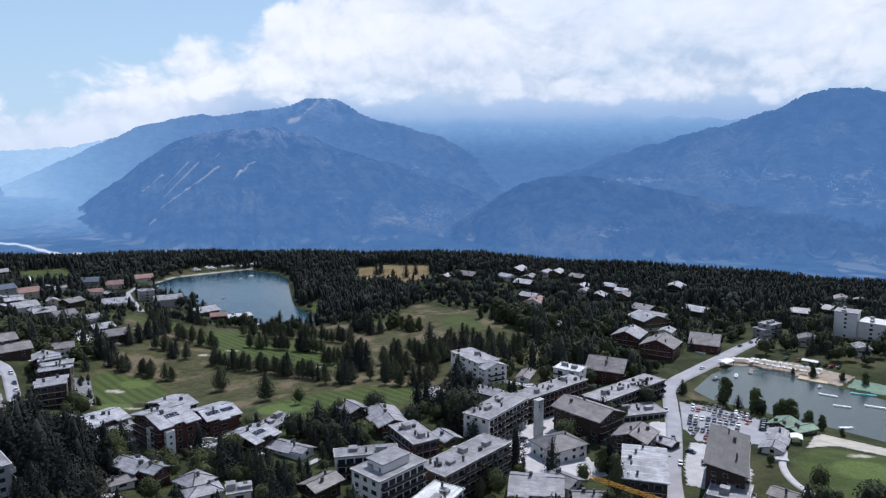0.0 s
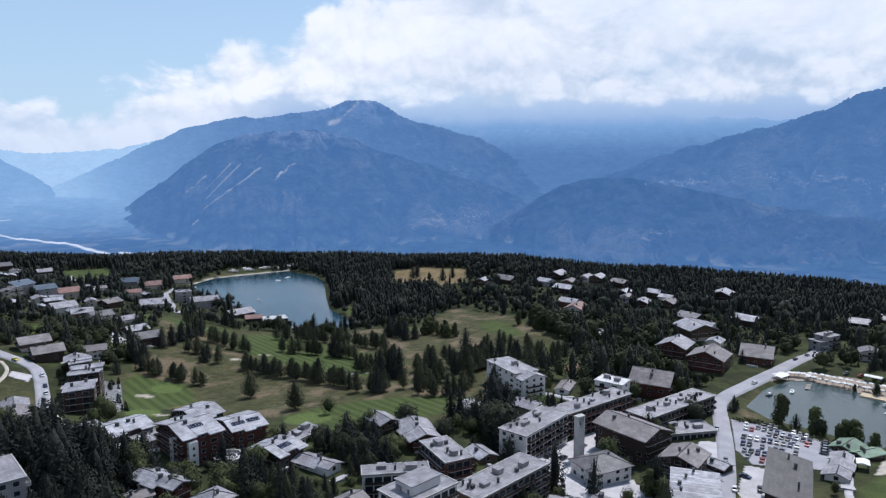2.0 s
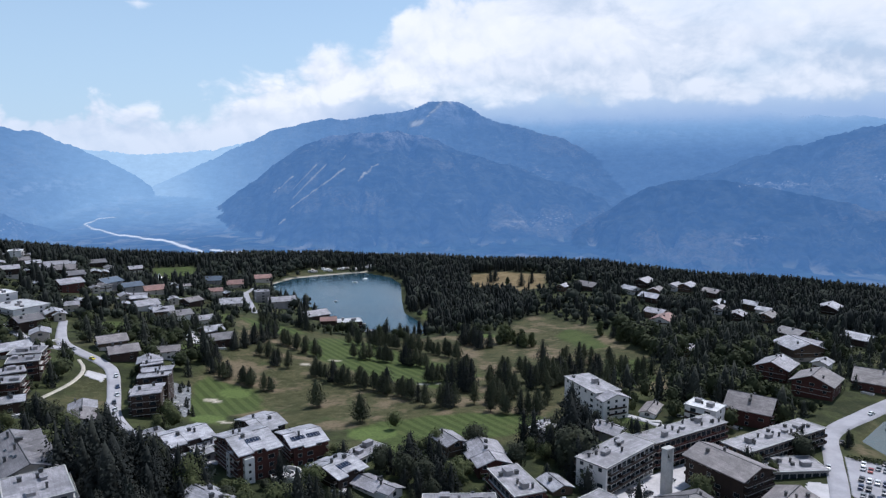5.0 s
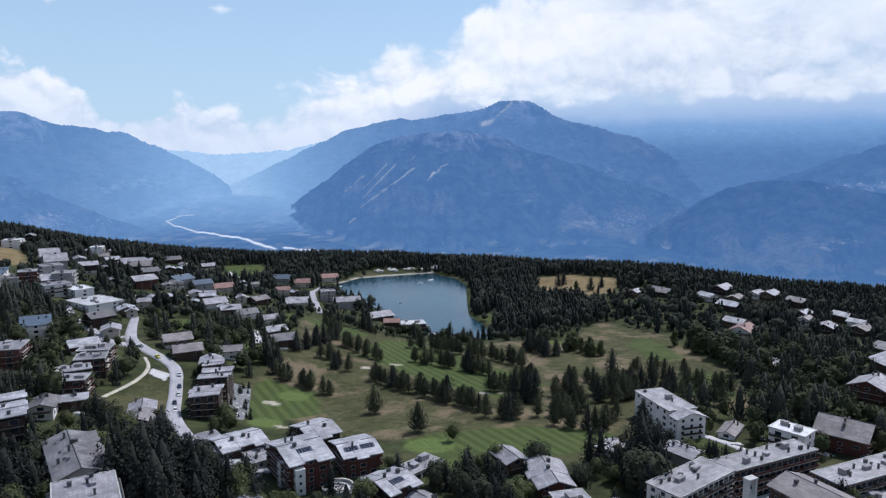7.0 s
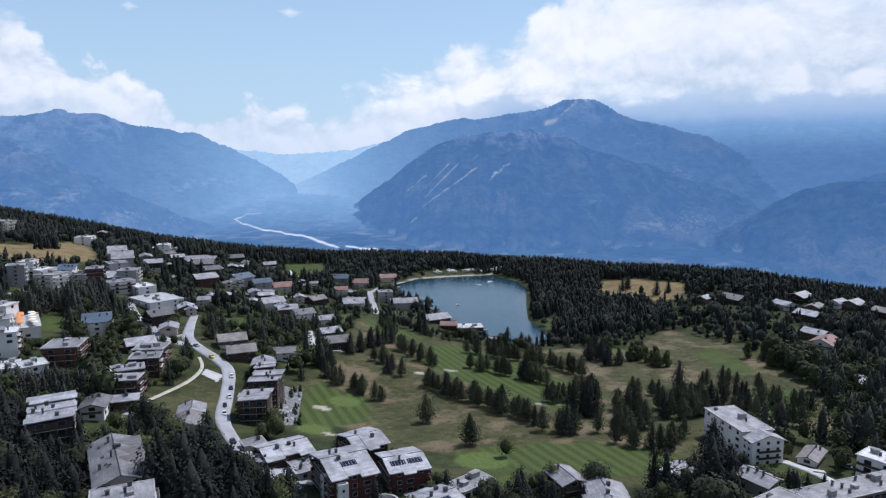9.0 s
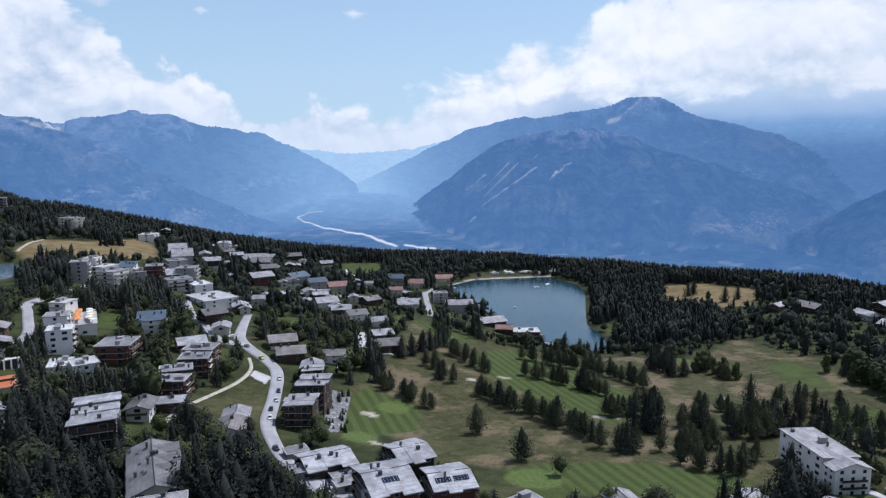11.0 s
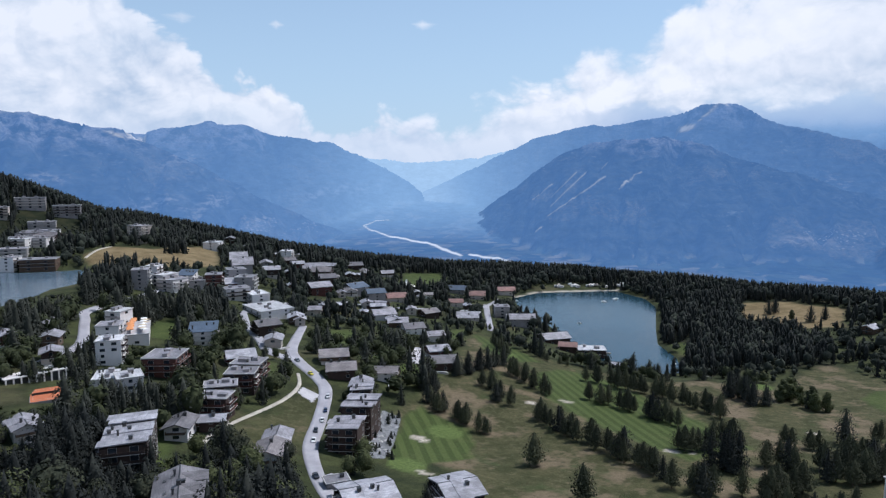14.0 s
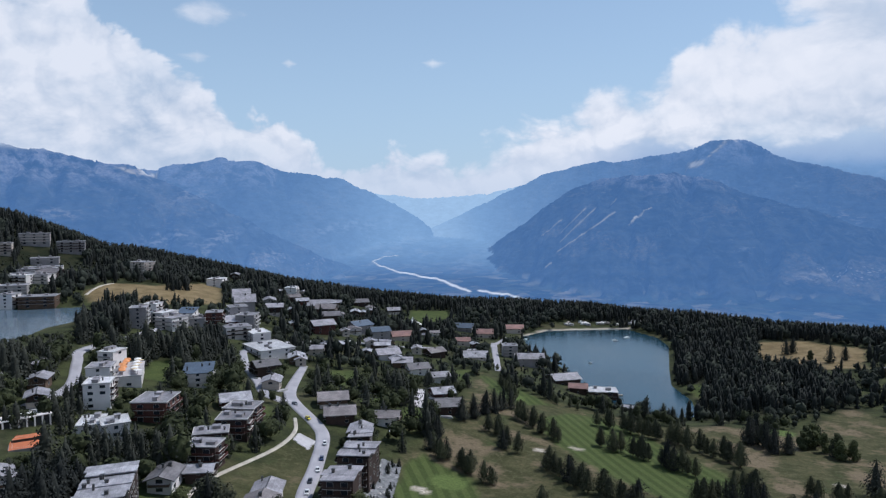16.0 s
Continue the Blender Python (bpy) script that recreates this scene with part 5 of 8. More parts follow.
block("white flat-roofed apartment block with balconies", 292.4, 448.6, 18.3, 16.6, 41.6, 4, WHITE, WHITEROOF, GREYWALL)
slab_house("stepped timber apartment block under overlapping grey roof sheets", -209.8, 227.6, 28.9, 13.7, -40.9, 5, TIMBER, SHEET)
chalet("white plastered house with a dark slate gable roof", -223.9, 257.5, 12.3, 8.4, -52.9, 2, WHITE, DARKROOF, name="house")
gabled_hotel("large grey-roofed hotel with a row of side gables", -162.8, 210.9, 32.5, 12.8, -39.0, 4, CREAM, DARKROOF)
block("grey building with a flat felt roof", -139.7, 191.1, 19.3, 15.6, -44.0, 4, GREYWALL, FELT, CONCRETE)
chalet("white plastered house with a pale slate gable roof", -194.7, 279.0, 9.2, 9.1, -53.1, 2, WHITE, SLATE, name="house")
slab_house("stepped timber apartment block under overlapping grey roof sheets", -206.6, 346.4, 12.1, 8.5, -57.7, 4)
slab_house("stepped timber apartment block under overlapping grey roof sheets", -191.1, 325.8, 18.1, 13.0, -66.0, 5)
slab_house("stepped timber apartment block under overlapping grey roof sheets", -180.5, 303.0, 15.0, 12.0, -63.0, 4)
chalet("dark timber chalet with a silvery sheet gable roof", -140.5, 265.2, 14.5, 16.0, -34.8, 2, TIMBER, SHEET, along="y", pitch=14)
chalet("dark timber chalet with a silvery sheet gable roof", -118.3, 286.1, 17.4, 12.0, -36.7, 3, TIMBER, SHEET, along="y", solar=0, pitch=13, plinth=None, group="chalets by the green")
green_chalet = chalet("tall red-brown timber chalet with a silvery sheet gable roof", -106.2, 249.3, 21.0, 13.5, -40.2, 4, REDTIMBER, SHEET, along="y", solar=1, pitch=13, plinth=None, group="chalets by the green")
for tower_x, tower_y, tower_l, tower_w in ((3.0, -7.6, 2.2, 1.7), (11.2, -4.4, 2.0, 3.4)):
    bm = bmesh.new()
    box(bm, tower_x - tower_l / 2, tower_x + tower_l / 2, tower_y - tower_w / 2, tower_y + tower_w / 2, -4.0, 9.6)
    tower = part("stair_tower", bm, WHITE, green_chalet, "white plastered stair tower")
    for level in range(4):
        part("window", window_data(0.9, 1.0, FRAMEWHITE), None, tower, at=pose(tower_x, tower_y - tower_w / 2, level * 2.5 - 0.6, 0, 0, 180))
        part("window", window_data(0.9, 1.0, FRAMEWHITE), None, tower, at=pose(tower_x + tower_l / 2, tower_y, level * 2.5 - 0.6, 0, 0, -90))
chalet("red-brown timber chalet with a silvery sheet gable roof", -93.4, 267.9, 16.7, 12.5, -47.0, 3, REDTIMBER, SHEET, along="y", solar=2, pitch=13, plinth=None, group="chalets by the green")
chalet("dark timber chalet with a silvery sheet gable roof", -73.4, 250.7, 14.0, 11.4, -30.9, 2, TIMBER, SHEET, along="y", solar=1, pitch=13, plinth=None, group="chalets by the green")
block("low glazed pool house with a pale flat roof", -70.0, 272.6, 14.9, 8.2, 62.6, 1, WHITE, SLATE, WHITE)
chalet("white plastered house with a pale slate gable roof", -57.8, 246.1, 15.8, 7.6, -28.1, 1, WHITE, SLATE, name="house")
chalet("red-brown timber chalet with a silvery sheet gable roof", -99.6, 213.1, 17.8, 7.2, -25.9, 2, REDTIMBER, SHEET)
block("red-brown apartment block with a pale flat roof", -289.4, 299.2, 17.4, 15.8, -56.5, 3, BRICKRED, FELT, REDTIMBER, balcony_sides=(0, 1, 2, 3))
block("white flat-roofed apartment block with balconies", -273.4, 269.3, 12.1, 10.2, -27.0, 3, WHITE, WHITEROOF, GREYWALL)
mono_house("house with a sloping blue-grey metal roof", -328.0, 352.5, 14.4, 14.4, 46.8, 3, WHITE, BLUEROOF)
chalet("red-brown timber chalet with a silvery sheet gable roof", -282.4, 338.8, 13.3, 13.3, 55.2, 2, REDTIMBER, SHEET, plinth=CREAM)
block("flat-roofed apartment block with dark timber balconies", -261.2, 325.6, 14.6, 12.3, 26.9, 3, TIMBER, FELT, REDTIMBER, balcony_sides=(0, 1, 2, 3))
block("flat-roofed apartment block with dark timber balconies", -252.7, 313.3, 13.5, 11.6, 35.0, 3, TIMBER, FELT, REDTIMBER, balcony_sides=(0, 1, 2, 3))
block("flat-roofed apartment block with dark timber balconies", -244.5, 294.1, 13.8, 9.6, 47.7, 3, TIMBER, FELT, REDTIMBER, balcony_sides=(0, 1, 2, 3))
block("flat-roofed apartment block with dark timber balconies", -233.8, 282.3, 12.5, 10.1, 29.2, 3, TIMBER, FELT, REDTIMBER, balcony_sides=(0, 1, 2, 3))
chalet("white plastered house with a pale slate gable roof", -339.8, 410.2, 13.1, 13.1, 67.1, 2, WHITE, SLATE, name="house")
chalet("weathered timber chalet with a brown-grey gable roof", -258.0, 384.6, 14.5, 14.5, 44.7, 2, WARM, BROWNROOF, plinth=CREAM)
chalet("dark timber chalet with a brown-grey gable roof", -239.8, 369.5, 14.1, 14.1, 42.5, 2, TIMBER, BROWNROOF)
chalet("white plastered house with a brown-grey gable roof", -224.5, 389.5, 11.1, 11.1, 31.0, 2, WHITE, BROWNROOF, name="house")
chalet("dark timber chalet with a pale slate gable roof", -215.4, 356.1, 11.0, 9.2, -58.4, 3, TIMBER, SLATE, plinth=CREAM)
chalet("white plastered house with a dark slate gable roof", -298.3, 522.8, 14.9, 14.9, 51.6, 2, WHITE, DARKROOF, name="house")
chalet("white plastered house with a pale slate gable roof", -271.0, 511.0, 12.0, 12.0, 46.8, 2, WHITE, SLATE, name="house")
chalet("red-brown timber chalet with a silvery sheet gable roof", -238.4, 463.5, 12.5, 12.5, 48.8, 2, REDTIMBER, SHEET, plinth=CREAM)
chalet("dark timber chalet with a dark slate gable roof", -217.9, 438.2, 14.6, 14.6, 41.1, 2, TIMBER, DARKROOF)
chalet("house with a broad blue-grey gable roof", -420.8, 602.9, 18.7, 18.7, 76.0, 3, GREYWALL, BLUEROOF, name="house")
chalet("house with a broad blue-grey gable roof", -398.7, 606.0, 16.3, 16.3, 52.6, 3, GREYWALL, BLUEROOF, name="house")
block("large white flat-roofed shopping centre", -384, 456, 34, 26, -19.9, 2, WHITE, WHITEROOF, GREYWALL, units=4, name="shopping_centre")
block("white flat-roofed apartment block with balconies", -413, 472, 20, 14, -24, 3, WHITE, WHITEROOF, GREYWALL)
block("white flat-roofed apartment block with balconies", -429.1, 465.3, 19.1, 14.8, 63.3, 3, WHITE, FELT, TIMBER)
block("grey building with a flat felt roof", -467.1, 498.8, 16.4, 14.9, -31.3, 4, GREYWALL, FELT, CONCRETE)
block("grey building with a flat felt roof", -444.4, 489.6, 16.2, 14.8, -57.7, 4, GREYWALL, FELT, CONCRETE)
chalet("red-brown timber chalet with a silvery sheet gable roof", -452.5, 485.3, 19.3, 19.3, 57.8, 2, REDTIMBER, SHEET, plinth=CREAM)
chalet("dark timber chalet with a dark slate gable roof", -334.3, 406.6, 14.0, 14.0, 65.9, 3, TIMBER, DARKROOF)
block("white flat-roofed apartment block with balconies", -626.5, 607.0, 18.5, 16.8, -57.6, 3, WHITE, WHITEROOF, GREYWALL)
block("grey building with a flat felt roof", -465.1, 406.7, 12.2, 11.1, -43.1, 5, GREYWALL, FELT, CONCRETE)
block("white flat-roofed apartment block with balconies", -472.4, 430.9, 17.1, 15.5, -78.9, 3, WHITE, WHITEROOF, GREYWALL, balcony_sides=(0, 1, 2, 3))
block("white flat-roofed apartment block with balconies", -458.6, 429.1, 17.3, 15.8, -77.1, 3, WHITE, FELT, GREYWALL, balcony_sides=(0, 1, 2, 3))
block("white flat-roofed apartment block with balconies", -483.0, 430.4, 12.1, 10.1, -57.7, 4, WHITE, WHITEROOF, TIMBER)
mono_house("house with a sloping blue-grey metal roof", -468.9, 450.7, 12.5, 12.5, 32.4, 3, WHITE, BLUEROOF)
block("grey building with a flat felt roof", -462.0, 454.4, 14.9, 13.5, -46.0, 2, GREYWALL, FELT, CONCRETE)
block("red-brown apartment block with a pale flat roof", -455.7, 466.1, 13.7, 12.4, -44.1, 4, BRICKRED, FELT, REDTIMBER, balcony_sides=(0, 1, 2, 3))
block("white flat-roofed apartment block with balconies", -372.5, 329.1, 12.1, 9.5, -66.8, 4, WHITE, WHITEROOF, GREYWALL, balcony_sides=(1,))
block("white flat-roofed apartment block with balconies", -342.7, 304.8, 12.3, 11.2, -44.9, 4, WHITE, FELT, GREYWALL)
block("white flat-roofed apartment block with balconies", -315.6, 287.8, 12.5, 11.3, -41.8, 4, WHITE, WHITEROOF, TIMBER)
chalet("dark timber chalet with a dark slate gable roof", -380.0, 292.0, 11.0, 7.1, -57.6, 2, TIMBER, DARKROOF)
chalet("weathered timber chalet with a pale slate gable roof", -354.2, 280.3, 11.0, 8.1, -41.7, 2, WARM, SLATE)
chalet("dark timber chalet with a pale slate gable roof", -330.4, 267.2, 11.0, 8.0, -29.5, 2, TIMBER, SLATE, plinth=CREAM)
chalet("red-brown timber chalet with a pale slate gable roof", -364.8, 264.4, 11.0, 6, -14.4, 2, REDTIMBER, SLATE)
chalet("white plastered house with a pale slate gable roof", -252.7, 215.8, 12.5, 8.4, -18.8, 2, WHITE, SLATE, name="house")
block("white flat-roofed apartment block with balconies", -699.6, 438.8, 17.7, 16, 32.4, 3, WHITE, WHITEROOF, TIMBER)
block("white flat-roofed apartment block with balconies", -695.0, 455.4, 19.7, 16, 32.3, 3, WHITE, FELT, GREYWALL)
block("flat-roofed apartment block with dark timber balconies", -605.6, 407.0, 27.5, 16, 47.5, 3, WARM, FELT, TIMBER)
block("white flat-roofed apartment block with balconies", -622.8, 392.0, 13.0, 11.8, -57.7, 4, WHITE, FELT, TIMBER)
block("grey building with a flat felt roof", -724.0, 465.9, 34.5, 16, 53.9, 3, GREYWALL, FELT, CONCRETE, bays=4, units=3)
chalet("dark timber chalet with a brown-grey gable roof", -710.1, 468.9, 36.6, 16, 12.2, 3, TIMBER, BROWNROOF)
block("grey building with a flat felt roof", -654.0, 410.3, 21.3, 16, 56.2, 3, GREYWALL, FELT, CONCRETE)
chalet("red-brown timber chalet with a pale slate gable roof", -540.8, 678.8, 26.2, 26.2, 41.8, 3, REDTIMBER, SLATE)
chalet("dark timber chalet with a brown-grey gable roof", -503.4, 648.8, 19.8, 19.8, 32.3, 3, TIMBER, BROWNROOF)
chalet("weathered timber chalet with a silvery sheet gable roof", -582.9, 752.5, 14.2, 14.2, 32.3, 2, WARM, SHEET, plinth=CREAM)
chalet("dark timber chalet with a dark slate gable roof", -458.7, 605.9, 16.3, 16.3, 44.5, 3, TIMBER, DARKROOF)
chalet("red-brown timber chalet with a pale slate gable roof", -424.3, 556.2, 18.6, 18.6, 59.9, 3, REDTIMBER, SLATE)
chalet("dark timber chalet with a pale slate gable roof", -481.3, 554.2, 14.2, 14.2, 46.8, 3, TIMBER, SLATE, plinth=CREAM)
block("white flat-roofed apartment block with balconies", -621.6, 715.7, 15.4, 14.0, -57.6, 4, WHITE, WHITEROOF, GREYWALL)
chalet("dark timber chalet with a brown-grey gable roof", -577.1, 673.7, 14.1, 14.1, 52.2, 3, TIMBER, BROWNROOF)
chalet("red-brown timber chalet with a silvery sheet gable roof", -555.5, 665.7, 13.2, 13.2, 52.3, 3, REDTIMBER, SHEET, plinth=CREAM)
chalet("dark timber chalet with a dark slate gable roof", -580.1, 798.1, 18.6, 18.6, 48.7, 2, TIMBER, DARKROOF)
chalet("weathered timber chalet with a pale slate gable roof", -534.3, 760.8, 11.0, 9.0, -57.7, 2, WARM, SLATE)
chalet("dark timber chalet with a pale slate gable roof", -528.6, 800.6, 15.5, 15.5, 50.1, 2, TIMBER, SLATE, plinth=CREAM)
chalet("house with a broad red tiled gable roof", -392.3, 630.7, 18.3, 18.3, 50.2, 2, CREAM, REDROOF, name="house")
chalet("house with a broad red tiled gable roof", -392.3, 630.8, 18.4, 18.4, 48.2, 2, CREAM, REDROOF, name="house")
chalet("house with a broad red tiled gable roof", -378.9, 772.3, 19.8, 19.8, 29.6, 2, CREAM, REDROOF, name="house")
chalet("house with a broad blue-grey gable roof", -417.3, 790.8, 20.7, 20.7, 18.7, 2, GREYWALL, BLUEROOF, name="house")
chalet("house with a broad red tiled gable roof", -364.5, 816.0, 18.8, 18.8, 31.3, 2, CREAM, REDROOF, name="house")
chalet("white plastered house with a pale slate gable roof", -340.7, 541.3, 17.2, 17.2, 51.1, 2, WHITE, SLATE, name="house")
chalet("weathered timber chalet with a pale slate gable roof", -317.6, 530.3, 14.3, 14.3, 36.1, 2, WARM, SLATE)
chalet("dark timber chalet with a brown-grey gable roof", -332.0, 596.8, 14.1, 14.1, 65.3, 2, TIMBER, BROWNROOF)
chalet("red-brown timber chalet with a silvery sheet gable roof", -317.2, 642.5, 21.7, 21.7, 32.8, 1, REDTIMBER, SHEET, plinth=CREAM)
chalet("house with a broad red tiled gable roof", -362.4, 695.3, 13.7, 13.7, 32.3, 2, CREAM, REDROOF, name="house")
chalet("weathered timber chalet with a pale slate gable roof", -365.1, 566.1, 16.0, 16.0, 18.7, 2, WARM, SLATE)
chalet("dark timber chalet with a pale slate gable roof", 285.1, 528.7, 13.9, 13.9, -34.6, 2, TIMBER, SLATE, plinth=CREAM)
chalet("red-brown timber chalet with a pale slate gable roof", 314.6, 541.2, 14.0, 14.0, -36.3, 2, REDTIMBER, SLATE)
chalet("dark timber chalet with a brown-grey gable roof", 364.0, 584.5, 11.0, 10.0, 44.5, 2, TIMBER, BROWNROOF)
chalet("weathered timber chalet with a silvery sheet gable roof", 152.4, 494.0, 20.7, 20.7, -72.8, 3, WARM, SHEET, plinth=CREAM)
chalet("dark timber chalet with a dark slate gable roof", 166.9, 551.0, 16.3, 16.3, -51.0, 2, TIMBER, DARKROOF)
chalet("white plastered house with a brown-grey gable roof", 46.0, 365.8, 14.9, 7.0, 69.4, 1, WHITE, BROWNROOF, name="house")
chalet("white plastered house with a pale slate gable roof", -4.6, 314.9, 10.3, 7.7, 65.7, 2, WHITE, SLATE, name="house")
chalet("weathered timber chalet with a pale slate gable roof", -40.2, 288.2, 10.9, 8.3, -48.0, 2, WARM, SLATE)
chalet("timber restaurant with a green gable roof by the pond", 152.1, 290.3, 11.5, 9.7, 42.5, 1, TIMBER, GREENROOF, name="restaurant")
chalet("timber restaurant with a green gable roof by the pond", 156.0, 283.1, 12.2, 6, 24.1, 1, TIMBER, GREENROOF, name="restaurant")
chalet("white plastered house with a pale slate gable roof", 137.5, 267.8, 23.0, 7.4, 56.7, 1, WHITE, SLATE, name="house")
chalet("white plastered house with a dark slate gable roof", 236.1, 429.1, 11.0, 9.6, 64.4, 2, WHITE, DARKROOF, name="house")
chalet("white plastered house with a pale slate gable roof", 255.4, 403.1, 11.0, 7.4, 70.6, 2, WHITE, SLATE, name="house")
chalet("secluded dark timber chalet with a pale slate roof among conifers", 87.9, 785.8, 21.6, 16.2, 60, 2, TIMBER, SLATE, pitch=22)
chalet("secluded white chalet with a silvery sheet roof among conifers", 70.9, 744.6, 16.2, 12.1, -50, 2, WHITE, SHEET, pitch=22)
chalet("secluded weathered timber chalet with a brown-grey roof among conifers", 95.1, 737.9, 16.2, 12.1, 65, 2, WARM, BROWNROOF, pitch=22)
chalet("secluded dark timber chalet with a silvery sheet roof among conifers", 86.8, 705.1, 18.9, 14.2, -40, 2, TIMBER, SHEET, pitch=22)
chalet("secluded white chalet with a pale slate roof among conifers", 116.5, 764.7, 16.2, 12.1, 55, 2, WHITE, SLATE, pitch=22)
chalet("secluded weathered timber chalet with a silvery sheet roof among conifers", 129.2, 763.7, 18.9, 14.2, 60, 2, WARM, SHEET, pitch=22)
chalet("secluded dark timber chalet with a brown-grey roof among conifers", 148.7, 735.3, 17.6, 13.2, -50, 2, TIMBER, BROWNROOF, pitch=22)
chalet("secluded white chalet with a red tiled roof among conifers", 84.0, 601.1, 20.2, 15.1, 65, 2, WHITE, REDROOF, pitch=22)
chalet("secluded weathered timber chalet with a pale slate roof among conifers", 81.9, 629.0, 16.2, 12.1, -40, 2, WARM, SLATE, pitch=22)
chalet("secluded dark timber chalet with a silvery sheet roof among conifers", 140.6, 677.0, 13.5, 10.1, 55, 2, TIMBER, SHEET, pitch=22)
chalet("secluded white chalet with a brown-grey roof among conifers", 137.8, 652.6, 12.2, 9.1, 60, 2, WHITE, BROWNROOF, pitch=22)
chalet("secluded weathered timber chalet with a silvery sheet roof among conifers", 170.0, 673.5, 14.9, 11.2, -50, 2, WARM, SHEET, pitch=22)
chalet("secluded dark timber chalet with a pale slate roof among conifers", 146.5, 627.8, 14.9, 11.2, 65, 2, TIMBER, SLATE, pitch=22)
chalet("secluded white chalet with a silvery sheet roof among conifers", 174.2, 648.3, 12.2, 9.1, -40, 2, WHITE, SHEET, pitch=22)
chalet("secluded weathered timber chalet with a brown-grey roof among conifers", 169.2, 623.4, 16.2, 12.1, 55, 2, WARM, BROWNROOF, pitch=22)
chalet("secluded dark timber chalet with a silvery sheet roof among conifers", 230.1, 663.2, 21.6, 16.2, 60, 2, TIMBER, SHEET, pitch=22)
chalet("secluded white chalet with a pale slate roof among conifers", 164.5, 515.2, 18.9, 14.2, -50, 2, WHITE, SLATE, pitch=22)
chalet("secluded weathered timber chalet with a silvery sheet roof among conifers", 2.6, 768.6, 13.5, 10.1, 65, 2, WARM, SHEET, pitch=22)
chalet("secluded dark timber chalet with a brown-grey roof among conifers", 29.9, 770.3, 21.6, 16.2, -40, 2, TIMBER, BROWNROOF, pitch=22)
chalet("secluded white chalet with a silvery sheet roof among conifers", 156.8, 465.0, 10.8, 8.1, 55, 2, WHITE, SHEET, pitch=22)
chalet("secluded weathered timber chalet with a pale slate roof among conifers", 84.0, 491.4, 10.8, 8.1, 60, 2, WARM, SLATE, pitch=22)
chalet("secluded dark timber chalet with a silvery sheet roof among conifers", 204.6, 534.8, 17.6, 13.2, -50, 2, TIMBER, SHEET, pitch=22)
chalet("secluded white chalet with a brown-grey roof among conifers", 356.0, 596.0, 14.9, 11.2, 65, 2, WHITE, BROWNROOF, pitch=22)
chalet("small dark timber house with a silvery sheet roof amid gardens", -685.3, 682.4, 14, 11.2, -50, 2, TIMBER, SHEET, pitch=20, name="house")
chalet("small white house with a brown-grey roof amid gardens", -648.1, 671.9, 8, 6.4, -44, 2, WHITE, BROWNROOF, pitch=20, name="house")
chalet("small weathered timber house with a silvery sheet roof amid gardens", -627.3, 704.3, 8, 6.4, 40, 2, WARM, SHEET, pitch=20, name="house")
chalet("small cream plastered house with a pale slate roof amid gardens", -628.7, 743.2, 10, 8.0, -56, 2, CREAM, SLATE, pitch=20, name="house")
chalet("small dark timber house with a silvery sheet roof amid gardens", -486.6, 580.6, 8, 6.4, -38, 2, TIMBER, SHEET, pitch=20, name="house")
chalet("small white house with a brown-grey roof amid gardens", -487.3, 651.8, 10, 8.0, -50, 2, WHITE, BROWNROOF, pitch=20, name="house")
chalet("small weathered timber house with a silvery sheet roof amid gardens", -354.2, 454.3, 13, 10.4, -44, 2, WARM, SHEET, pitch=20, name="house")
chalet("small cream plastered house with a pale slate roof amid gardens", -372.4, 491.3, 13, 10.4, 40, 2, CREAM, SLATE, pitch=20, name="house")
chalet("small dark timber house with a silvery sheet roof amid gardens", -377.5, 508.6, 9, 7.2, -56, 2, TIMBER, SHEET, pitch=20, name="house")
chalet("small white house with a brown-grey roof amid gardens", -415.0, 588.5, 14, 11.2, -38, 2, WHITE, BROWNROOF, pitch=20, name="house")
chalet("small weathered timber house with a silvery sheet roof amid gardens", -519.1, 728.5, 12, 9.6, -50, 2, WARM, SHEET, pitch=20, name="house")
chalet("small cream plastered house with a pale slate roof amid gardens", -372.9, 560.6, 11, 8.8, -44, 2, CREAM, SLATE, pitch=20, name="house")
chalet("small dark timber house with a silvery sheet roof amid gardens", -361.3, 561.5, 12, 9.6, 40, 2, TIMBER, SHEET, pitch=20, name="house")
chalet("small white house with a brown-grey roof amid gardens", -343.8, 550.1, 14, 11.2, -56, 2, WHITE, BROWNROOF, pitch=20, name="house")
chalet("small weathered timber house with a silvery sheet roof amid gardens", -321.2, 530.9, 14, 11.2, -38, 2, WARM, SHEET, pitch=20, name="house")
chalet("small cream plastered house with a pale slate roof amid gardens", -345.9, 590.1, 10, 8.0, -50, 2, CREAM, SLATE, pitch=20, name="house")
chalet("small dark timber house with a silvery sheet roof amid gardens", -416.4, 702.6, 9, 7.2, -44, 2, TIMBER, SHEET, pitch=20, name="house")
chalet("small white house with a brown-grey roof amid gardens", -401.7, 702.4, 10, 8.0, 40, 2, WHITE, BROWNROOF, pitch=20, name="house")
chalet("small weathered timber house with a silvery sheet roof amid gardens", -350.0, 526.7, 8, 6.4, -56, 2, WARM, SHEET, pitch=20, name="house")
chalet("small cream plastered house with a pale slate roof amid gardens", -409.3, 569.8, 8, 6.4, -38, 2, CREAM, SLATE, pitch=20, name="house")
chalet("small dark timber house with a silvery sheet roof amid gardens", -522.8, 718.4, 14, 11.2, -50, 2, TIMBER, SHEET, pitch=20, name="house")
chalet("small white house with a brown-grey roof amid gardens", -551.3, 782.3, 12, 9.6, -44, 2, WHITE, BROWNROOF, pitch=20, name="house")
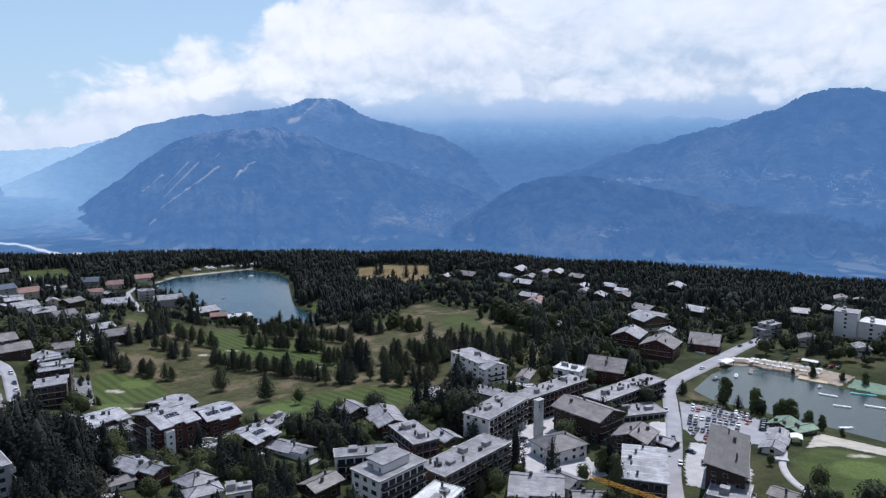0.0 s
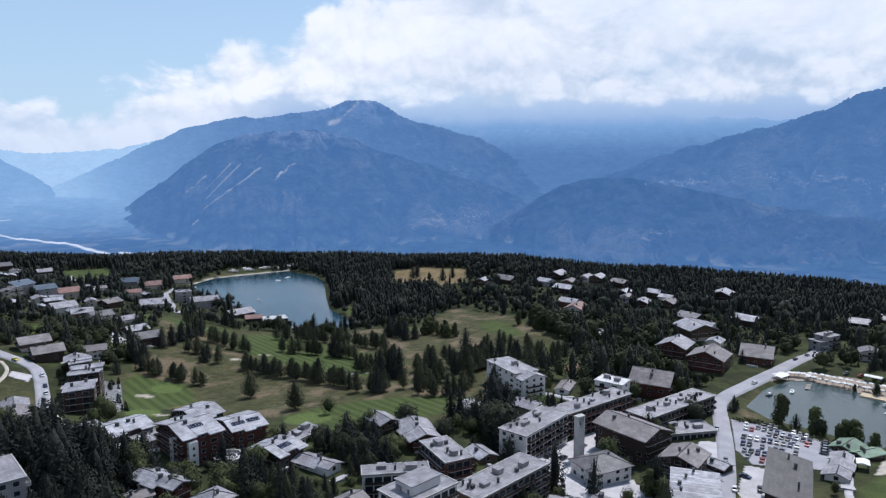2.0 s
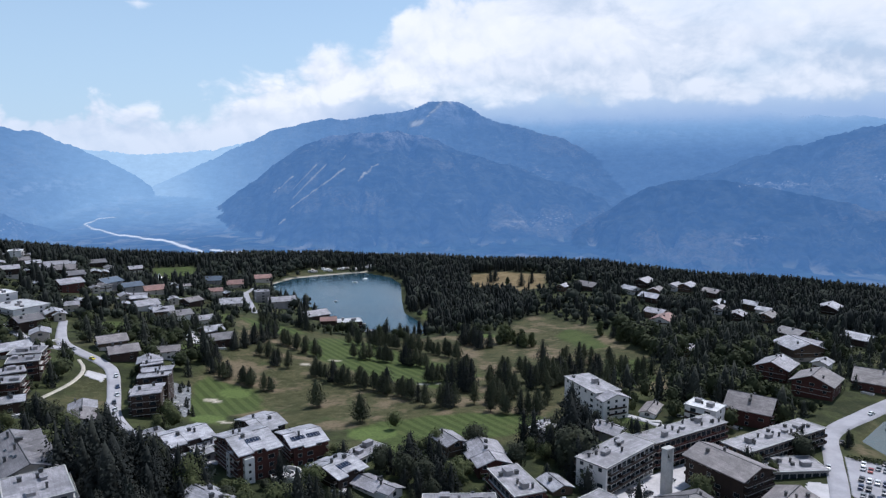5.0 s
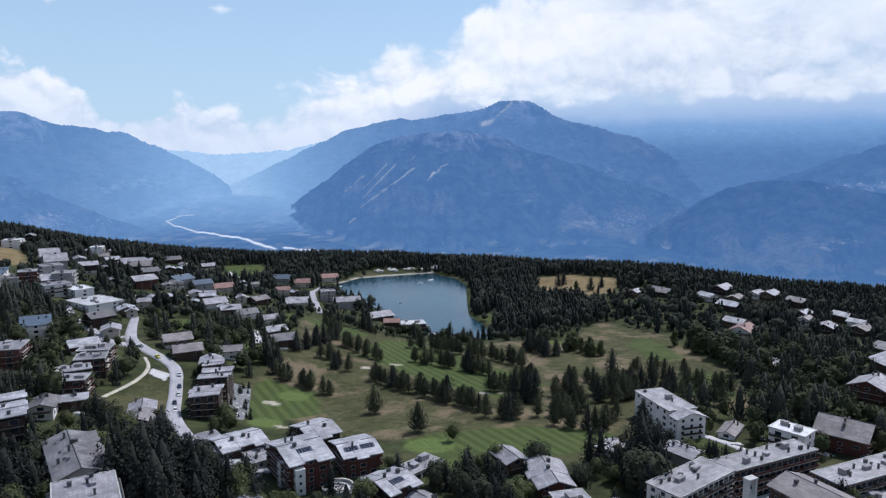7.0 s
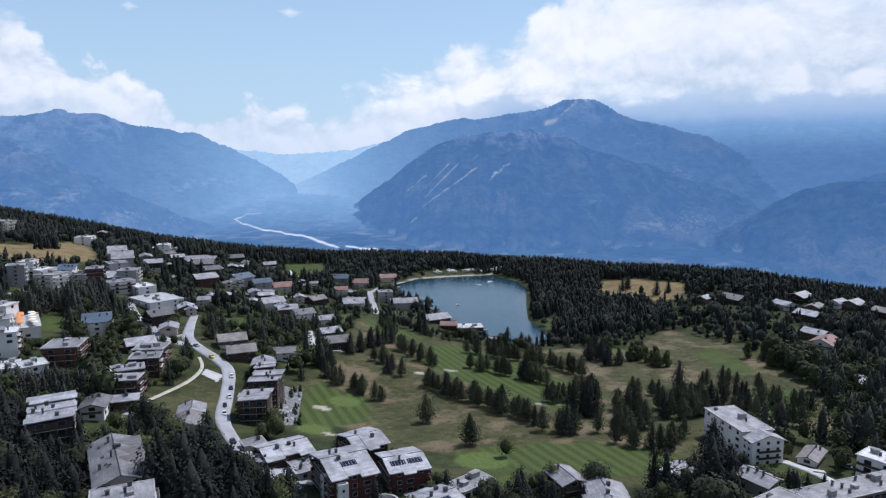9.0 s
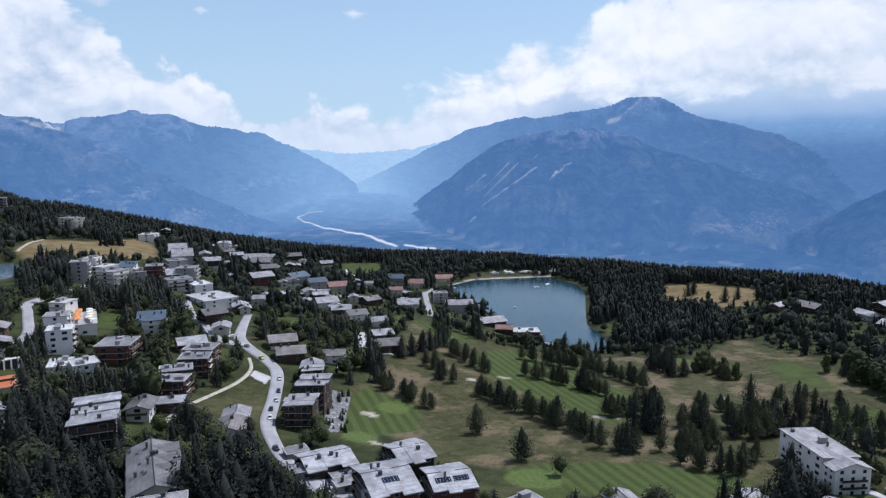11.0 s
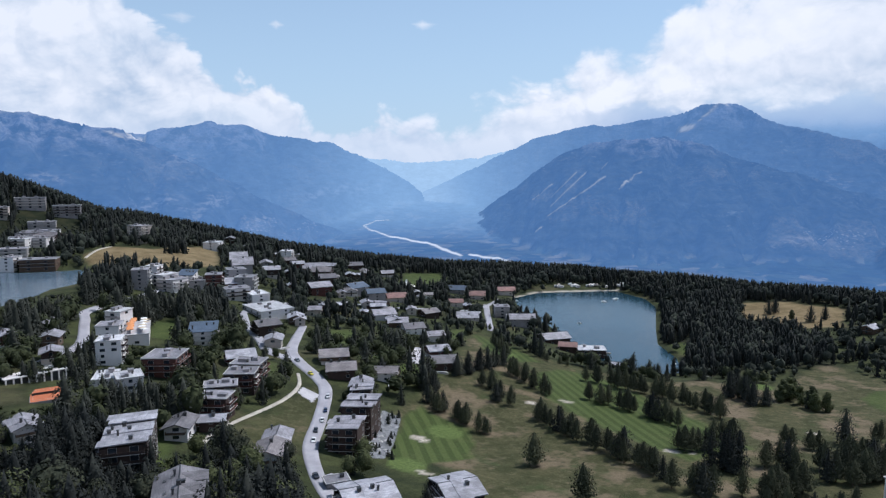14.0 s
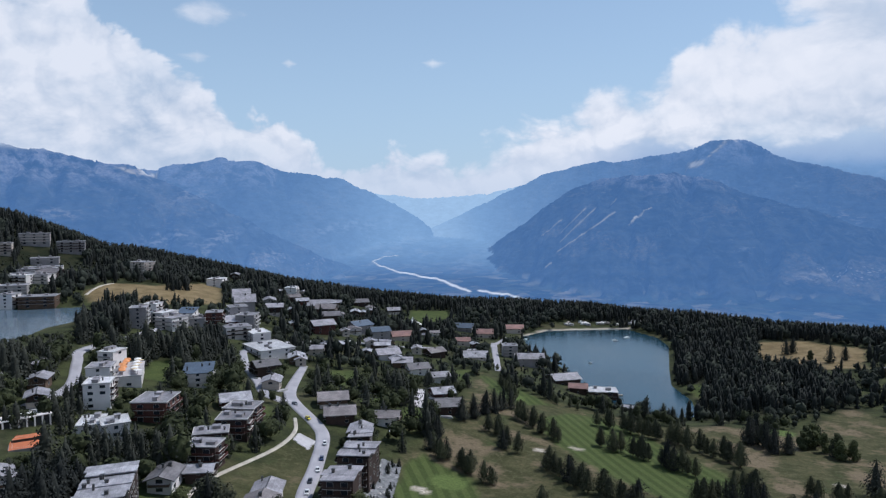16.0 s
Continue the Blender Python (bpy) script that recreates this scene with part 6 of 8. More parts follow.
chalet("small weathered timber house with a silvery sheet roof amid gardens", -374.3, 527.2, 10, 8.0, 40, 2, WARM, SHEET, pitch=20, name="house")
chalet("small cream plastered house with a pale slate roof amid gardens", -389.7, 668.1, 8, 6.4, -56, 2, CREAM, SLATE, pitch=20, name="house")
chalet("small dark timber house with a silvery sheet roof amid gardens", -346.3, 692.2, 8, 6.4, -38, 2, TIMBER, SHEET, pitch=20, name="house")
chalet("small weathered timber house with a silvery sheet roof amid gardens", -309.7, 390.2, 9, 7.2, -50, 2, WARM, SHEET, pitch=20, name="house")
chalet("small cream plastered house with a pale slate roof amid gardens", -348.1, 452.0, 9, 7.2, -44, 2, CREAM, SLATE, pitch=20, name="house")
chalet("small dark timber house with a silvery sheet roof amid gardens", -221.1, 270.2, 9, 7.2, 40, 2, TIMBER, SHEET, pitch=20, name="house")
chalet("small white house with a brown-grey roof amid gardens", -186.2, 266.9, 13, 10.4, -56, 2, WHITE, BROWNROOF, pitch=20, name="house")
chalet("small weathered timber house with a silvery sheet roof amid gardens", -439.6, 536.9, 8, 6.4, -38, 2, WARM, SHEET, pitch=20, name="house")
chalet("small cream plastered house with a pale slate roof amid gardens", -306.4, 385.9, 12, 9.6, -50, 2, CREAM, SLATE, pitch=20, name="house")
chalet("small white house with a brown-grey roof amid gardens", -103.5, 206.4, 7, 5.6, 40, 1, WHITE, BROWNROOF, pitch=20, name="house")
chalet("small weathered timber house with a silvery sheet roof amid gardens", 1.4, 268.4, 10, 8.0, -56, 1, WARM, SHEET, pitch=20, name="house")
chalet("small cream plastered house with a pale slate roof amid gardens", 24.1, 324.8, 12, 9.6, -38, 2, CREAM, SLATE, pitch=20, name="house")
chalet("small dark timber house with a silvery sheet roof amid gardens", 92.5, 268.2, 8, 6.4, -50, 1, TIMBER, SHEET, pitch=20, name="house")
chalet("small white house with a brown-grey roof amid gardens", 116.1, 216.9, 9, 7.2, -44, 1, WHITE, BROWNROOF, pitch=20, name="house")
for shed_x, shed_y, shed_l, shed_w, shed_turn in ((-157.5, 270, 6, 8, -36), (-143, 256, 6, 7, -36), (-131, 263, 7, 10, -36), (-125, 254, 5, 6, -36)):
    block("low flat-roofed garage in a paved yard", shed_x, shed_y, shed_l, shed_w, shed_turn, 1, GREYWALL, FELT, CONCRETE, units=0, name="garage", category="garage")
chalet("terraced grey house stepping down a hillside", -498, 534, 24, 17, -40, 3, GREYWALL, SLATE, along="y", pitch=24, name="house")
chalet("upper part of a terraced grey house on a hillside", -520, 549, 24, 15, -40, 3, GREYWALL, SLATE, along="y", pitch=24, name="house")
chalet("grey hillside house with a slate gable roof", -531, 594, 17, 12, -42, 2, GREYWALL, SLATE, name="house")
block("low white wing of a garden house", -285.5, 266.5, 14, 9, -41, 2, WHITE, WHITEROOF, GREYWALL)
block("low white hotel building with a broad sun terrace", -352, 327, 34, 12, -36, 2, WHITE, PAVING, WHITE, units=0, name="hotel")
chalet("large stepped house with slate roofs beside the lake", -275, 667, 25, 18, 31, 3, GREYWALL, SLATE, name="hotel")
block("tall stepped lakeside house with a pale roof", -306, 689, 14, 12, 35, 4, GREYWALL, FELT, GREYWALL)
chalet("timber boathouse with a pale slate roof beside the lake", -227, 632, 22, 18, 48, 2, TIMBER, SLATE, name="boathouse")
chalet("low lakeside wing under a red tiled roof", -206, 611, 13, 12, 20, 2, TIMBER, REDROOF, name="restaurant")
block("low white lakeside restaurant with a flat roof", -189, 618, 22, 15, 28, 2, TIMBER, WHITEROOF, TIMBER, name="restaurant")
chalet("small grey-roofed hut near the lake shore", -160, 594, 10, 6, 10, 1, WARM, SLATE, name="hut")
block("pale grid-fronted block on a dry meadow hill", -659.1, 539.1, 21, 14, 6, 6, CREAM, FELT, CREAM, balcony_sides=(0, 1, 2, 3), bays=5)
block("grey hillside block with long balconies", -808, 506, 30, 12, 57, 4, GREYWALL, FELT, CREAM)
block("low dark block with a pale roof on the hill", -778, 530, 28, 12, 57, 4, GREYWALL, FELT, TIMBER)
block("pale hillside block among conifers", -796, 470, 12, 12, 57, 4, CREAM, FELT, TIMBER)


block("long low white building above the upper lake", -735, 480, 30, 12, 57, 2, WHITE, FELT, GREYWALL)
block("low grey hillside hall with a pale flat roof", -760, 492, 26, 14, 57, 2, GREYWALL, FELT, GREYWALL)
block("pale hillside block with dark balconies above the lake", -708, 447, 26, 12, 57, 3, CREAM, FELT, TIMBER)


# ---- trees ----
SPRUCE = leaf_material("spruce_needles", (0.0225, 0.0255, 0.0240), (0.050, 0.0540, 0.0430))
PINE = leaf_material("pine_needles", (0.037, 0.042, 0.028), (0.084, 0.088, 0.050))
LEAVES = leaf_material("broad_leaves", (0.034, 0.041, 0.021), (0.094, 0.107, 0.047))
# LEAVES darkened for far trees; the distant wood's shade is put into the colour
SHADELEAF = leaf_material("shaded_far_leaves", (0.022, 0.027, 0.023), (0.052, 0.060, 0.043))
BARK = plain("bark", (0.085, 0.060, 0.042), 0.95, spread=0.3, scale=2.0, fine=9.0, bump=0.6)


def raw_mesh(name, verts, faces, material):
    mesh = bpy.data.meshes.new(name)
    mesh.from_pydata(verts, [], faces)
    mesh.update()
    mesh.materials.append(material)
    return mesh


def trunk_data(h, r, lean, rng):
    """A tapered trunk in four lengths with a slight bend, and stubs of limbs."""
    verts, faces = [], []

    def tube(points, radii, sides=6):
        first = len(verts)
        for p, rad in zip(points, radii):
            for k in range(sides):
                a = 2 * math.pi * k / sides
                verts.append((p[0] + rad * math.cos(a), p[1] + rad * math.sin(a), p[2]))
        for i in range(len(points) - 1):
            for k in range(sides):
                a, b = first + i * sides + k, first + i * sides + (k + 1) % sides
                faces.append((a, b, b + sides, a + sides))
    tube([(lean * t * t, 0.3 * lean * t, h * t - 0.6) for t in (0, 0.25, 0.5, 0.75, 1.0)], [r, r * 0.8, r * 0.6, r * 0.38, 0.03])
    for _ in range(5):
        z, a = h * rng.uniform(0.35, 0.8), rng.uniform(0, 6.28)
        d = h * 0.14
        tube([(lean * 0.3, 0, z), (lean * 0.3 + d * math.cos(a), d * math.sin(a), z + d * 0.5)], [r * 0.3, 0.02], 4)
    return verts, faces


def conifer(rng, sprays, size, wide, blunt, low=0.08, heart=0.58, rise=0.75):
    """A conifer of unit height: an uneven dark heart, and needle sprays in ragged tiers over it. Blunt: 0 a sharp cone, 1 an egg; rise: how far the sprays face up."""
    verts, faces = [], []
    lobes = [(rng.uniform(0, 6.28), rng.choice((2, 3, 5)), rng.uniform(0.08, 0.2)) for _ in range(3)]

    def reach(t, a):
        cone = min(1.0, 0.55 + 3.0 * t) * (1 - t) ** 0.85
        egg = min(1.0, 0.45 + 2.2 * t) * (1 - t ** 2.2) ** 0.75
        return wide * ((1 - blunt) * cone + blunt * egg) * (1 + sum(k * math.sin(f * a + ph + 11 * t) for ph, f, k in lobes))
    sides, rings = 5, 3
    for i in range(rings):
        t = (0.0, 0.3, 0.7)[i]
        for k in range(sides):
            a = 2 * math.pi * (k + 0.5 * (i % 2)) / sides
            r = heart * reach(t, a) * rng.uniform(0.85, 1.1)
            verts.append((r * math.cos(a), r * math.sin(a), low + (1 - low) * t))
    verts.append((0, 0, 0.97))
    for i in range(rings - 1):
        for k in range(sides):
            a, b = i * sides + k, i * sides + (k + 1) % sides
            faces += [(a, b, b + sides), (a, b + sides, a + sides)]
    faces += [((rings - 1) * sides + k, (rings - 1) * sides + (k + 1) % sides, rings * sides) for k in range(sides)]
    for i in range(sprays):
        t = (1 - math.sqrt(1 - (i + rng.random()) / sprays * 0.99)) * (1 - 0.35 * blunt) + 0.35 * blunt * (i + 0.5) / sprays
        a = i * 2.399 + rng.uniform(-0.5, 0.5)
        r = reach(t, a) * rng.uniform(0.55 if sprays > 200 else 0.68, 1.08) + 0.012
        p = Vector((r * math.cos(a), r * math.sin(a), low + (1 - low) * t - 0.10 * r))
        n = Vector((math.cos(a) + rng.uniform(-0.5, 0.5), math.sin(a) + rng.uniform(-0.5, 0.5), rise + rng.uniform(-0.4, 0.5))).normalized()
        u = n.orthogonal().normalized()
        u.rotate(Matrix.Rotation(rng.uniform(0, 6.28), 3, n))
        w = n.cross(u)
        s = size * rng.uniform(0.6, 1.3) * (1.05 - 0.5 * t)
        m = len(verts)
        verts += [tuple(p + u * s * 1.35), tuple(p - u * s * 0.7 + w * s * 0.95), tuple(p - u * s * 0.7 - w * s * 0.95)]
        faces.append((m, m + 1, m + 2))
    return np.array(verts), np.array(faces)


def leafy_crown(h, width, rng, lobes, per, low=0.3, leaf=0.62, taper=0.0):
    """Lobes of small tilted leaf sprays scattered on uneven rounds, with gaps between."""
    verts, faces = [], []
    for i in range(lobes):
        a, t = rng.uniform(0, 6.28), (i + 0.5) / lobes
        env = math.sin(math.pi * (0.18 + 0.78 * t)) ** 0.8 * (1 - taper) + taper * (1.08 - t)
        d = width * env * rng.uniform(0.15, 0.62)
        cx, cy, cz = d * math.cos(a), d * math.sin(a), h * (low + (0.97 - low) * t)
        rad = width * rng.uniform(0.36, 0.56) * (0.55 + 0.45 * env)
        for _ in range(per):
            v = Vector((rng.gauss(0, 1), rng.gauss(0, 1), rng.gauss(0, 0.85))).normalized()
            p = Vector((cx, cy, cz)) + v * rad * rng.uniform(0.75, 1.08)
            p.z = min(p.z, h * 1.02)
            n = (v + Vector((rng.uniform(-0.5, 0.5), rng.uniform(-0.5, 0.5), rng.uniform(-0.1, 0.7)))).normalized()
            u = n.orthogonal().normalized()
            u.rotate(Matrix.Rotation(rng.uniform(0, 6.28), 3, n))
            w = n.cross(u)
            s = leaf * rng.uniform(0.65, 1.35)
            m = len(verts)
            verts += [tuple(p + u * s * 1.3), tuple(p - u * s * 0.7 + w * s), tuple(p - u * s * 0.7 - w * s)]
            faces.append((m, m + 1, m + 2))
    return verts, faces


def scaled_up(points, faces, by):
    return points * by, faces


def make_kinds():
    kinds = {"spruce": [], "pine": [], "broadleaf": []}
    for i in range(6):
        rng = random.Random(50 + i)
        h = 10.0
        trunk = raw_mesh("trunk", *trunk_data(h, 0.2, rng.uniform(-0.1, 0.1), rng), BARK)
        kinds["spruce"].append((trunk, raw_mesh("crown", *[q.tolist() for q in scaled_up(*conifer(rng, 740, 0.0255, rng.uniform(0.22, 0.33), rng.uniform(0.2, 0.85), 0.06, 0.38, 0.6), h)], SPRUCE)))
        rng = random.Random(80 + i)
        trunk = raw_mesh("trunk", *trunk_data(h * 0.9, 0.2, rng.uniform(-0.4, 0.4), rng), BARK)
        kinds["pine"].append((trunk, raw_mesh("crown", *[q.tolist() for q in scaled_up(*conifer(rng, 700, 0.026, rng.uniform(0.28, 0.36), rng.uniform(0.6, 1.0), 0.16, 0.5, 0.4), h)], PINE)))
        rng = random.Random(110 + i)
        trunk = raw_mesh("trunk", *trunk_data(h * 0.8, 0.24, rng.uniform(-0.5, 0.5), rng), BARK)
        kinds["broadleaf"].append((trunk, raw_mesh("crown", *leafy_crown(h, rng.uniform(3.2, 4.4), rng, 20, 90, 0.12, 0.34, 0.2), LEAVES)))
    return kinds


KINDS = make_kinds()
TREE_LABEL = {"spruce": ("spruce_tree", "tall dark green spruce with drooping branches"), "pine": ("pine_tree", "olive-green pine with a broad ragged conical crown"), "broadleaf": ("broadleaf_tree", "leafy green tree with an uneven round crown")}
FAR_TREES = {"spruce": [], "pine": [], "broadleaf": []}
NEAR_TREES = {"spruce": [], "pine": [], "broadleaf": []}
BUILT = {"spruce": 0, "pine": 0, "broadleaf": 0}


def plant(kind, x, y, h, group="", rng=random):
    """One tree as a thing of its own."""
    name, label = TREE_LABEL[kind]
    trunk, crown = rng.choice(KINDS[kind])
    s = h / 10.0
    wide = s * rng.uniform(0.85, 1.15)
    tree = thing(name, label, "tree", Matrix.LocRotScale((x, y, ground_z(x, y) - 0.1), Euler((0, 0, rng.uniform(0, 6.28))), (wide, wide, s)), group)
    part("trunk", trunk, None, tree)
    part("crown", crown, None, tree)


# places without trees
CLEAR = [(line, reach) for line, reach in (
    ([(-120, 243), (-133, 251), (-153, 261), (-172, 275), (-190, 292), (-211, 321), (-229, 345), (-241, 354), (-267, 367), (-290, 384), (-322, 422), (-345, 452)], 9),
    ([(-272, 368), (-296, 372), (-324, 391), (-356, 411), (-392, 439)], 7),
    ([(-210, 254), (-219, 270), (-227, 295), (-234, 323), (-242, 340), (-254, 352)], 4),
    ([(72, 190), (85, 238), (94, 263), (104, 294), (112, 322), (122, 352), (145, 378), (170, 402), (193, 424), (226, 460)], 11),
    ([(-10, 215), (12, 244), (26, 266), (40, 284), (54, 301), (74, 321), (95, 338), (120, 350)], 12),
    ([(-392, 439), (-405, 470), (-400, 520), (-370, 590), (-345, 660), (-345, 720), (-355, 780)], 5),
    ([(-330, 262), (-347, 290), (-394, 321), (-416, 338), (-450, 400), (-470, 450)], 7),
    ([(-350, 739), (-308, 665), (-272, 603)], 6),
    ([(-264, 477), (-232, 433)], 6),
    ([(60, 330), (47, 350), (31, 361), (22, 364), (10, 352)], 5))]
OPEN_AREAS = [GOLF, [(-178, 318), (-165, 298), (-110, 298), (-96, 322), (-140, 345), (-170, 335)], [(-204, 362), (-196, 368), (-174, 322), (-166, 300), (-184, 312), (-200, 335)], [(-172, 318), (-166, 300), (-150, 284), (-128, 296), (-104, 290), (-84, 278), (-70, 262), (-54, 276), (-58, 300), (-78, 314), (-110, 304)], [(-170, 268), (-167, 281), (-150, 276), (-132, 276), (-126, 256), (-134, 250)], [(117, 324), (126, 323), (147, 303), (151, 293), (133, 268), (107, 273), (106, 288)], [(26, 262), (40, 278), (56, 262), (62, 240), (48, 232), (30, 240)], [(-300, 255), (-270, 255), (-270, 225), (-310, 225)], [(150, 377), (184, 386), (230, 366), (208, 392), (186, 404), (152, 388)], [(180, 400), (215, 400), (255, 350), (250, 300), (200, 360)], [(130, 300), (150, 300), (215, 290), (220, 200), (130, 205)], [(-250, 940), (-340, 900), (-350, 850), (-300, 890)]] + HAY + LAWNS + [FIELDS[1], [(-240, 645), (-180, 632), (-165, 606), (-188, 575), (-235, 600)]]
SITES = [(ob.location.x, ob.location.y, max(ob.children[0].dimensions.x, ob.children[0].dimensions.y) / 2, max(1.0, ob.children[0].dimensions.z - 4.0)) for ob in scene.objects if ob.type == "EMPTY" and ob.parent is None]
SITES += [(px, py, 4.0, 1.0) for px, py in smooth_line([(-153, 261), (-172, 275), (-190, 292), (-211, 321)], 6.0)]
SITES = [(x, y, r, tall, math.cos(math.atan2(y - 60, x)), math.sin(math.atan2(y - 60, x))) for x, y, r, tall in SITES]
DEEP_WOOD = [[(-313, 261), (-308, 269), (-273, 255), (-235, 232), (-194, 208), (-208, 185), (-231, 195), (-233, 212), (-249, 230), (-281, 244)], [(-277, 258), (-255, 275), (-247, 307), (-233, 294), (-229, 269), (-243, 259), (-249, 243)], [(-211, 218), (-196, 225), (-165, 207), (-180, 185)],
             [(-421, 321), (-403, 327), (-383, 313), (-345, 280), (-356, 259), (-424, 291)], [(-469, 366), (-492, 415), (-445, 388), (-420, 355), (-414, 334)], [(-422, 377), (-417, 400), (-451, 472), (-372, 410), (-364, 368), (-371, 346)], [(-150, 232), (-129, 241), (-105, 205), (-112, 180), (-150, 180)],
             [(-63, 279), (-42, 265), (-19, 236), (-46, 237)], [(8, 371), (18, 320), (10, 263), (2, 308)]]
DENSE = [
    ([(-208, 271), (-196, 291), (-175, 274), (-136, 222), (-150, 214), (-200, 255)], 0.85),
    ([(-190, 262), (-187, 299), (-146, 266), (-120, 236), (-97, 201), (-105, 165), (-150, 140), (-190, 165)], 0.92),
    ([(-88, 263), (-72, 272), (-40, 250), (-39, 229), (-50, 232), (-59, 208), (-74, 219)], 0.8),
    ([(-65, 307), (-47, 298), (-36, 288), (-22, 265), (-41, 256), (-53, 260)], 0.9),
    ([(-3, 385), (8, 366), (12, 335), (10, 300), (0, 290), (-11, 300), (-7, 330)], 0.9),
    ([(-140, 249), (-121, 248), (-115, 235), (-134, 224)], 0.9),
    ([(-437, 316), (-531, 406), (-458, 396), (-428, 394), (-394, 414), (-400, 340)], 0.9),
    ([(53, 535), (110, 603), (156, 582), (125, 479), (102, 431), (109, 404), (90, 392), (58, 380), (66, 452)], 0.9),
    ([(203, 591), (257, 588), (300, 540), (360, 520), (400, 420), (300, 380), (256, 410), (235, 440), (245, 470), (207, 500), (168, 484)], 0.8),
    ([(-369, 265), (-383, 286), (-324, 258), (-324, 244)], 0.8),
    ([(-343, 279), (-346, 294), (-302, 277), (-274, 265), (-240, 240), (-250, 215), (-200, 180), (-240, 170), (-290, 215)], 0.9),
    ([(-282, 286), (-289, 312), (-255, 292), (-253, 271)], 0.7),
    ([(-351, 450), (-378, 487), (-339, 473), (-280, 394), (-288, 388)], 0.66),
    ([(-290, 590), (-240, 596), (-190, 592), (-130, 583), (-115, 560), (-170, 568), (-230, 565)], 0.45),
    ([(-660, 560), (-560, 600), (-500, 560), (-480, 500), (-560, 545), (-640, 530)], 0.7),
    ([(-780, 420), (-690, 520), (-650, 480), (-660, 420)], 0.8),
]


def dense_at(x, y):
    best = np.where(np.asarray(x) < -90, 0.54, 0.38)
    for poly, d in DENSE:
        best = np.where(outline_distance(x, y, poly) < 0, np.maximum(best, d), best)
    for poly in DEEP_WOOD:
        best = np.where(outline_distance(x, y, poly) < 0, 2.0, best)
    for poly in WOODS:
        best = np.where(outline_distance(x, y, poly) < 0, 1.0, best)
    return np.where(rim_distance(x, y) > -40, np.maximum(best, 1.0), best)


def scatter():
    rng = np.random.default_rng(7)
    gap = 6.1
    gx, gy = np.meshgrid(np.arange(-1080, 620, gap), np.arange(110, 1080, gap), indexing="ij")
    x = (gx + rng.uniform(-0.48, 0.48, gx.shape) * gap).ravel()
    y = (gy + rng.uniform(-0.48, 0.48, gx.shape) * gap).ravel()
    r = np.hypot(x, y - 60)
    keep = (rim_distance(x, y) < 70) & (r > 95) & (r < 1090)
    x, y = x[keep], y[keep]
    want = dense_at(x, y)
    patch = 0.5 + 0.5 * np.sin(x / 17.0 + 2 * np.sin(y / 29.0)) * np.sin(y / 19.0 + np.sin(x / 23.0))
    keep = rng.random(len(x)) < np.where(want > 0.65, want, want * (0.45 + 1.2 * patch))
    x, y, want = x[keep], y[keep], want[keep]
    ok = np.ones(len(x), bool)
    for line, reach in CLEAR:
        ok &= line_distance(x, y, line) > reach
    for poly in OPEN_AREAS:
        ok &= outline_distance(x, y, poly) > 1.5
    for level, poly in LAKES.values():
        ok &= outline_distance(x, y, poly) > 2
    near_house, cap = np.full(len(x), 99.0), np.full(len(x), 99.0)
    for sx, sy, sr, tall, c, s in SITES:
        dx, dy = x - sx, y - sy
        d = np.hypot(dx, dy) - sr
        # keep trees off and low towards the camera, so houses and road stay visible
        front = -(dx * c + dy * s)
        ok &= d > np.where((front > 0) & (np.abs(dx * s - dy * c) < sr * 0.7), 3.5, 1.0)
        near_house = np.minimum(near_house, d)
        room = np.where((front > 0) & (front < 95) & (np.abs(dx * s - dy * c) < sr), 0.42 * tall + 92.0 / np.hypot(x, y - 60) * np.maximum(front - sr, 0), 99.0)
        cap = np.minimum(cap, np.where(want > 1.5, np.maximum(room, 13.0), room))
    # trees on the lakes' banks and before the court stay below the camera's sightlines
    bank = outline_distance(x, y, [(-395, 262), (-420, 330), (-500, 430), (-590, 450), (-600, 425), (-520, 250)]) < 0
    way_off, bearing = np.hypot(x + 8, y - 98), np.degrees(np.arctan2(x + 8, y - 98))
    bank = bank & (bearing < -60.2)
    shore = outline_distance(x, y, [(-262, 622), (-240, 600), (-190, 588), (-110, 585), (-100, 560), (-190, 540), (-270, 575)]) < 0
    cap = np.where(bank, np.minimum(cap, 2.5 + 3.5 * patch[keep]), np.where(shore, np.minimum(cap, 3.0 + 3.0 * patch[keep]), cap))
    court_front = (bearing > -66) & (bearing < -62.5) & (way_off < 305)
    cap = np.where(court_front, np.minimum(cap, np.maximum(2.0, 150.3 - 0.305 * way_off - height(x, y))), cap)
    slope_front = (bearing > -68) & (bearing < -60.2) & (way_off > 250) & (way_off < 560)
    cap = np.where(slope_front, np.minimum(cap, np.maximum(1.4, 149 - 0.158 * way_off - height(x, y))), cap)
    ok &= ~bank | (rng.random(len(x)) < 0.6)
    x, y, want, near_house, cap = x[ok], y[ok], want[ok], near_house[ok], cap[ok]
    r = np.hypot(x, y - 60)
    pick = rng.random(len(x))
    h = (0.58 + 0.66 * rng.random(len(x)) ** 0.8) * (0.95 + 0.2 * np.sin(x / 37.0 + np.sin(y / 21.0)))
    for i in np.argsort(r):
        wild = 0.95 < want[i] < 1.5
        kind = "spruce" if pick[i] < (0.86 if wild else (0.93 if want[i] > 1.5 else (0.48 if want[i] > 0.65 else 0.36))) else ("broadleaf" if pick[i] < 0.86 else "pine")
        tall = {"spruce": 17.5 if wild else 16.5, "pine": 13.0, "broadleaf": 10.0}[kind] * h[i] * (1.2 if want[i] > 1.5 else 1.0)
        if wild:
            tall = 13.5 + 0.35 * (tall - 13.5)
        if x[i] > 60 and r[i] > 600:
            tall *= 0.85
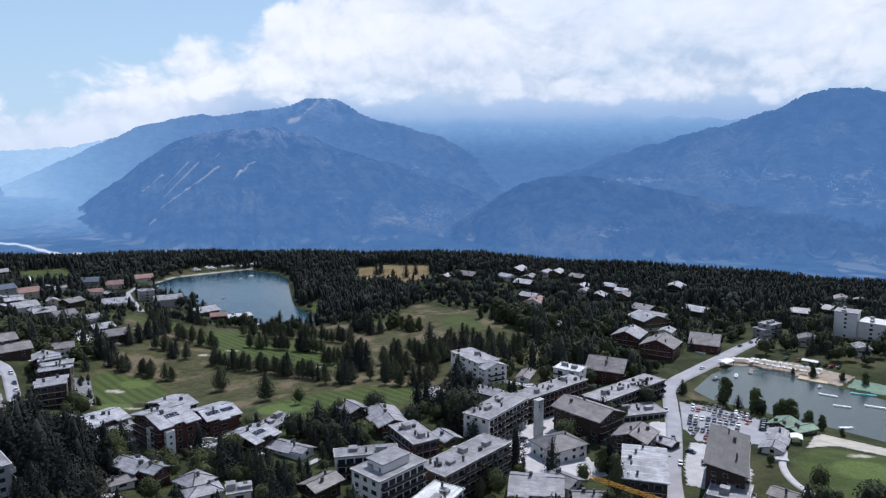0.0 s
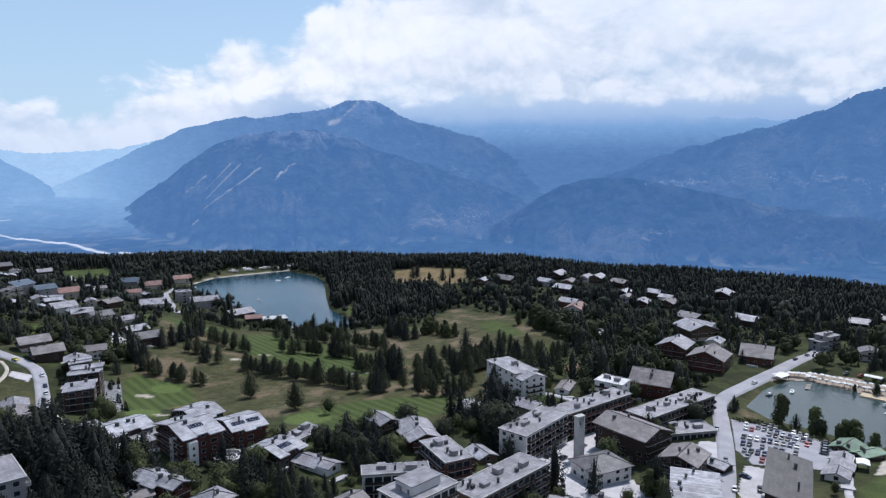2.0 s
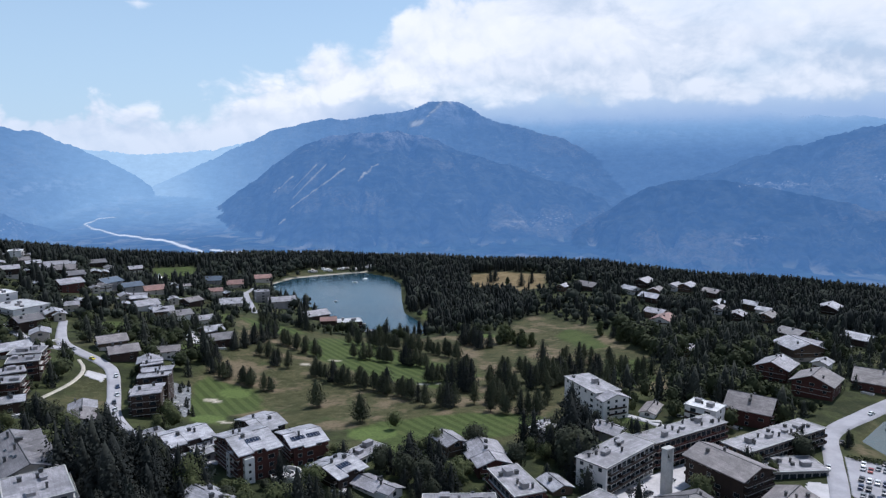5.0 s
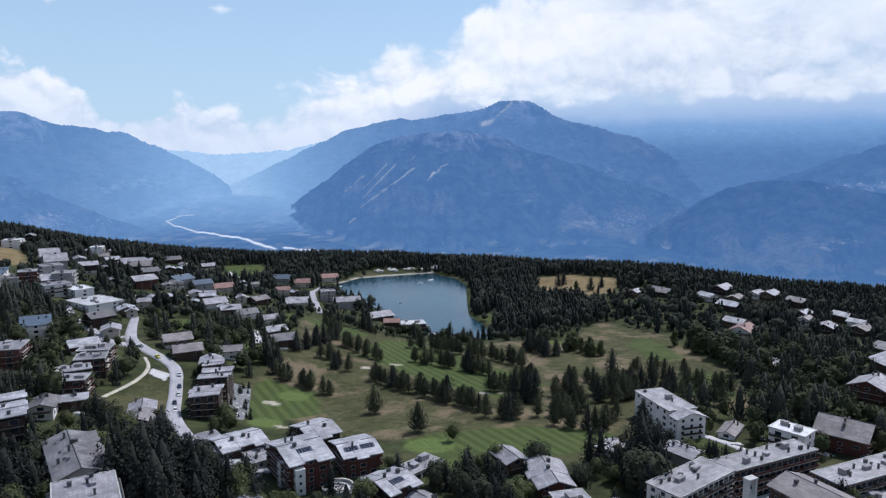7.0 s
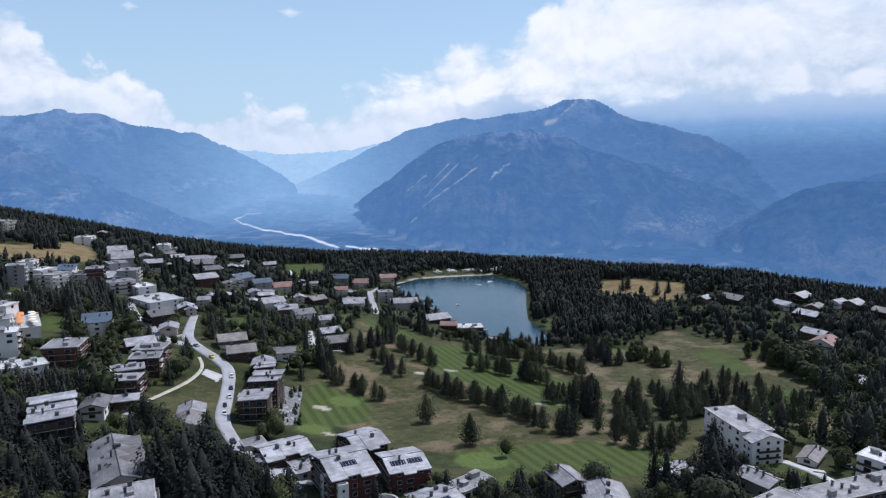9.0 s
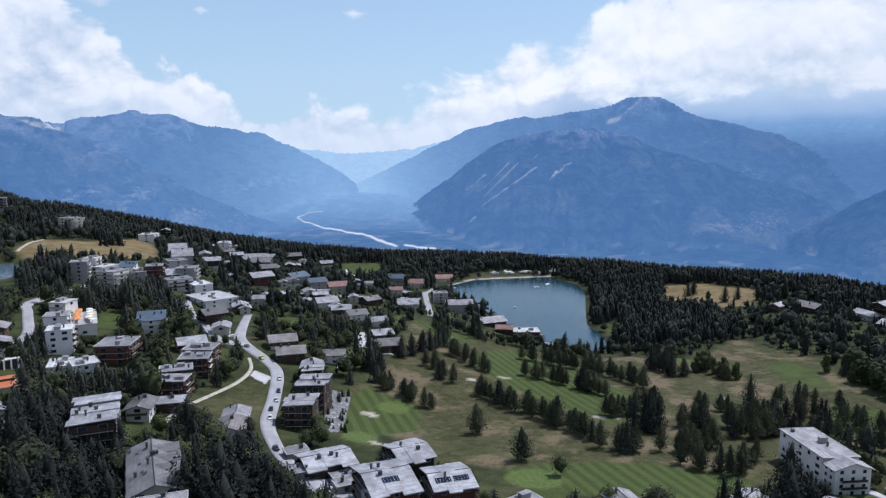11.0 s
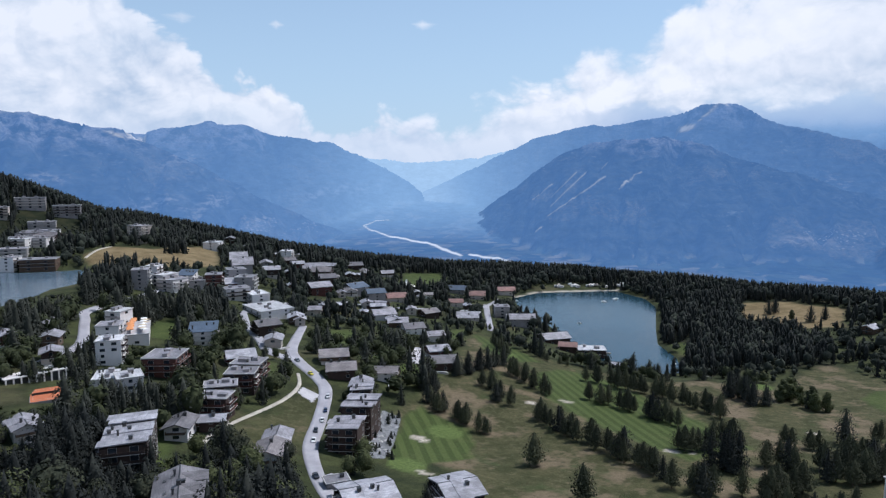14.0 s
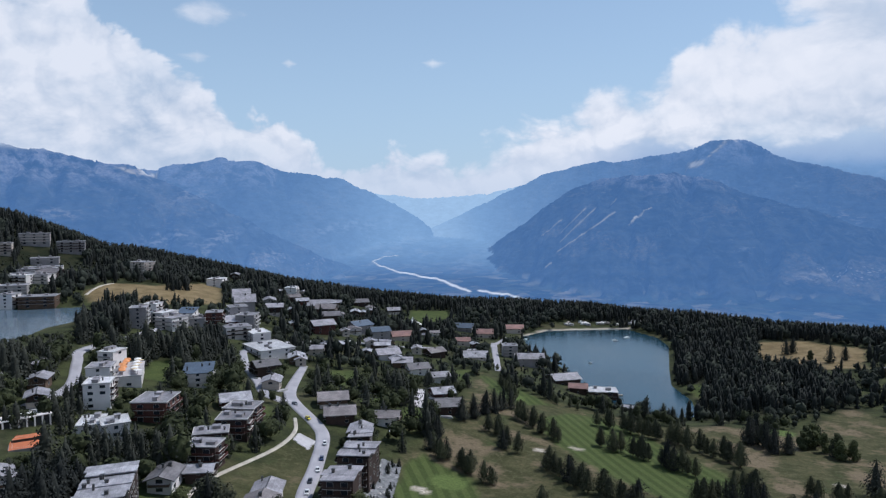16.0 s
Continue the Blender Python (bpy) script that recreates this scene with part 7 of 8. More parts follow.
        tall = min(tall, cap[i])
        if tall < 1.8:
            continue
        if tall < 4.5 and kind == "spruce":
            kind = "broadleaf"
        if near_house[i] < 7:
            tall = min(tall, 7.0 + 0.8 * near_house[i])
        if r[i] < 430 and BUILT[kind] < {"spruce": 130, "pine": 40, "broadleaf": 90}[kind]:
            BUILT[kind] += 1
            plant(kind, x[i], y[i], tall, {"spruce": "village spruces", "pine": "village pines", "broadleaf": "garden trees"}[kind], random.Random(int(i)))
        elif r[i] < 300:
            NEAR_TREES[kind].append((x[i], y[i], tall / 10.0 if kind == "spruce" else tall))
        else:
            FAR_TREES[kind].append((x[i], y[i], tall))


def golf_trees():
    rows = [([(-148, 497), (-127, 497), (-108, 497), (-87, 488), (-63, 470)], 30, "pine", 14, 4), ([(-135, 460), (-114, 454), (-95, 446), (-79, 437)], 20, "pine", 13.5, 4), ([(-109, 388), (-89, 372), (-67, 358)], 17, "pine", 13, 4),
            ([(-72, 400), (-65, 406), (-58, 411)], 8, "pine", 15, 4), ([(-61, 431), (-47, 419)], 7, "pine", 14, 4), ([(-55, 387), (-44, 387)], 6, "spruce", 17, 4), ([(-36, 444), (-29, 439)], 4, "pine", 13, 3), ([(-25, 441), (-16, 442)], 4, "pine", 12, 3),
            ([(-19, 413), (-11, 409), (-3, 420), (7, 433)], 14, "pine", 15, 5), ([(-39, 402), (-32, 405), (-24, 406)], 6, "pine", 13, 3), ([(-13, 400), (-4, 402), (5, 417)], 12, "pine", 15, 5), ([(-61, 349), (-52, 352), (-44, 355)], 8, "pine", 13, 4),
            ([(-37, 362), (-29, 369), (-19, 382)], 14, "pine", 14, 5), ([(-70, 534), (-60, 517), (-48, 516)], 15, "spruce", 15, 7), ([(-43, 528), (-35, 542)], 5, "broadleaf", 12, 4), ([(-32, 527), (-24, 516), (-17, 519)], 7, "broadleaf", 11, 5),
            ([(-197, 384), (-185, 381), (-170, 378), (-161, 375), (-150, 372)], 17, "pine", 11.5, 4), ([(-187, 430), (-175, 422), (-163, 414), (-157, 413)], 9, "pine", 13, 5), ([(-189, 463), (-181, 464), (-170, 455), (-160, 450), (-150, 445)], 13, "pine", 13, 5),
            ([(-208, 429), (-203, 438), (-204, 457), (-200, 480)], 15, "spruce", 13, 5), ([(-144, 406), (-131, 399), (-119, 390), (-108, 386)], 14, "pine", 12.5, 4), ([(-211, 408), (-198, 396)], 9, "spruce", 14, 4), ([(-279, 610), (-255, 588), (-225, 561), (-200, 541), (-185, 530), (-171, 523)], 26, "pine", 7.0, 4),
            ([(-8, 432), (20, 450), (55, 436)], 22, "pine", 13, 6), ([(-2, 408), (27, 415), (50, 408)], 18, "pine", 13, 5), ([(34, 556), (59, 512), (74, 470)], 13, "broadleaf", 10, 6), ([(-240, 545), (-205, 500)], 9, "pine", 12, 5), ([(-30, 345), (-10, 352), (-4, 372)], 12, "pine", 13, 5),
            ([(0, 470), (25, 480), (40, 470)], 8, "pine", 12, 6)]
    rng = random.Random(21)
    for line, count, kind, tall, jit in rows:
        pts = smooth_line(line, 1.0)
        count = max(3, int(count * 0.92))
        for k in range(count):
            p = pts[int((k + rng.uniform(0.1, 0.9)) / count * (len(pts) - 1))]
            knd = kind if rng.random() < 0.82 else rng.choice(("spruce", "pine"))
            plant(knd, p[0] + rng.gauss(0, jit * 0.38), p[1] + rng.gauss(0, jit * 0.38), tall * (0.86 if knd == "pine" else 1.0) * rng.uniform(0.8, 1.2), "golf course trees", rng)
    for kind, x, y, tall in (("pine", -118, 348, 15), ("pine", -117, 347, 12), ("pine", -87, 321, 15), ("pine", -86, 322, 12), ("spruce", -9, 459, 19), ("broadleaf", 140, 325, 14), ("broadleaf", 150.5, 315, 12), ("broadleaf", 153, 312, 7), ("broadleaf", 158, 304, 10), ("broadleaf", 161, 302, 11), ("broadleaf", 156, 304, 8),
                             ("broadleaf", 166, 296, 7.5), ("broadleaf", 170, 292, 7), ("broadleaf", 174, 283, 4), ("broadleaf", 199, 374, 4), ("broadleaf", 207, 368, 6), ("broadleaf", 219, 360, 5), ("broadleaf", 227, 353, 6.5), ("spruce", 123, 337, 9), ("broadleaf", 126, 341, 5), ("spruce", 41, 243, 14), ("broadleaf", 60, 243, 10), ("spruce", 112, 262, 12), ("spruce", -77, 832, 18), ("spruce", -82, 826, 16), ("spruce", -44, 799, 17), ("spruce", -33, 813, 15), ("broadleaf", -60, 806, 9)):
        plant(kind, x, y, tall, "pond trees" if x > 100 else "golf course trees", rng)


def clump_tree(rng, count=70, wide=0.36, spray=0.105, rings=4, sides=7):
    """A light round tree for the distance: an uneven heart with loose sprays over it."""
    verts, faces = [], []
    bumps = [(rng.uniform(0, 6.28), rng.uniform(2, 4), rng.uniform(0.06, 0.16)) for _ in range(3)]

    def reach(v):
        a = math.atan2(v.y, v.x)
        return 1 + sum(k * math.sin(f * a + ph + 3 * v.z) for ph, f, k in bumps)
    for i in range(rings + 1):
        for k in range(sides):
            a, b = 2 * math.pi * (k + 0.5 * (i % 2)) / sides, math.pi * (i / rings - 0.5)
            v = Vector((math.cos(a) * math.cos(b), math.sin(a) * math.cos(b), math.sin(b)))
            r = 0.82 * reach(v) * rng.uniform(0.88, 1.08)
            verts.append((v.x * wide * r, v.y * wide * r, 0.56 + v.z * 0.38 * r))
    for i in range(rings):
        for k in range(sides):
            a, b = i * sides + k, i * sides + (k + 1) % sides
            faces += [(a, b, b + sides), (a, b + sides, a + sides)]
    for _ in range(count):
        v = Vector((rng.gauss(0, 1), rng.gauss(0, 1), rng.gauss(0.2, 1))).normalized()
        p = Vector((v.x * wide, v.y * wide, v.z * 0.38)) * (reach(v) * rng.uniform(0.84, 1.06)) + Vector((0, 0, 0.58))
        n = (v + Vector((rng.uniform(-0.6, 0.6), rng.uniform(-0.6, 0.6), rng.uniform(-0.2, 0.7)))).normalized()
        u = n.orthogonal().normalized()
        u.rotate(Matrix.Rotation(rng.uniform(0, 6.28), 3, n))
        w = n.cross(u)
        s = spray * rng.uniform(0.5, 1.05)
        m = len(verts)
        verts += [tuple(p + u * s * 1.35), tuple(p - u * s * 0.7 + w * s), tuple(p - u * s * 0.7 - w * s)]
        faces.append((m, m + 1, m + 2))
    return np.array(verts), np.array(faces)


def far_wood(name, label, trees, shapes, material):
    rng = np.random.default_rng(3)
    vs, fs, base = [], [], 0
    levels = height(np.array([t[0] for t in trees]), np.array([t[1] for t in trees]))
    for (x, y, h), z in zip(trees, levels):
        v, f = shapes[rng.integers(len(shapes))]
        a, w = rng.uniform(0, 6.28), h * rng.uniform(0.75, 1.3)
        c, s = math.cos(a) * w, math.sin(a) * w
        vs.append(np.stack([v[:, 0] * c - v[:, 1] * s + x, v[:, 0] * s + v[:, 1] * c + y, v[:, 2] * h + z - 0.4], 1))
        fs.append(f + base)
        base += len(v)
    co, tri = np.concatenate(vs), np.concatenate(fs)
    mesh = bpy.data.meshes.new(name)
    mesh.vertices.add(len(co)), mesh.loops.add(tri.size), mesh.polygons.add(len(tri))
    mesh.vertices.foreach_set("co", co.ravel())
    mesh.loops.foreach_set("vertex_index", tri.ravel().astype(np.int32))
    mesh.polygons.foreach_set("loop_start", np.arange(0, tri.size, 3, dtype=np.int32))
    mesh.update(calc_edges=True)
    mesh.materials.append(material)
    return tagged(new(name, mesh), label, "trees", kind="stuff")


golf_trees()
scatter()
grove = random.Random(17)
for _ in range(34):
    # a grove of tall conifers in the middle of the hay meadow
    along, across = grove.random(), grove.random()
    FAR_TREES["spruce"].append((-570 - 70 * across - 4 * along, 500 + 30 * along + 50 * across, grove.uniform(11, 17)))
shape_rng = random.Random(5)


def triangles(mesh):
    """A finished mesh's points and triangles."""
    mesh.calc_loop_triangles()
    v, f = np.empty(len(mesh.vertices) * 3), np.empty(len(mesh.loop_triangles) * 3, np.int32)
    mesh.vertices.foreach_get("co", v)
    mesh.loop_triangles.foreach_get("vertices", f)
    return v.reshape(-1, 3), f.reshape(-1, 3)


for wood_kind, wood_name, wood_label, wood_leaf in (("spruce", "spruce_grove", "dark spruces crowding between the houses", SPRUCE), ("broadleaf", "broadleaf_grove", "leafy garden trees between the houses", LEAVES), ("pine", "pine_grove", "green pines between the houses", PINE)):
    far_wood(wood_name, wood_label, NEAR_TREES[wood_kind], [triangles(c) for _, c in KINDS[wood_kind]] if wood_kind == "spruce" else [clump_tree(shape_rng, 750, 0.34, 0.033) for _ in range(8)], wood_leaf)
far_wood("conifer_wood", "dense dark conifer wood along the plateau's rim", [t for t in FAR_TREES["spruce"] if math.hypot(t[0], t[1] - 60) >= 520], [conifer(shape_rng, 26, 0.070, shape_rng.uniform(0.19, 0.27), shape_rng.uniform(0.2, 0.9), 0.0, 0.58, 0.1) for _ in range(14)], SPRUCE)
far_wood("village_conifers", "dark conifers crowding the slopes between houses", [t for t in FAR_TREES["spruce"] if math.hypot(t[0], t[1] - 60) < 520], [conifer(shape_rng, 190, 0.040, shape_rng.uniform(0.23, 0.32), shape_rng.uniform(0.2, 0.9), 0.03, 0.44, 0.35) for _ in range(12)], SPRUCE)
leafy = FAR_TREES["broadleaf"] + FAR_TREES["pine"]
far_wood("broadleaf_wood", "scattered leafy trees among far houses", [t for t in leafy if math.hypot(t[0], t[1] - 60) >= 520], [clump_tree(shape_rng, 24, rings=3, sides=5) for _ in range(8)], SHADELEAF)
far_wood("village_broadleaves", "leafy trees between houses and gardens", [t for t in leafy if math.hypot(t[0], t[1] - 60) < 520], [clump_tree(shape_rng, 90, 0.35, 0.075) for _ in range(8)], LEAVES)


# ---- things in the open ----
CARPAINT = [plain("car_paint", c, 0.3, 0.1, spread=0.04, bump=0.0) for c in ((0.65, 0.65, 0.64), (0.03, 0.03, 0.035), (0.16, 0.17, 0.18), (0.025, 0.04, 0.09), (0.42, 0.43, 0.44), (0.22, 0.02, 0.02), (0.65, 0.55, 0.04))]
TYRE = plain("tyre_rubber", (0.02, 0.02, 0.02), 0.9, spread=0.1)
CANVAS = plain("white_canvas", (0.72, 0.71, 0.68), 0.8, spread=0.06)
ORANGE = plain("orange_canvas", (0.62, 0.26, 0.10), 0.8, spread=0.1)
CLAY = plain("red_clay_court", (0.42, 0.135, 0.06), 0.95, spread=0.1, scale=0.4)
YELLOW = plain("crane_yellow", (0.55, 0.30, 0.04), 0.55, spread=0.1)
TURQUOISE = plain("pool_water", (0.12, 0.42, 0.46), 0.1, spread=0.1, bump=0.0)
SAND = plain("volleyball_sand", (0.50, 0.40, 0.27), 0.95, spread=0.1, scale=0.4)
PLANK = boards("grey_planks", (0.26, 0.235, 0.20))


def car_meshes(paint):
    """Body with bonnet and boot lower than the cabin, glazed cabin and wheels."""
    bm = bmesh.new()
    prism(bm, [(-2.15, 0.35), (2.1, 0.35), (2.18, 0.75), (1.2, 0.95), (-1.75, 0.98), (-2.2, 0.8)], -0.86, 0.86, "y")
    bmesh.ops.bevel(bm, geom=list(bm.edges), offset=0.06, segments=1, affect="EDGES")
    body = mesh_of("body", bm, paint)
    bm = bmesh.new()
    prism(bm, [(-1.7, 0.96), (1.15, 0.94), (0.45, 1.45), (-1.2, 1.45)], -0.74, 0.74, "y")
    glass = mesh_of("glazed_cabin", bm, GLASS)
    bm = bmesh.new()
    box(bm, -1.12, 0.38, -0.70, 0.70, 1.44, 1.50)
    roof = mesh_of("roof_panel", bm, paint)
    return body, glass, roof


def wheel_mesh():
    bm = bmesh.new()
    bmesh.ops.create_cone(bm, cap_ends=True, segments=10, radius1=0.33, radius2=0.33, depth=0.2, matrix=pose(0, 0, 0, 90))
    return mesh_of("wheel", bm, TYRE)


CARS, WHEEL = [car_meshes(p) for p in CARPAINT], wheel_mesh()
CAR_WORDS = ["white", "black", "dark grey", "dark blue", "silver", "dark red", "yellow"]


def car(x, y, heading, colour, group, where, lift=0.36):
    ob = thing("car", f"{CAR_WORDS[colour]} car parked {where}" if "road" not in where else f"{CAR_WORDS[colour]} car standing {where}", "car", pose(x, y, ground_z(x, y) + lift, 0, 0, heading), group)
    body, glass, roof = CARS[colour]
    part("body", body, None, ob)
    part("glazed_cabin", glass, None, ob)
    part("roof_panel", roof, None, ob)
    for wx in (-1.35, 1.35):
        for wy in (-0.8, 0.8):
            part("wheel", WHEEL, None, ob, at=pose(wx, wy, 0.33))


def car_row(a, b, count, turn, group, where, seed):
    rng = random.Random(seed)
    for k in range(count):
        if rng.random() < 0.1:
            continue
        t = k / max(1, count - 1)
        car(a[0] + (b[0] - a[0]) * t, a[1] + (b[1] - a[1]) * t, turn + rng.uniform(-3, 3), rng.choice((0, 1, 1, 2, 3, 4, 1, 2, 1, 5, 2, 3)), group, where)


lot = "cars in the car park"
for lot_row, (lot_from, lot_to, lot_count) in enumerate((((130, 319), (146, 301), 10), ((121, 316), (140, 297), 11), ((119, 311), (137, 293), 11), ((114, 300), (134, 289), 10), ((111, 293), (128, 283), 9), ((109, 286), (124, 277), 8), ((108, 280), (114, 274), 4))):
    car_row(lot_from, lot_to, lot_count, 62, lot, "in the car park", lot_row + 1)
car_row((147, 297), (140, 284), 5, -20, lot, "beside the restaurant", 8)
car_row((206, 396), (226, 376), 9, 40, "cars behind the beach", "behind the beach", 7)
for cx, cy, ch, cc in ((-249, 356, -25, 6), (-224, 341, -50, 0), (-214, 328, -50, 3), (-207, 318, -50, 0), (-200, 306, -52, 1), (-192, 296, -52, 0), (-270, 368, -20, 2), (-167, 270, -35, 1), (-150, 262, 40, 2), (28, 274, 55, 1), (24, 258, 45, 0), (26.5, 261, 45, 0), (122, 340, 70, 1), (190, 423, 45, 1), (202, 434, 45, 3), (150, 381, 45, 0), (98, 276, 72, 2), (101, 250, 72, 1), (92, 250, 72, 0), (106, 310, 72, 4), (60, 306, 45, 2), (44, 288, 50, 4), (34, 273, 50, 1)):
    car(cx, cy, ch, cc, "cars on the streets", "on the road", 0.42)


def church():
    ob = hip_house("low grey-roofed church with broad hipped slopes", 46, 258, 17, 14, 30, 2, WHITE, DARKROOF, "church", 0.4, "church")
    return ob


def bell_tower():
    x, y = 40.5, 276
    ob = thing("bell_tower", "slender pale concrete bell tower beside the church", "tower", pose(x, y, ground_z(x, y), 0, 0, 42))
    bm = bmesh.new()
    for sx in (-1, 1):
        box(bm, sx * 1.6 - 0.35, sx * 1.6 + 0.35, -1.1, 1.1, -1.5, 17.2)
    part("tower_wall", bm, CONCRETE, ob)
    bm = bmesh.new()
    box(bm, -1.25, 1.25, -0.95, 0.95, -1.5, 12.2)
    part("tower_infill", bm, CONCRETE, ob)
    bm = bmesh.new()
    box(bm, -2.1, 2.1, -1.25, 1.25, 17.2, 17.7)
    part("tower_cap", bm, CONCRETE, ob)
    bm = bmesh.new()
    bmesh.ops.create_cone(bm, cap_ends=True, segments=14, radius1=0.75, radius2=0.35, depth=1.1, matrix=pose(0, 0, 14.6))
    part("bell", bm, DARKMETAL, ob)


def crane():
    """A tower crane: lattice jib, mast and counterweight."""
    x, y = 73, 163
    z = ground_z(x, y)
    ob = thing("tower_crane", "yellow lattice tower crane on a building site", "crane", pose(x, y, z))
    jib_z = 58 - z

    def lattice(bm, a, b, size, bays, bar=0.13):
        a, b = Vector(a), Vector(b)
        way = (b - a).normalized()
        side = way.cross(Vector((0, 0, 1)))
        side = side.normalized() if side.length > 0.1 else Vector((1, 0, 0))
        up = side.cross(way)
        chords = [side * -size + up * -size, side * size + up * -size, side * size + up * size, side * -size + up * size]

        def rod(p, q):
            d = (q - p)
            m = Matrix.Translation((p + q) / 2) @ d.to_track_quat("Z", "Y").to_matrix().to_4x4()
            bmesh.ops.create_cone(bm, cap_ends=False, segments=4, radius1=bar, radius2=bar, depth=d.length, matrix=m)
        for c in chords:
            rod(a + c, b + c)
        for i in range(bays):
            p, q = a + (b - a) * i / bays, a + (b - a) * (i + 1) / bays
            for k in range(4):
                rod(p + chords[k], q + chords[(k + 1) % 4])
    bm = bmesh.new()
    lattice(bm, (0, 0, -1), (0, 0, jib_z), 0.7, 14)
    part("mast", bm, YELLOW, ob)
    bm = bmesh.new()
    lattice(bm, (0, 0, jib_z), (42.7 - x, 188.4 - y, jib_z), 0.42, 18, 0.075)
    part("jib", bm, YELLOW, ob)
    bm = bmesh.new()
    lattice(bm, (0, 0, jib_z), (9, -7.5, jib_z), 0.55, 5)
    part("counter_jib", bm, YELLOW, ob)
    bm = bmesh.new()
    box(bm, 7, 9.5, -8, -6, jib_z - 2.2, jib_z - 0.6)
    part("counterweight", bm, CONCRETE, ob)


def ring_terrace():
    x, y = -91, 247.5
    ob = thing("round_terrace", "round pale concrete terrace with a raised ring wall", "terrace", pose(x, y, ground_z(x, y)))
    for name, r0, r1, z0, z1, mat in (("ring_wall", 4.9, 5.4, -2.0, 1.6, CONCRETE), ("inner_ring", 2.6, 3.0, -2.0, 1.2, CONCRETE), ("floor_slab", 0.2, 4.9, -2.0, 0.5, PAVING)):
        bm = bmesh.new()
        n = 28
        rings = [[bm.verts.new((r * math.cos(6.2832 * k / n), r * math.sin(6.2832 * k / n), z)) for k in range(n)] for r, z in ((r0, z0), (r1, z0), (r1, z1), (r0, z1))]
        for k in range(n):
            for a, b in zip(rings, rings[1:] + rings[:1]):
                bm.faces.new((a[k], a[(k + 1) % n], b[(k + 1) % n], b[k]))
        part(name, bm, mat, ob)


def tent():
    x, y = -464, 752
    ob = thing("marquee", "white peaked marquee on a lawn", "tent", pose(x, y, ground_z(x, y)))
    bm = bmesh.new()
    n = 12
    prof = [(11.0, 0), (10.6, 2.4), (6.5, 4.2), (3.0, 6.4), (1.0, 9.0), (0.2, 10.6)]
    rings = [[bm.verts.new((r * math.cos(6.2832 * k / n), r * math.sin(6.2832 * k / n), z)) for k in range(n)] for r, z in prof]
    for a, b in zip(rings, rings[1:]):
        for k in range(n):
            bm.faces.new((a[k], a[(k + 1) % n], b[(k + 1) % n], b[k]))
    part("canvas", bm, CANVAS, ob)
    bm = bmesh.new()
    box(bm, -0.12, 0.12, -0.12, 0.12, 0, 11.6)
    part("pole", bm, DARKMETAL, ob)


def parasol(x, y, size, cloth, label, group, lift=0.0):
    ob = thing("parasol", label, "parasol", pose(x, y, ground_z(x, y) + lift, 0, 0, random.Random(int(x * 9)).uniform(0, 90)), group)
    bm = bmesh.new()
    top = bm.verts.new((0, 0, 3.0))
    rim = [bm.verts.new((sx * size, sy * size, 2.4)) for sx, sy in ((-1, -1), (1, -1), (1, 1), (-1, 1))]
    low = [bm.verts.new((v.co.x, v.co.y, 2.25)) for v in rim]
    for k in range(4):
        bm.faces.new((top, rim[k], rim[(k + 1) % 4]))
        bm.faces.new((rim[k], low[k], low[(k + 1) % 4], rim[(k + 1) % 4]))
    part("canopy", bm, cloth, ob)
    bm = bmesh.new()
    box(bm, -0.05, 0.05, -0.05, 0.05, -0.3, 2.9)
    part("pole", bm, DARKMETAL, ob)


def boat(x, y, z, l, heading, label, hull_material):
    ob = thing("boat", label, "boat", pose(x, y, z, 0, 0, heading))
    bm = bmesh.new()
    w = l * 0.16
    deck = [(-l / 2, -w), (l * 0.2, -w), (l / 2, 0), (l * 0.2, w), (-l / 2, w)]
    lo = [bm.verts.new((px * 0.86, py * 0.7, -0.25)) for px, py in deck]
    hi = [bm.verts.new((px, py, 0.55)) for px, py in deck]
    bm.faces.new(lo[::-1]), bm.faces.new(hi)
    for k in range(5):
        bm.faces.new((lo[k], lo[(k + 1) % 5], hi[(k + 1) % 5], hi[k]))
    part("hull", bm, hull_material, ob)
    bm = bmesh.new()
    box(bm, -l * 0.2, l * 0.1, -w * 0.6, w * 0.6, 0.55, 1.3)
    part("cabin", bm, CANVAS, ob)


def jetty(x, y, z, l, w, heading, label):
    ob = thing("jetty", label, "jetty", pose(x, y, z, 0, 0, heading))
    n = max(4, int(l / 0.6))
    bm = bmesh.new()
    box(bm, -l / 2, l / 2, -w / 2, -w / 2 + 0.2, 0.0, 0.3), box(bm, -l / 2, l / 2, w / 2 - 0.2, w / 2, 0.0, 0.3)
    part("bearer", bm, PLANK, ob)
    bm = bmesh.new()
    box(bm, -l / 2, l / 2, -w / 2, w / 2, 0.3, 0.42)
    part("deck", bm, PLANK, ob)
    for k in range(3):
        bm = bmesh.new()
        box(bm, -0.12, 0.12, -0.12, 0.12, -2.5, 0.3)
        part("pile", bm, PLANK, ob, at=pose(-l * 0.4 + k * l * 0.4, 0, 0))


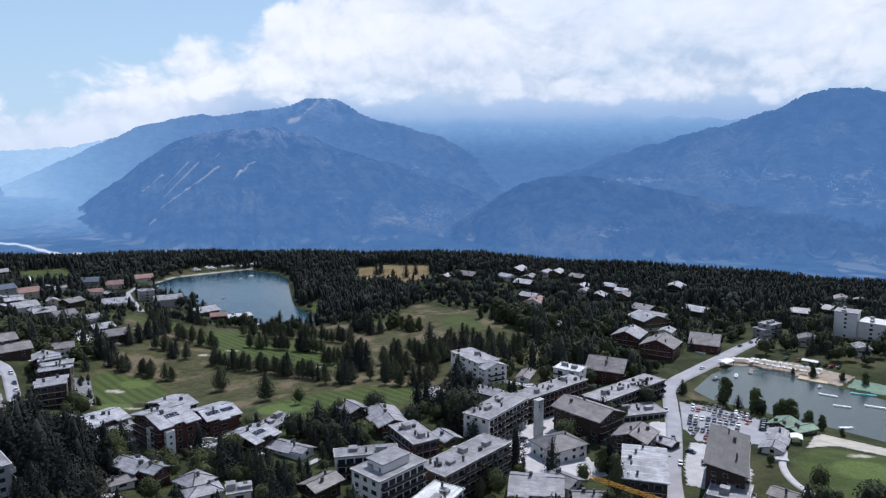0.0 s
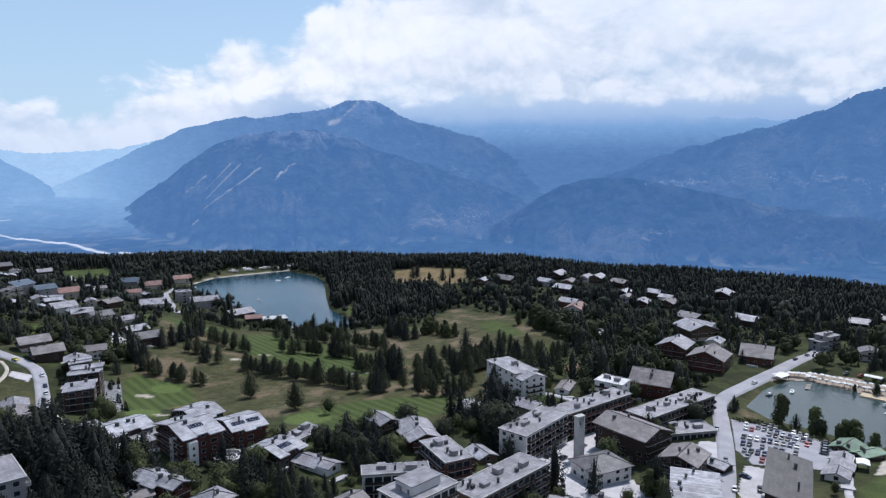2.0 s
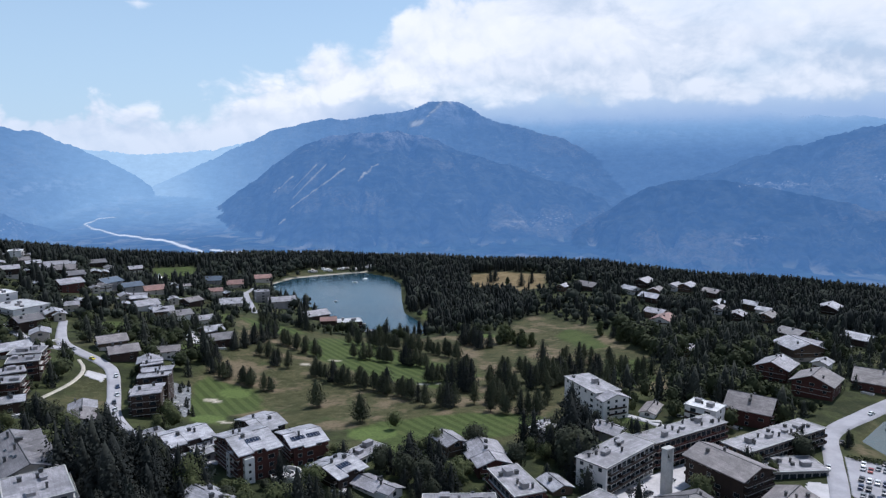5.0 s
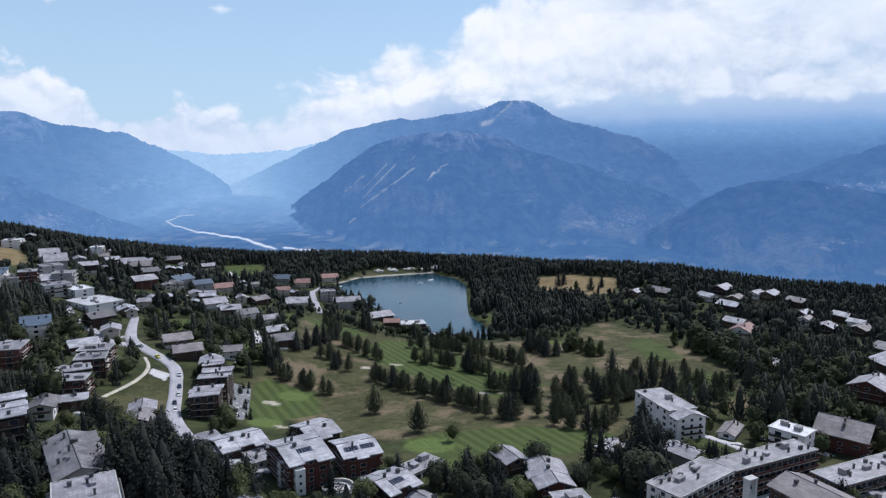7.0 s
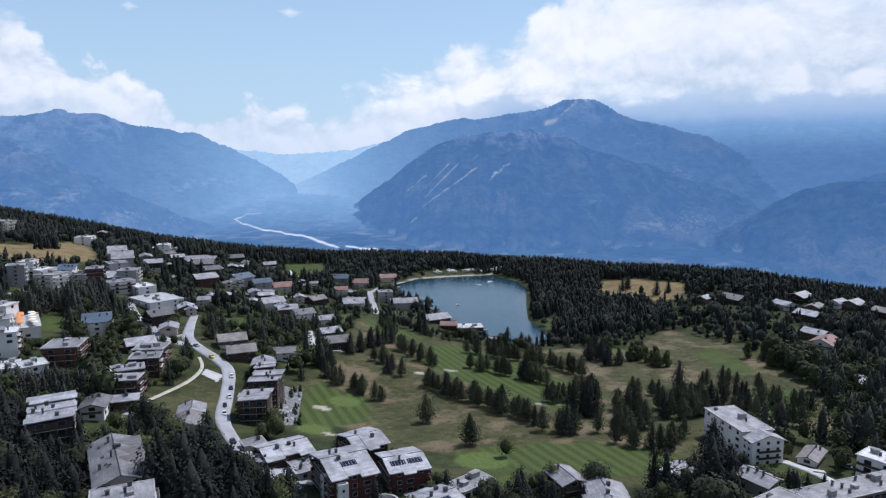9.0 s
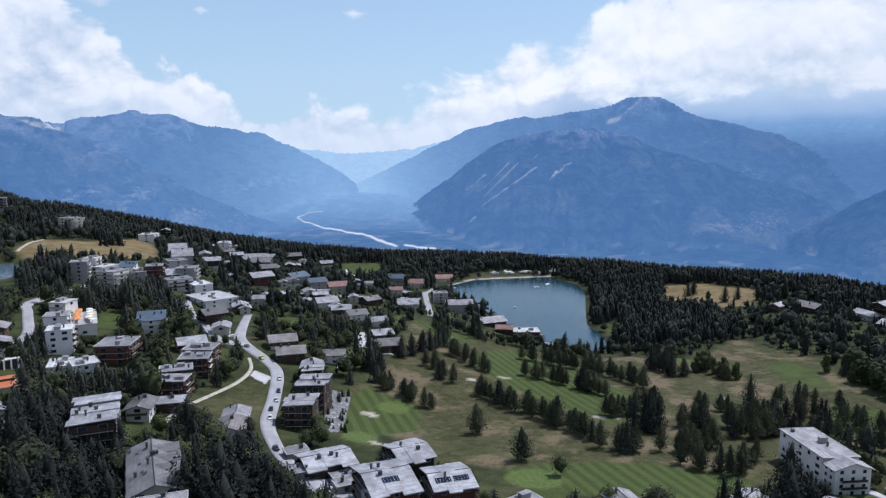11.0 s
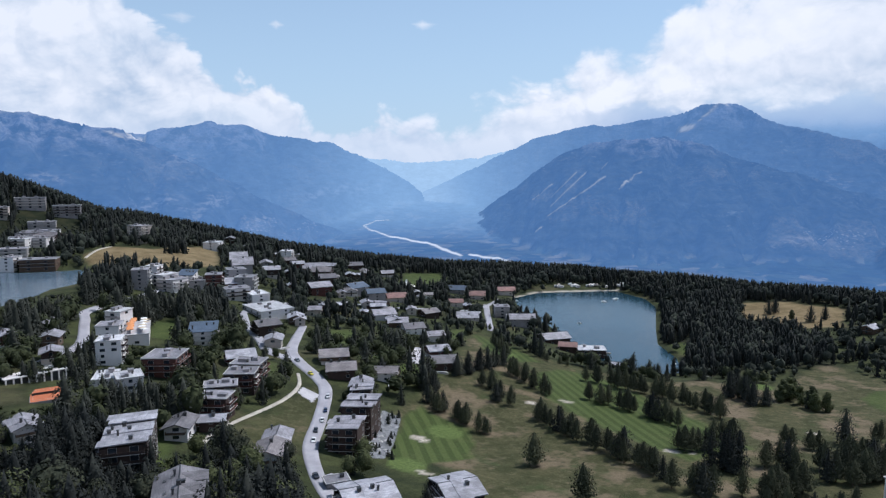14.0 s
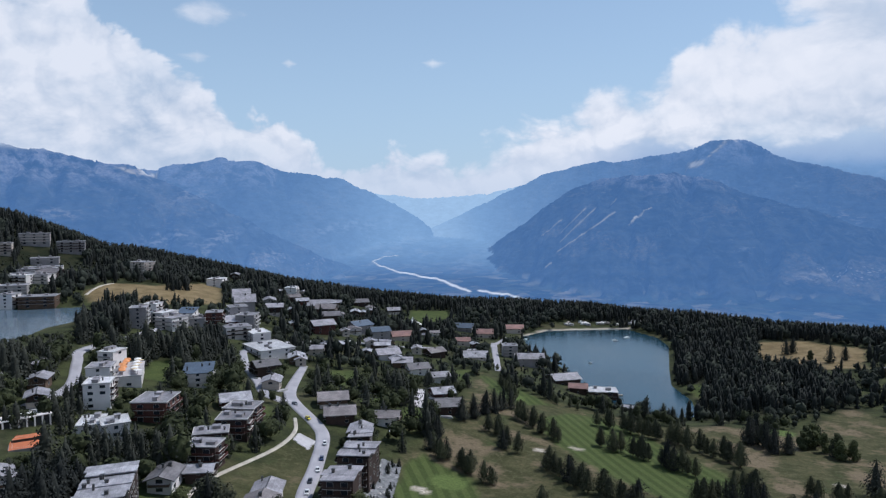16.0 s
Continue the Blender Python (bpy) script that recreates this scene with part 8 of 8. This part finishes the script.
def court():
    x, y = -288.5, 242
    z = max(ground_z(x + a, y + b) for a, b in ((-10, 2), (-6, 8), (7, -8), (10, -1), (0, 0))) + 0.1
    ob = thing("tennis_court", "red clay tennis court with white lines", "tennis court", pose(x, y, z, 0, 0, -27))
    bm = bmesh.new()
    box(bm, -9, 9, -5.5, 5.5, -0.05, 0.0)
    part("clay", bm, CLAY, ob)
    bm = bmesh.new()
    box(bm, -9.2, 9.2, -5.7, 5.7, -8, -0.05)
    part("retaining_wall", bm, GREYWALL, ob)
    for name, (a, b, c, d) in {"side_line": (-7, 7, -4.6, -4.5), "far_line": (-7, 7, 4.5, 4.6), "base_line": (-7, -6.9, -4.5, 4.5), "end_line": (6.9, 7, -4.5, 4.5)}.items():
        bm = bmesh.new()
        box(bm, a, b, c, d, 0.0, 0.012)
        part(name, bm, FRAMEWHITE, ob)
    bm = bmesh.new()
    box(bm, -0.03, 0.03, -5, 5, 0, 1.0)
    part("net", bm, DARKMETAL, ob)


def arcade():
    """A long low frontage of white piers under a grass roof."""
    x, y = -311, 249
    ob = thing("arcade", "long low white arcade set into a grassy bank", "building", pose(x, y, ground_z(x, y), 0, 0, 78))
    bm = bmesh.new()
    box(bm, -12, 12, -4, 3, -4, 3.0)
    part("wall", bm, DARKMETAL, ob)
    bm = bmesh.new()
    box(bm, -12.4, 12.4, -4.6, 3.4, 3.0, 3.4)
    part("roof", bm, WHITE, ob)
    for k in range(9):
        bm = bmesh.new()
        box(bm, -0.3, 0.3, -4.6, -4.1, -4, 3.0)
        part("pier", bm, WHITE, ob, at=pose(-11.6 + k * 2.9, 0, 0))


def pavilion(x, y, l, w, heading, label, cloth):
    ob = thing("pavilion", label, "pavilion", seat(x, y, heading))
    for sx in (-1, 1):
        for sy in (-1, 1):
            bm = bmesh.new()
            box(bm, sx * (l / 2 - 0.2) - 0.1, sx * (l / 2 - 0.2) + 0.1, sy * (w / 2 - 0.2) - 0.1, sy * (w / 2 - 0.2) + 0.1, -1, 2.8)
            part("post", bm, DARKMETAL, ob)
    bm = bmesh.new()
    prism(bm, [(-w / 2 - 0.3, 2.8), (w / 2 + 0.3, 2.8), (w / 2 + 0.3, 2.95), (0, 3.5), (-w / 2 - 0.3, 2.95)], -l / 2 - 0.3, l / 2 + 0.3, "x")
    part("roof", bm, cloth, ob)


def hedge(points, h, w, label):
    """A clipped hedge: one run of small leaf sprays over a solid core."""
    line = smooth_line(points, 1.0)
    z = height(line[:, 0], line[:, 1])
    rng = random.Random(int(points[0][0]))
    verts, faces = [], []
    for (x, y), g in zip(line, z):
        for _ in range(16):
            p = Vector((x + rng.uniform(-w, w), y + rng.uniform(-w, w), g + rng.uniform(0.1, h)))
            n = Vector((rng.gauss(0, 1), rng.gauss(0, 1), rng.gauss(0.6, 1))).normalized()
            u = n.orthogonal().normalized() * rng.uniform(0.3, 0.6)
            v = n.cross(u)
            m = len(verts)
            verts += [tuple(p + u), tuple(p + v), tuple(p - u), tuple(p - v)]
            faces.append((m, m + 1, m + 2, m + 3))
    ob = new("hedge", raw_mesh("hedge", verts, faces, LEAVES))
    tagged(ob, label, "hedge", kind="stuff")


church()
bell_tower()
crane()
ring_terrace()
tent()
court()
arcade()
umb = random.Random(4)
for k in range(13):
    t = k / 12
    for row in range(2):
        px, py = 183 + 27 * t + 3.2 * row + umb.uniform(-0.5, 0.5), 392 - 24 * t + 4.2 * row + umb.uniform(-0.8, 0.8)
        parasol(px, py, umb.uniform(1.0, 1.35), CANVAS, "white square parasol on the pond beach", "beach parasols")
deck_z = ground_z(-352, 327) + 2 * 2.9 + 0.32
for k in range(18):
    u, v = -15 + 1.75 * k + umb.uniform(-0.4, 0.4), 3.2 * (1 if k % 2 else -1) + umb.uniform(-0.8, 0.8)
    c, d = math.cos(radians(-36)), math.sin(radians(-36))
    px, py = -352 + u * c - v * d, 327 + u * d + v * c
    parasol(px, py, 1.7, (ORANGE, CANVAS, ORANGE, SAND)[k % 4], "sun-bleached parasol on the hotel terrace", "terrace parasols", deck_z - ground_z(px, py))
for k in range(7):
    parasol(38 + 3.1 * umb.uniform(0, 5), 250 + 3.0 * umb.uniform(0, 4), 1.5, CANVAS, "white parasol on the paved plaza", "plaza parasols")
for k in range(9):
    t = k / 8
    parasol(166 + 18 * t + umb.uniform(-0.6, 0.6), 393 + 3.5 * math.sin(3 * t) + umb.uniform(-0.6, 0.6), 1.3, CANVAS, "white square parasol on the pond promenade", "beach parasols")
pavilion(168, 390, 9, 4, 40, "low white kiosk roof at the pond's end", CANVAS)
pavilion(147, 270, 5, 4, 65, "small white tent beside the golf green", CANVAS)
pavilion(214, 384, 8, 4, -42, "white canvas shelter behind the beach", CANVAS)
sand = thing("sand_court", "pale sand volleyball court beside the pond", "court", pose(206, 365, ground_z(206, 365) + 0.15, 0, 0, -41))
bm = bmesh.new()
box(bm, -7.5, 7.5, -4, 4, -3, 0.25)
part("sand_bed", bm, SAND, sand)
bm = bmesh.new()
box(bm, -0.04, 0.04, -4, 4, 0.9, 1.9)
part("net", bm, DARKMETAL, sand)
pool = thing("pool", "turquoise outdoor pool between houses", "pool", pose(-470, 690, ground_z(-470, 690) + 6.2, 0, 0, -45))
bm = bmesh.new()
box(bm, -9, 9, -5, 5, -10, 0.4)
part("pool_surround", bm, CONCRETE, pool)
bm = bmesh.new()
box(bm, -8, 8, -4, 4, 0.4, 0.45)
part("water", bm, TURQUOISE, pool)
for bx, by, bz, bl, bh, what, mat in ((-252, 838, 0, 7, 20, "white pleasure boat on the lake", CANVAS), (-246, 862, 0, 9, 60, "white raft boat near the far shore", CANVAS), (-237, 721, 0, 4, 10, "small white rowing boat on the lake", CANVAS), (-125, 627, 0, 4, 70, "small white boat near the reeds", CANVAS), (-338, 790, 0, 5, 40, "white boat moored at the shore", CANVAS),
                                      (152, 366, 28, 5, 30, "dark pedal boat on the pond", DARKMETAL), (166, 372, 28, 6, 60, "white pedal boat on the pond", CANVAS), (203, 353, 28, 3, 10, "small white boat on the pond", CANVAS)):
    boat(bx, by, bz, bl, bh, what, mat)
for jx, jy, jl, jh, mat in ((200, 340, 9, -35, CANVAS), (198, 324, 8, -25, CANVAS), (216, 322, 14, -30, CANVAS), (219, 341, 12, -20, TURQUOISE), (184, 297, 7, 5, CANVAS)):
    raft = thing("water_slide_raft", "long pale inflatable raft floating on the pond", "raft", pose(jx, jy, 28.0, 0, 0, jh), "rafts on the pond")
    bm = bmesh.new()
    box(bm, -jl / 2, jl / 2, -0.9, 0.9, -0.2, 0.5)
    bmesh.ops.bevel(bm, geom=list(bm.edges), offset=0.2, segments=2, affect="EDGES")
    part("tube", bm, mat, raft)
jetty(-205, 640, 0, 16, 3, 40, "grey plank jetty on the lake")
jetty(-182, 628, 0, 12, 3, 30, "grey plank jetty at the restaurant")
jetty(178, 380, 28, 10, 2.4, 60, "grey plank jetty on the pond")
hedge([(-265, 416), (-255, 428), (-243, 444)], 1.8, 0.8, "clipped green garden hedge beside a lane")
hedge([(-269, 424), (-262, 440), (-250, 452)], 1.8, 0.8, "clipped green hedge between gardens")
hedge([(-204, 356), (-200, 345), (-193, 334)], 1.6, 0.8, "low hedge beside the apartment block")
hedge([(108, 236), (116, 256), (122, 272)], 1.2, 0.6, "low clipped hedge beside the large block")
hedge([(119, 322), (128, 320), (140, 310), (149, 297)], 2.0, 1.4, "loose green hedge between the car park and the pond")
rock = random.Random(8)
bed = [(-201, 354), (-191, 356), (-172, 323), (-165, 308), (-170, 301), (-178, 309), (-184, 320)]
build_area("rock_bed", "grey stony slope of a rock garden", bed, SCREE, 0.15, cell=0.6)
for k in range(36):
    t, side = rock.random(), rock.uniform(-5.5, 5.5)
    bx, by = -196 + 28 * t + 0.85 * side, 352 - 46 * t + 0.5 * side
    bm = bmesh.new()
    bmesh.ops.create_icosphere(bm, subdivisions=1, radius=1.0)
    for v in bm.verts:
        v.co = Vector((v.co.x * rock.uniform(0.8, 1.4), v.co.y * rock.uniform(0.7, 1.2), v.co.z * rock.uniform(0.5, 0.8)))
    size = rock.uniform(0.35, 1.0)
    bmesh.ops.scale(bm, vec=(size, size, size), verts=bm.verts)
    stone = new("boulder", mesh_of("boulder", bm, CONCRETE))
    stone.matrix_basis = pose(bx, by, ground_z(bx, by) + 0.1, 0, 0, rock.uniform(0, 180))
    tagged(stone, "pale grey boulder in the rock garden", "boulder", "rock garden boulders")
for k in range(40):
    t, side = rock.random(), rock.uniform(-6.5, 6.5)
    plant("spruce", -196 + 28 * t + 0.85 * side, 352 - 46 * t + 0.5 * side, rock.uniform(1.6, 4.6), "small conifers in the rock garden", rock)
for k in range(22):
    t = rock.random()
    cx, cy = -338 + 80 * t + rock.uniform(-6, 6), 876 + 52 * t + rock.uniform(0, 16)
    hut = thing("caravan", "small pale caravan on the lake campsite", "caravan", seat(cx, cy, rock.uniform(0, 180)), "caravans at the lake")
    bm = bmesh.new()
    prism(bm, [(-1.1, 0.5), (1.1, 0.5), (1.15, 2.3), (0.9, 2.7), (-0.9, 2.7), (-1.15, 2.3)], -2.8, 2.8, "x")
    part("body", bm, rock.choice((CANVAS, WHITE, CREAM)), hut)
    bm = bmesh.new()
    box(bm, -1.8, 1.8, -1.17, 1.17, 1.5, 2.1)
    part("window_band", bm, GLASS, hut)
    for sy in (-1.0, 1.0):
        part("wheel", WHEEL, None, hut, at=pose(0, sy, 0.33))


def garden_terrace(x, y, l, w, heading, label):
    """A paved sitting place with a low wall and steps, let into the slope before a house."""
    z = max(ground_z(x + a, y + b) for a in (-w / 2, w / 2) for b in (-w / 2, w / 2))
    ob = thing("garden_terrace", label, "terrace", pose(x, y, z, 0, 0, heading), "garden terraces")
    bm = bmesh.new()
    box(bm, -l / 2, l / 2, -w / 2, w / 2, -3.5, 0.12)
    part("paving", bm, PAVING, ob)
    bm = bmesh.new()
    box(bm, -l / 2, l / 2, -w / 2 - 0.3, -w / 2, -3.5, 0.8)
    part("wall", bm, CONCRETE, ob)
    bm = bmesh.new()
    for k in range(3):
        box(bm, l / 2, l / 2 + 0.35 * (k + 1), -0.7, 0.7, -3.5, -0.05 - 0.17 * k - 0.001 * k)
    part("steps", bm, CONCRETE, ob)


yard = random.Random(12)
homes = [ob for ob in scene.objects if ob.parent is None and ob.type == "EMPTY" and ob.name.split(".")[0] in ("chalet", "house")]
for ob in homes:
    hx, hy = ob.location.x, ob.location.y
    far = math.hypot(hx, hy - 60)
    if far > 520 or yard.random() < 0.25:
        continue
    size = ob.children[0].dimensions
    turn = math.degrees(ob.rotation_euler.z if ob.rotation_mode == "XYZ" else 0.0)
    out = math.atan2(60 - hy, -45 - hx) + yard.uniform(-0.9, 0.9)
    reach = 0.5 * max(size.x, size.y) + yard.uniform(3.0, 5.0)
    px, py = hx + reach * math.cos(out), hy + reach * math.sin(out)
    if any(outline_distance(np.array([px]), np.array([py]), poly)[0] < 3 for _, poly in LAKES.values()) or outline_distance(np.array([px]), np.array([py]), GOLF)[0] < 2:
        continue
    if any(other is not ob and math.hypot(other.location.x - px, other.location.y - py) < 9 for other in homes):
        continue
    garden_terrace(px, py, yard.uniform(4, 7), yard.uniform(3, 4.5), math.degrees(out) + 90, "small pale paved terrace with a low concrete wall")
    if far < 330 and yard.random() < 0.45:
        side = out + 1.2
        cx, cy = hx + (reach + 1) * math.cos(side), hy + (reach + 1) * math.sin(side)
        if all(outline_distance(np.array([cx]), np.array([cy]), poly)[0] > 4 for poly in LAWNS + [GOLF] + FIELDS) and all(other is ob or math.hypot(other.location.x - cx, other.location.y - cy) > 10 for other in homes):
            car(cx, cy, math.degrees(side), yard.choice((0, 1, 2, 3, 4)), "cars by the houses", "beside a house", 0.1)
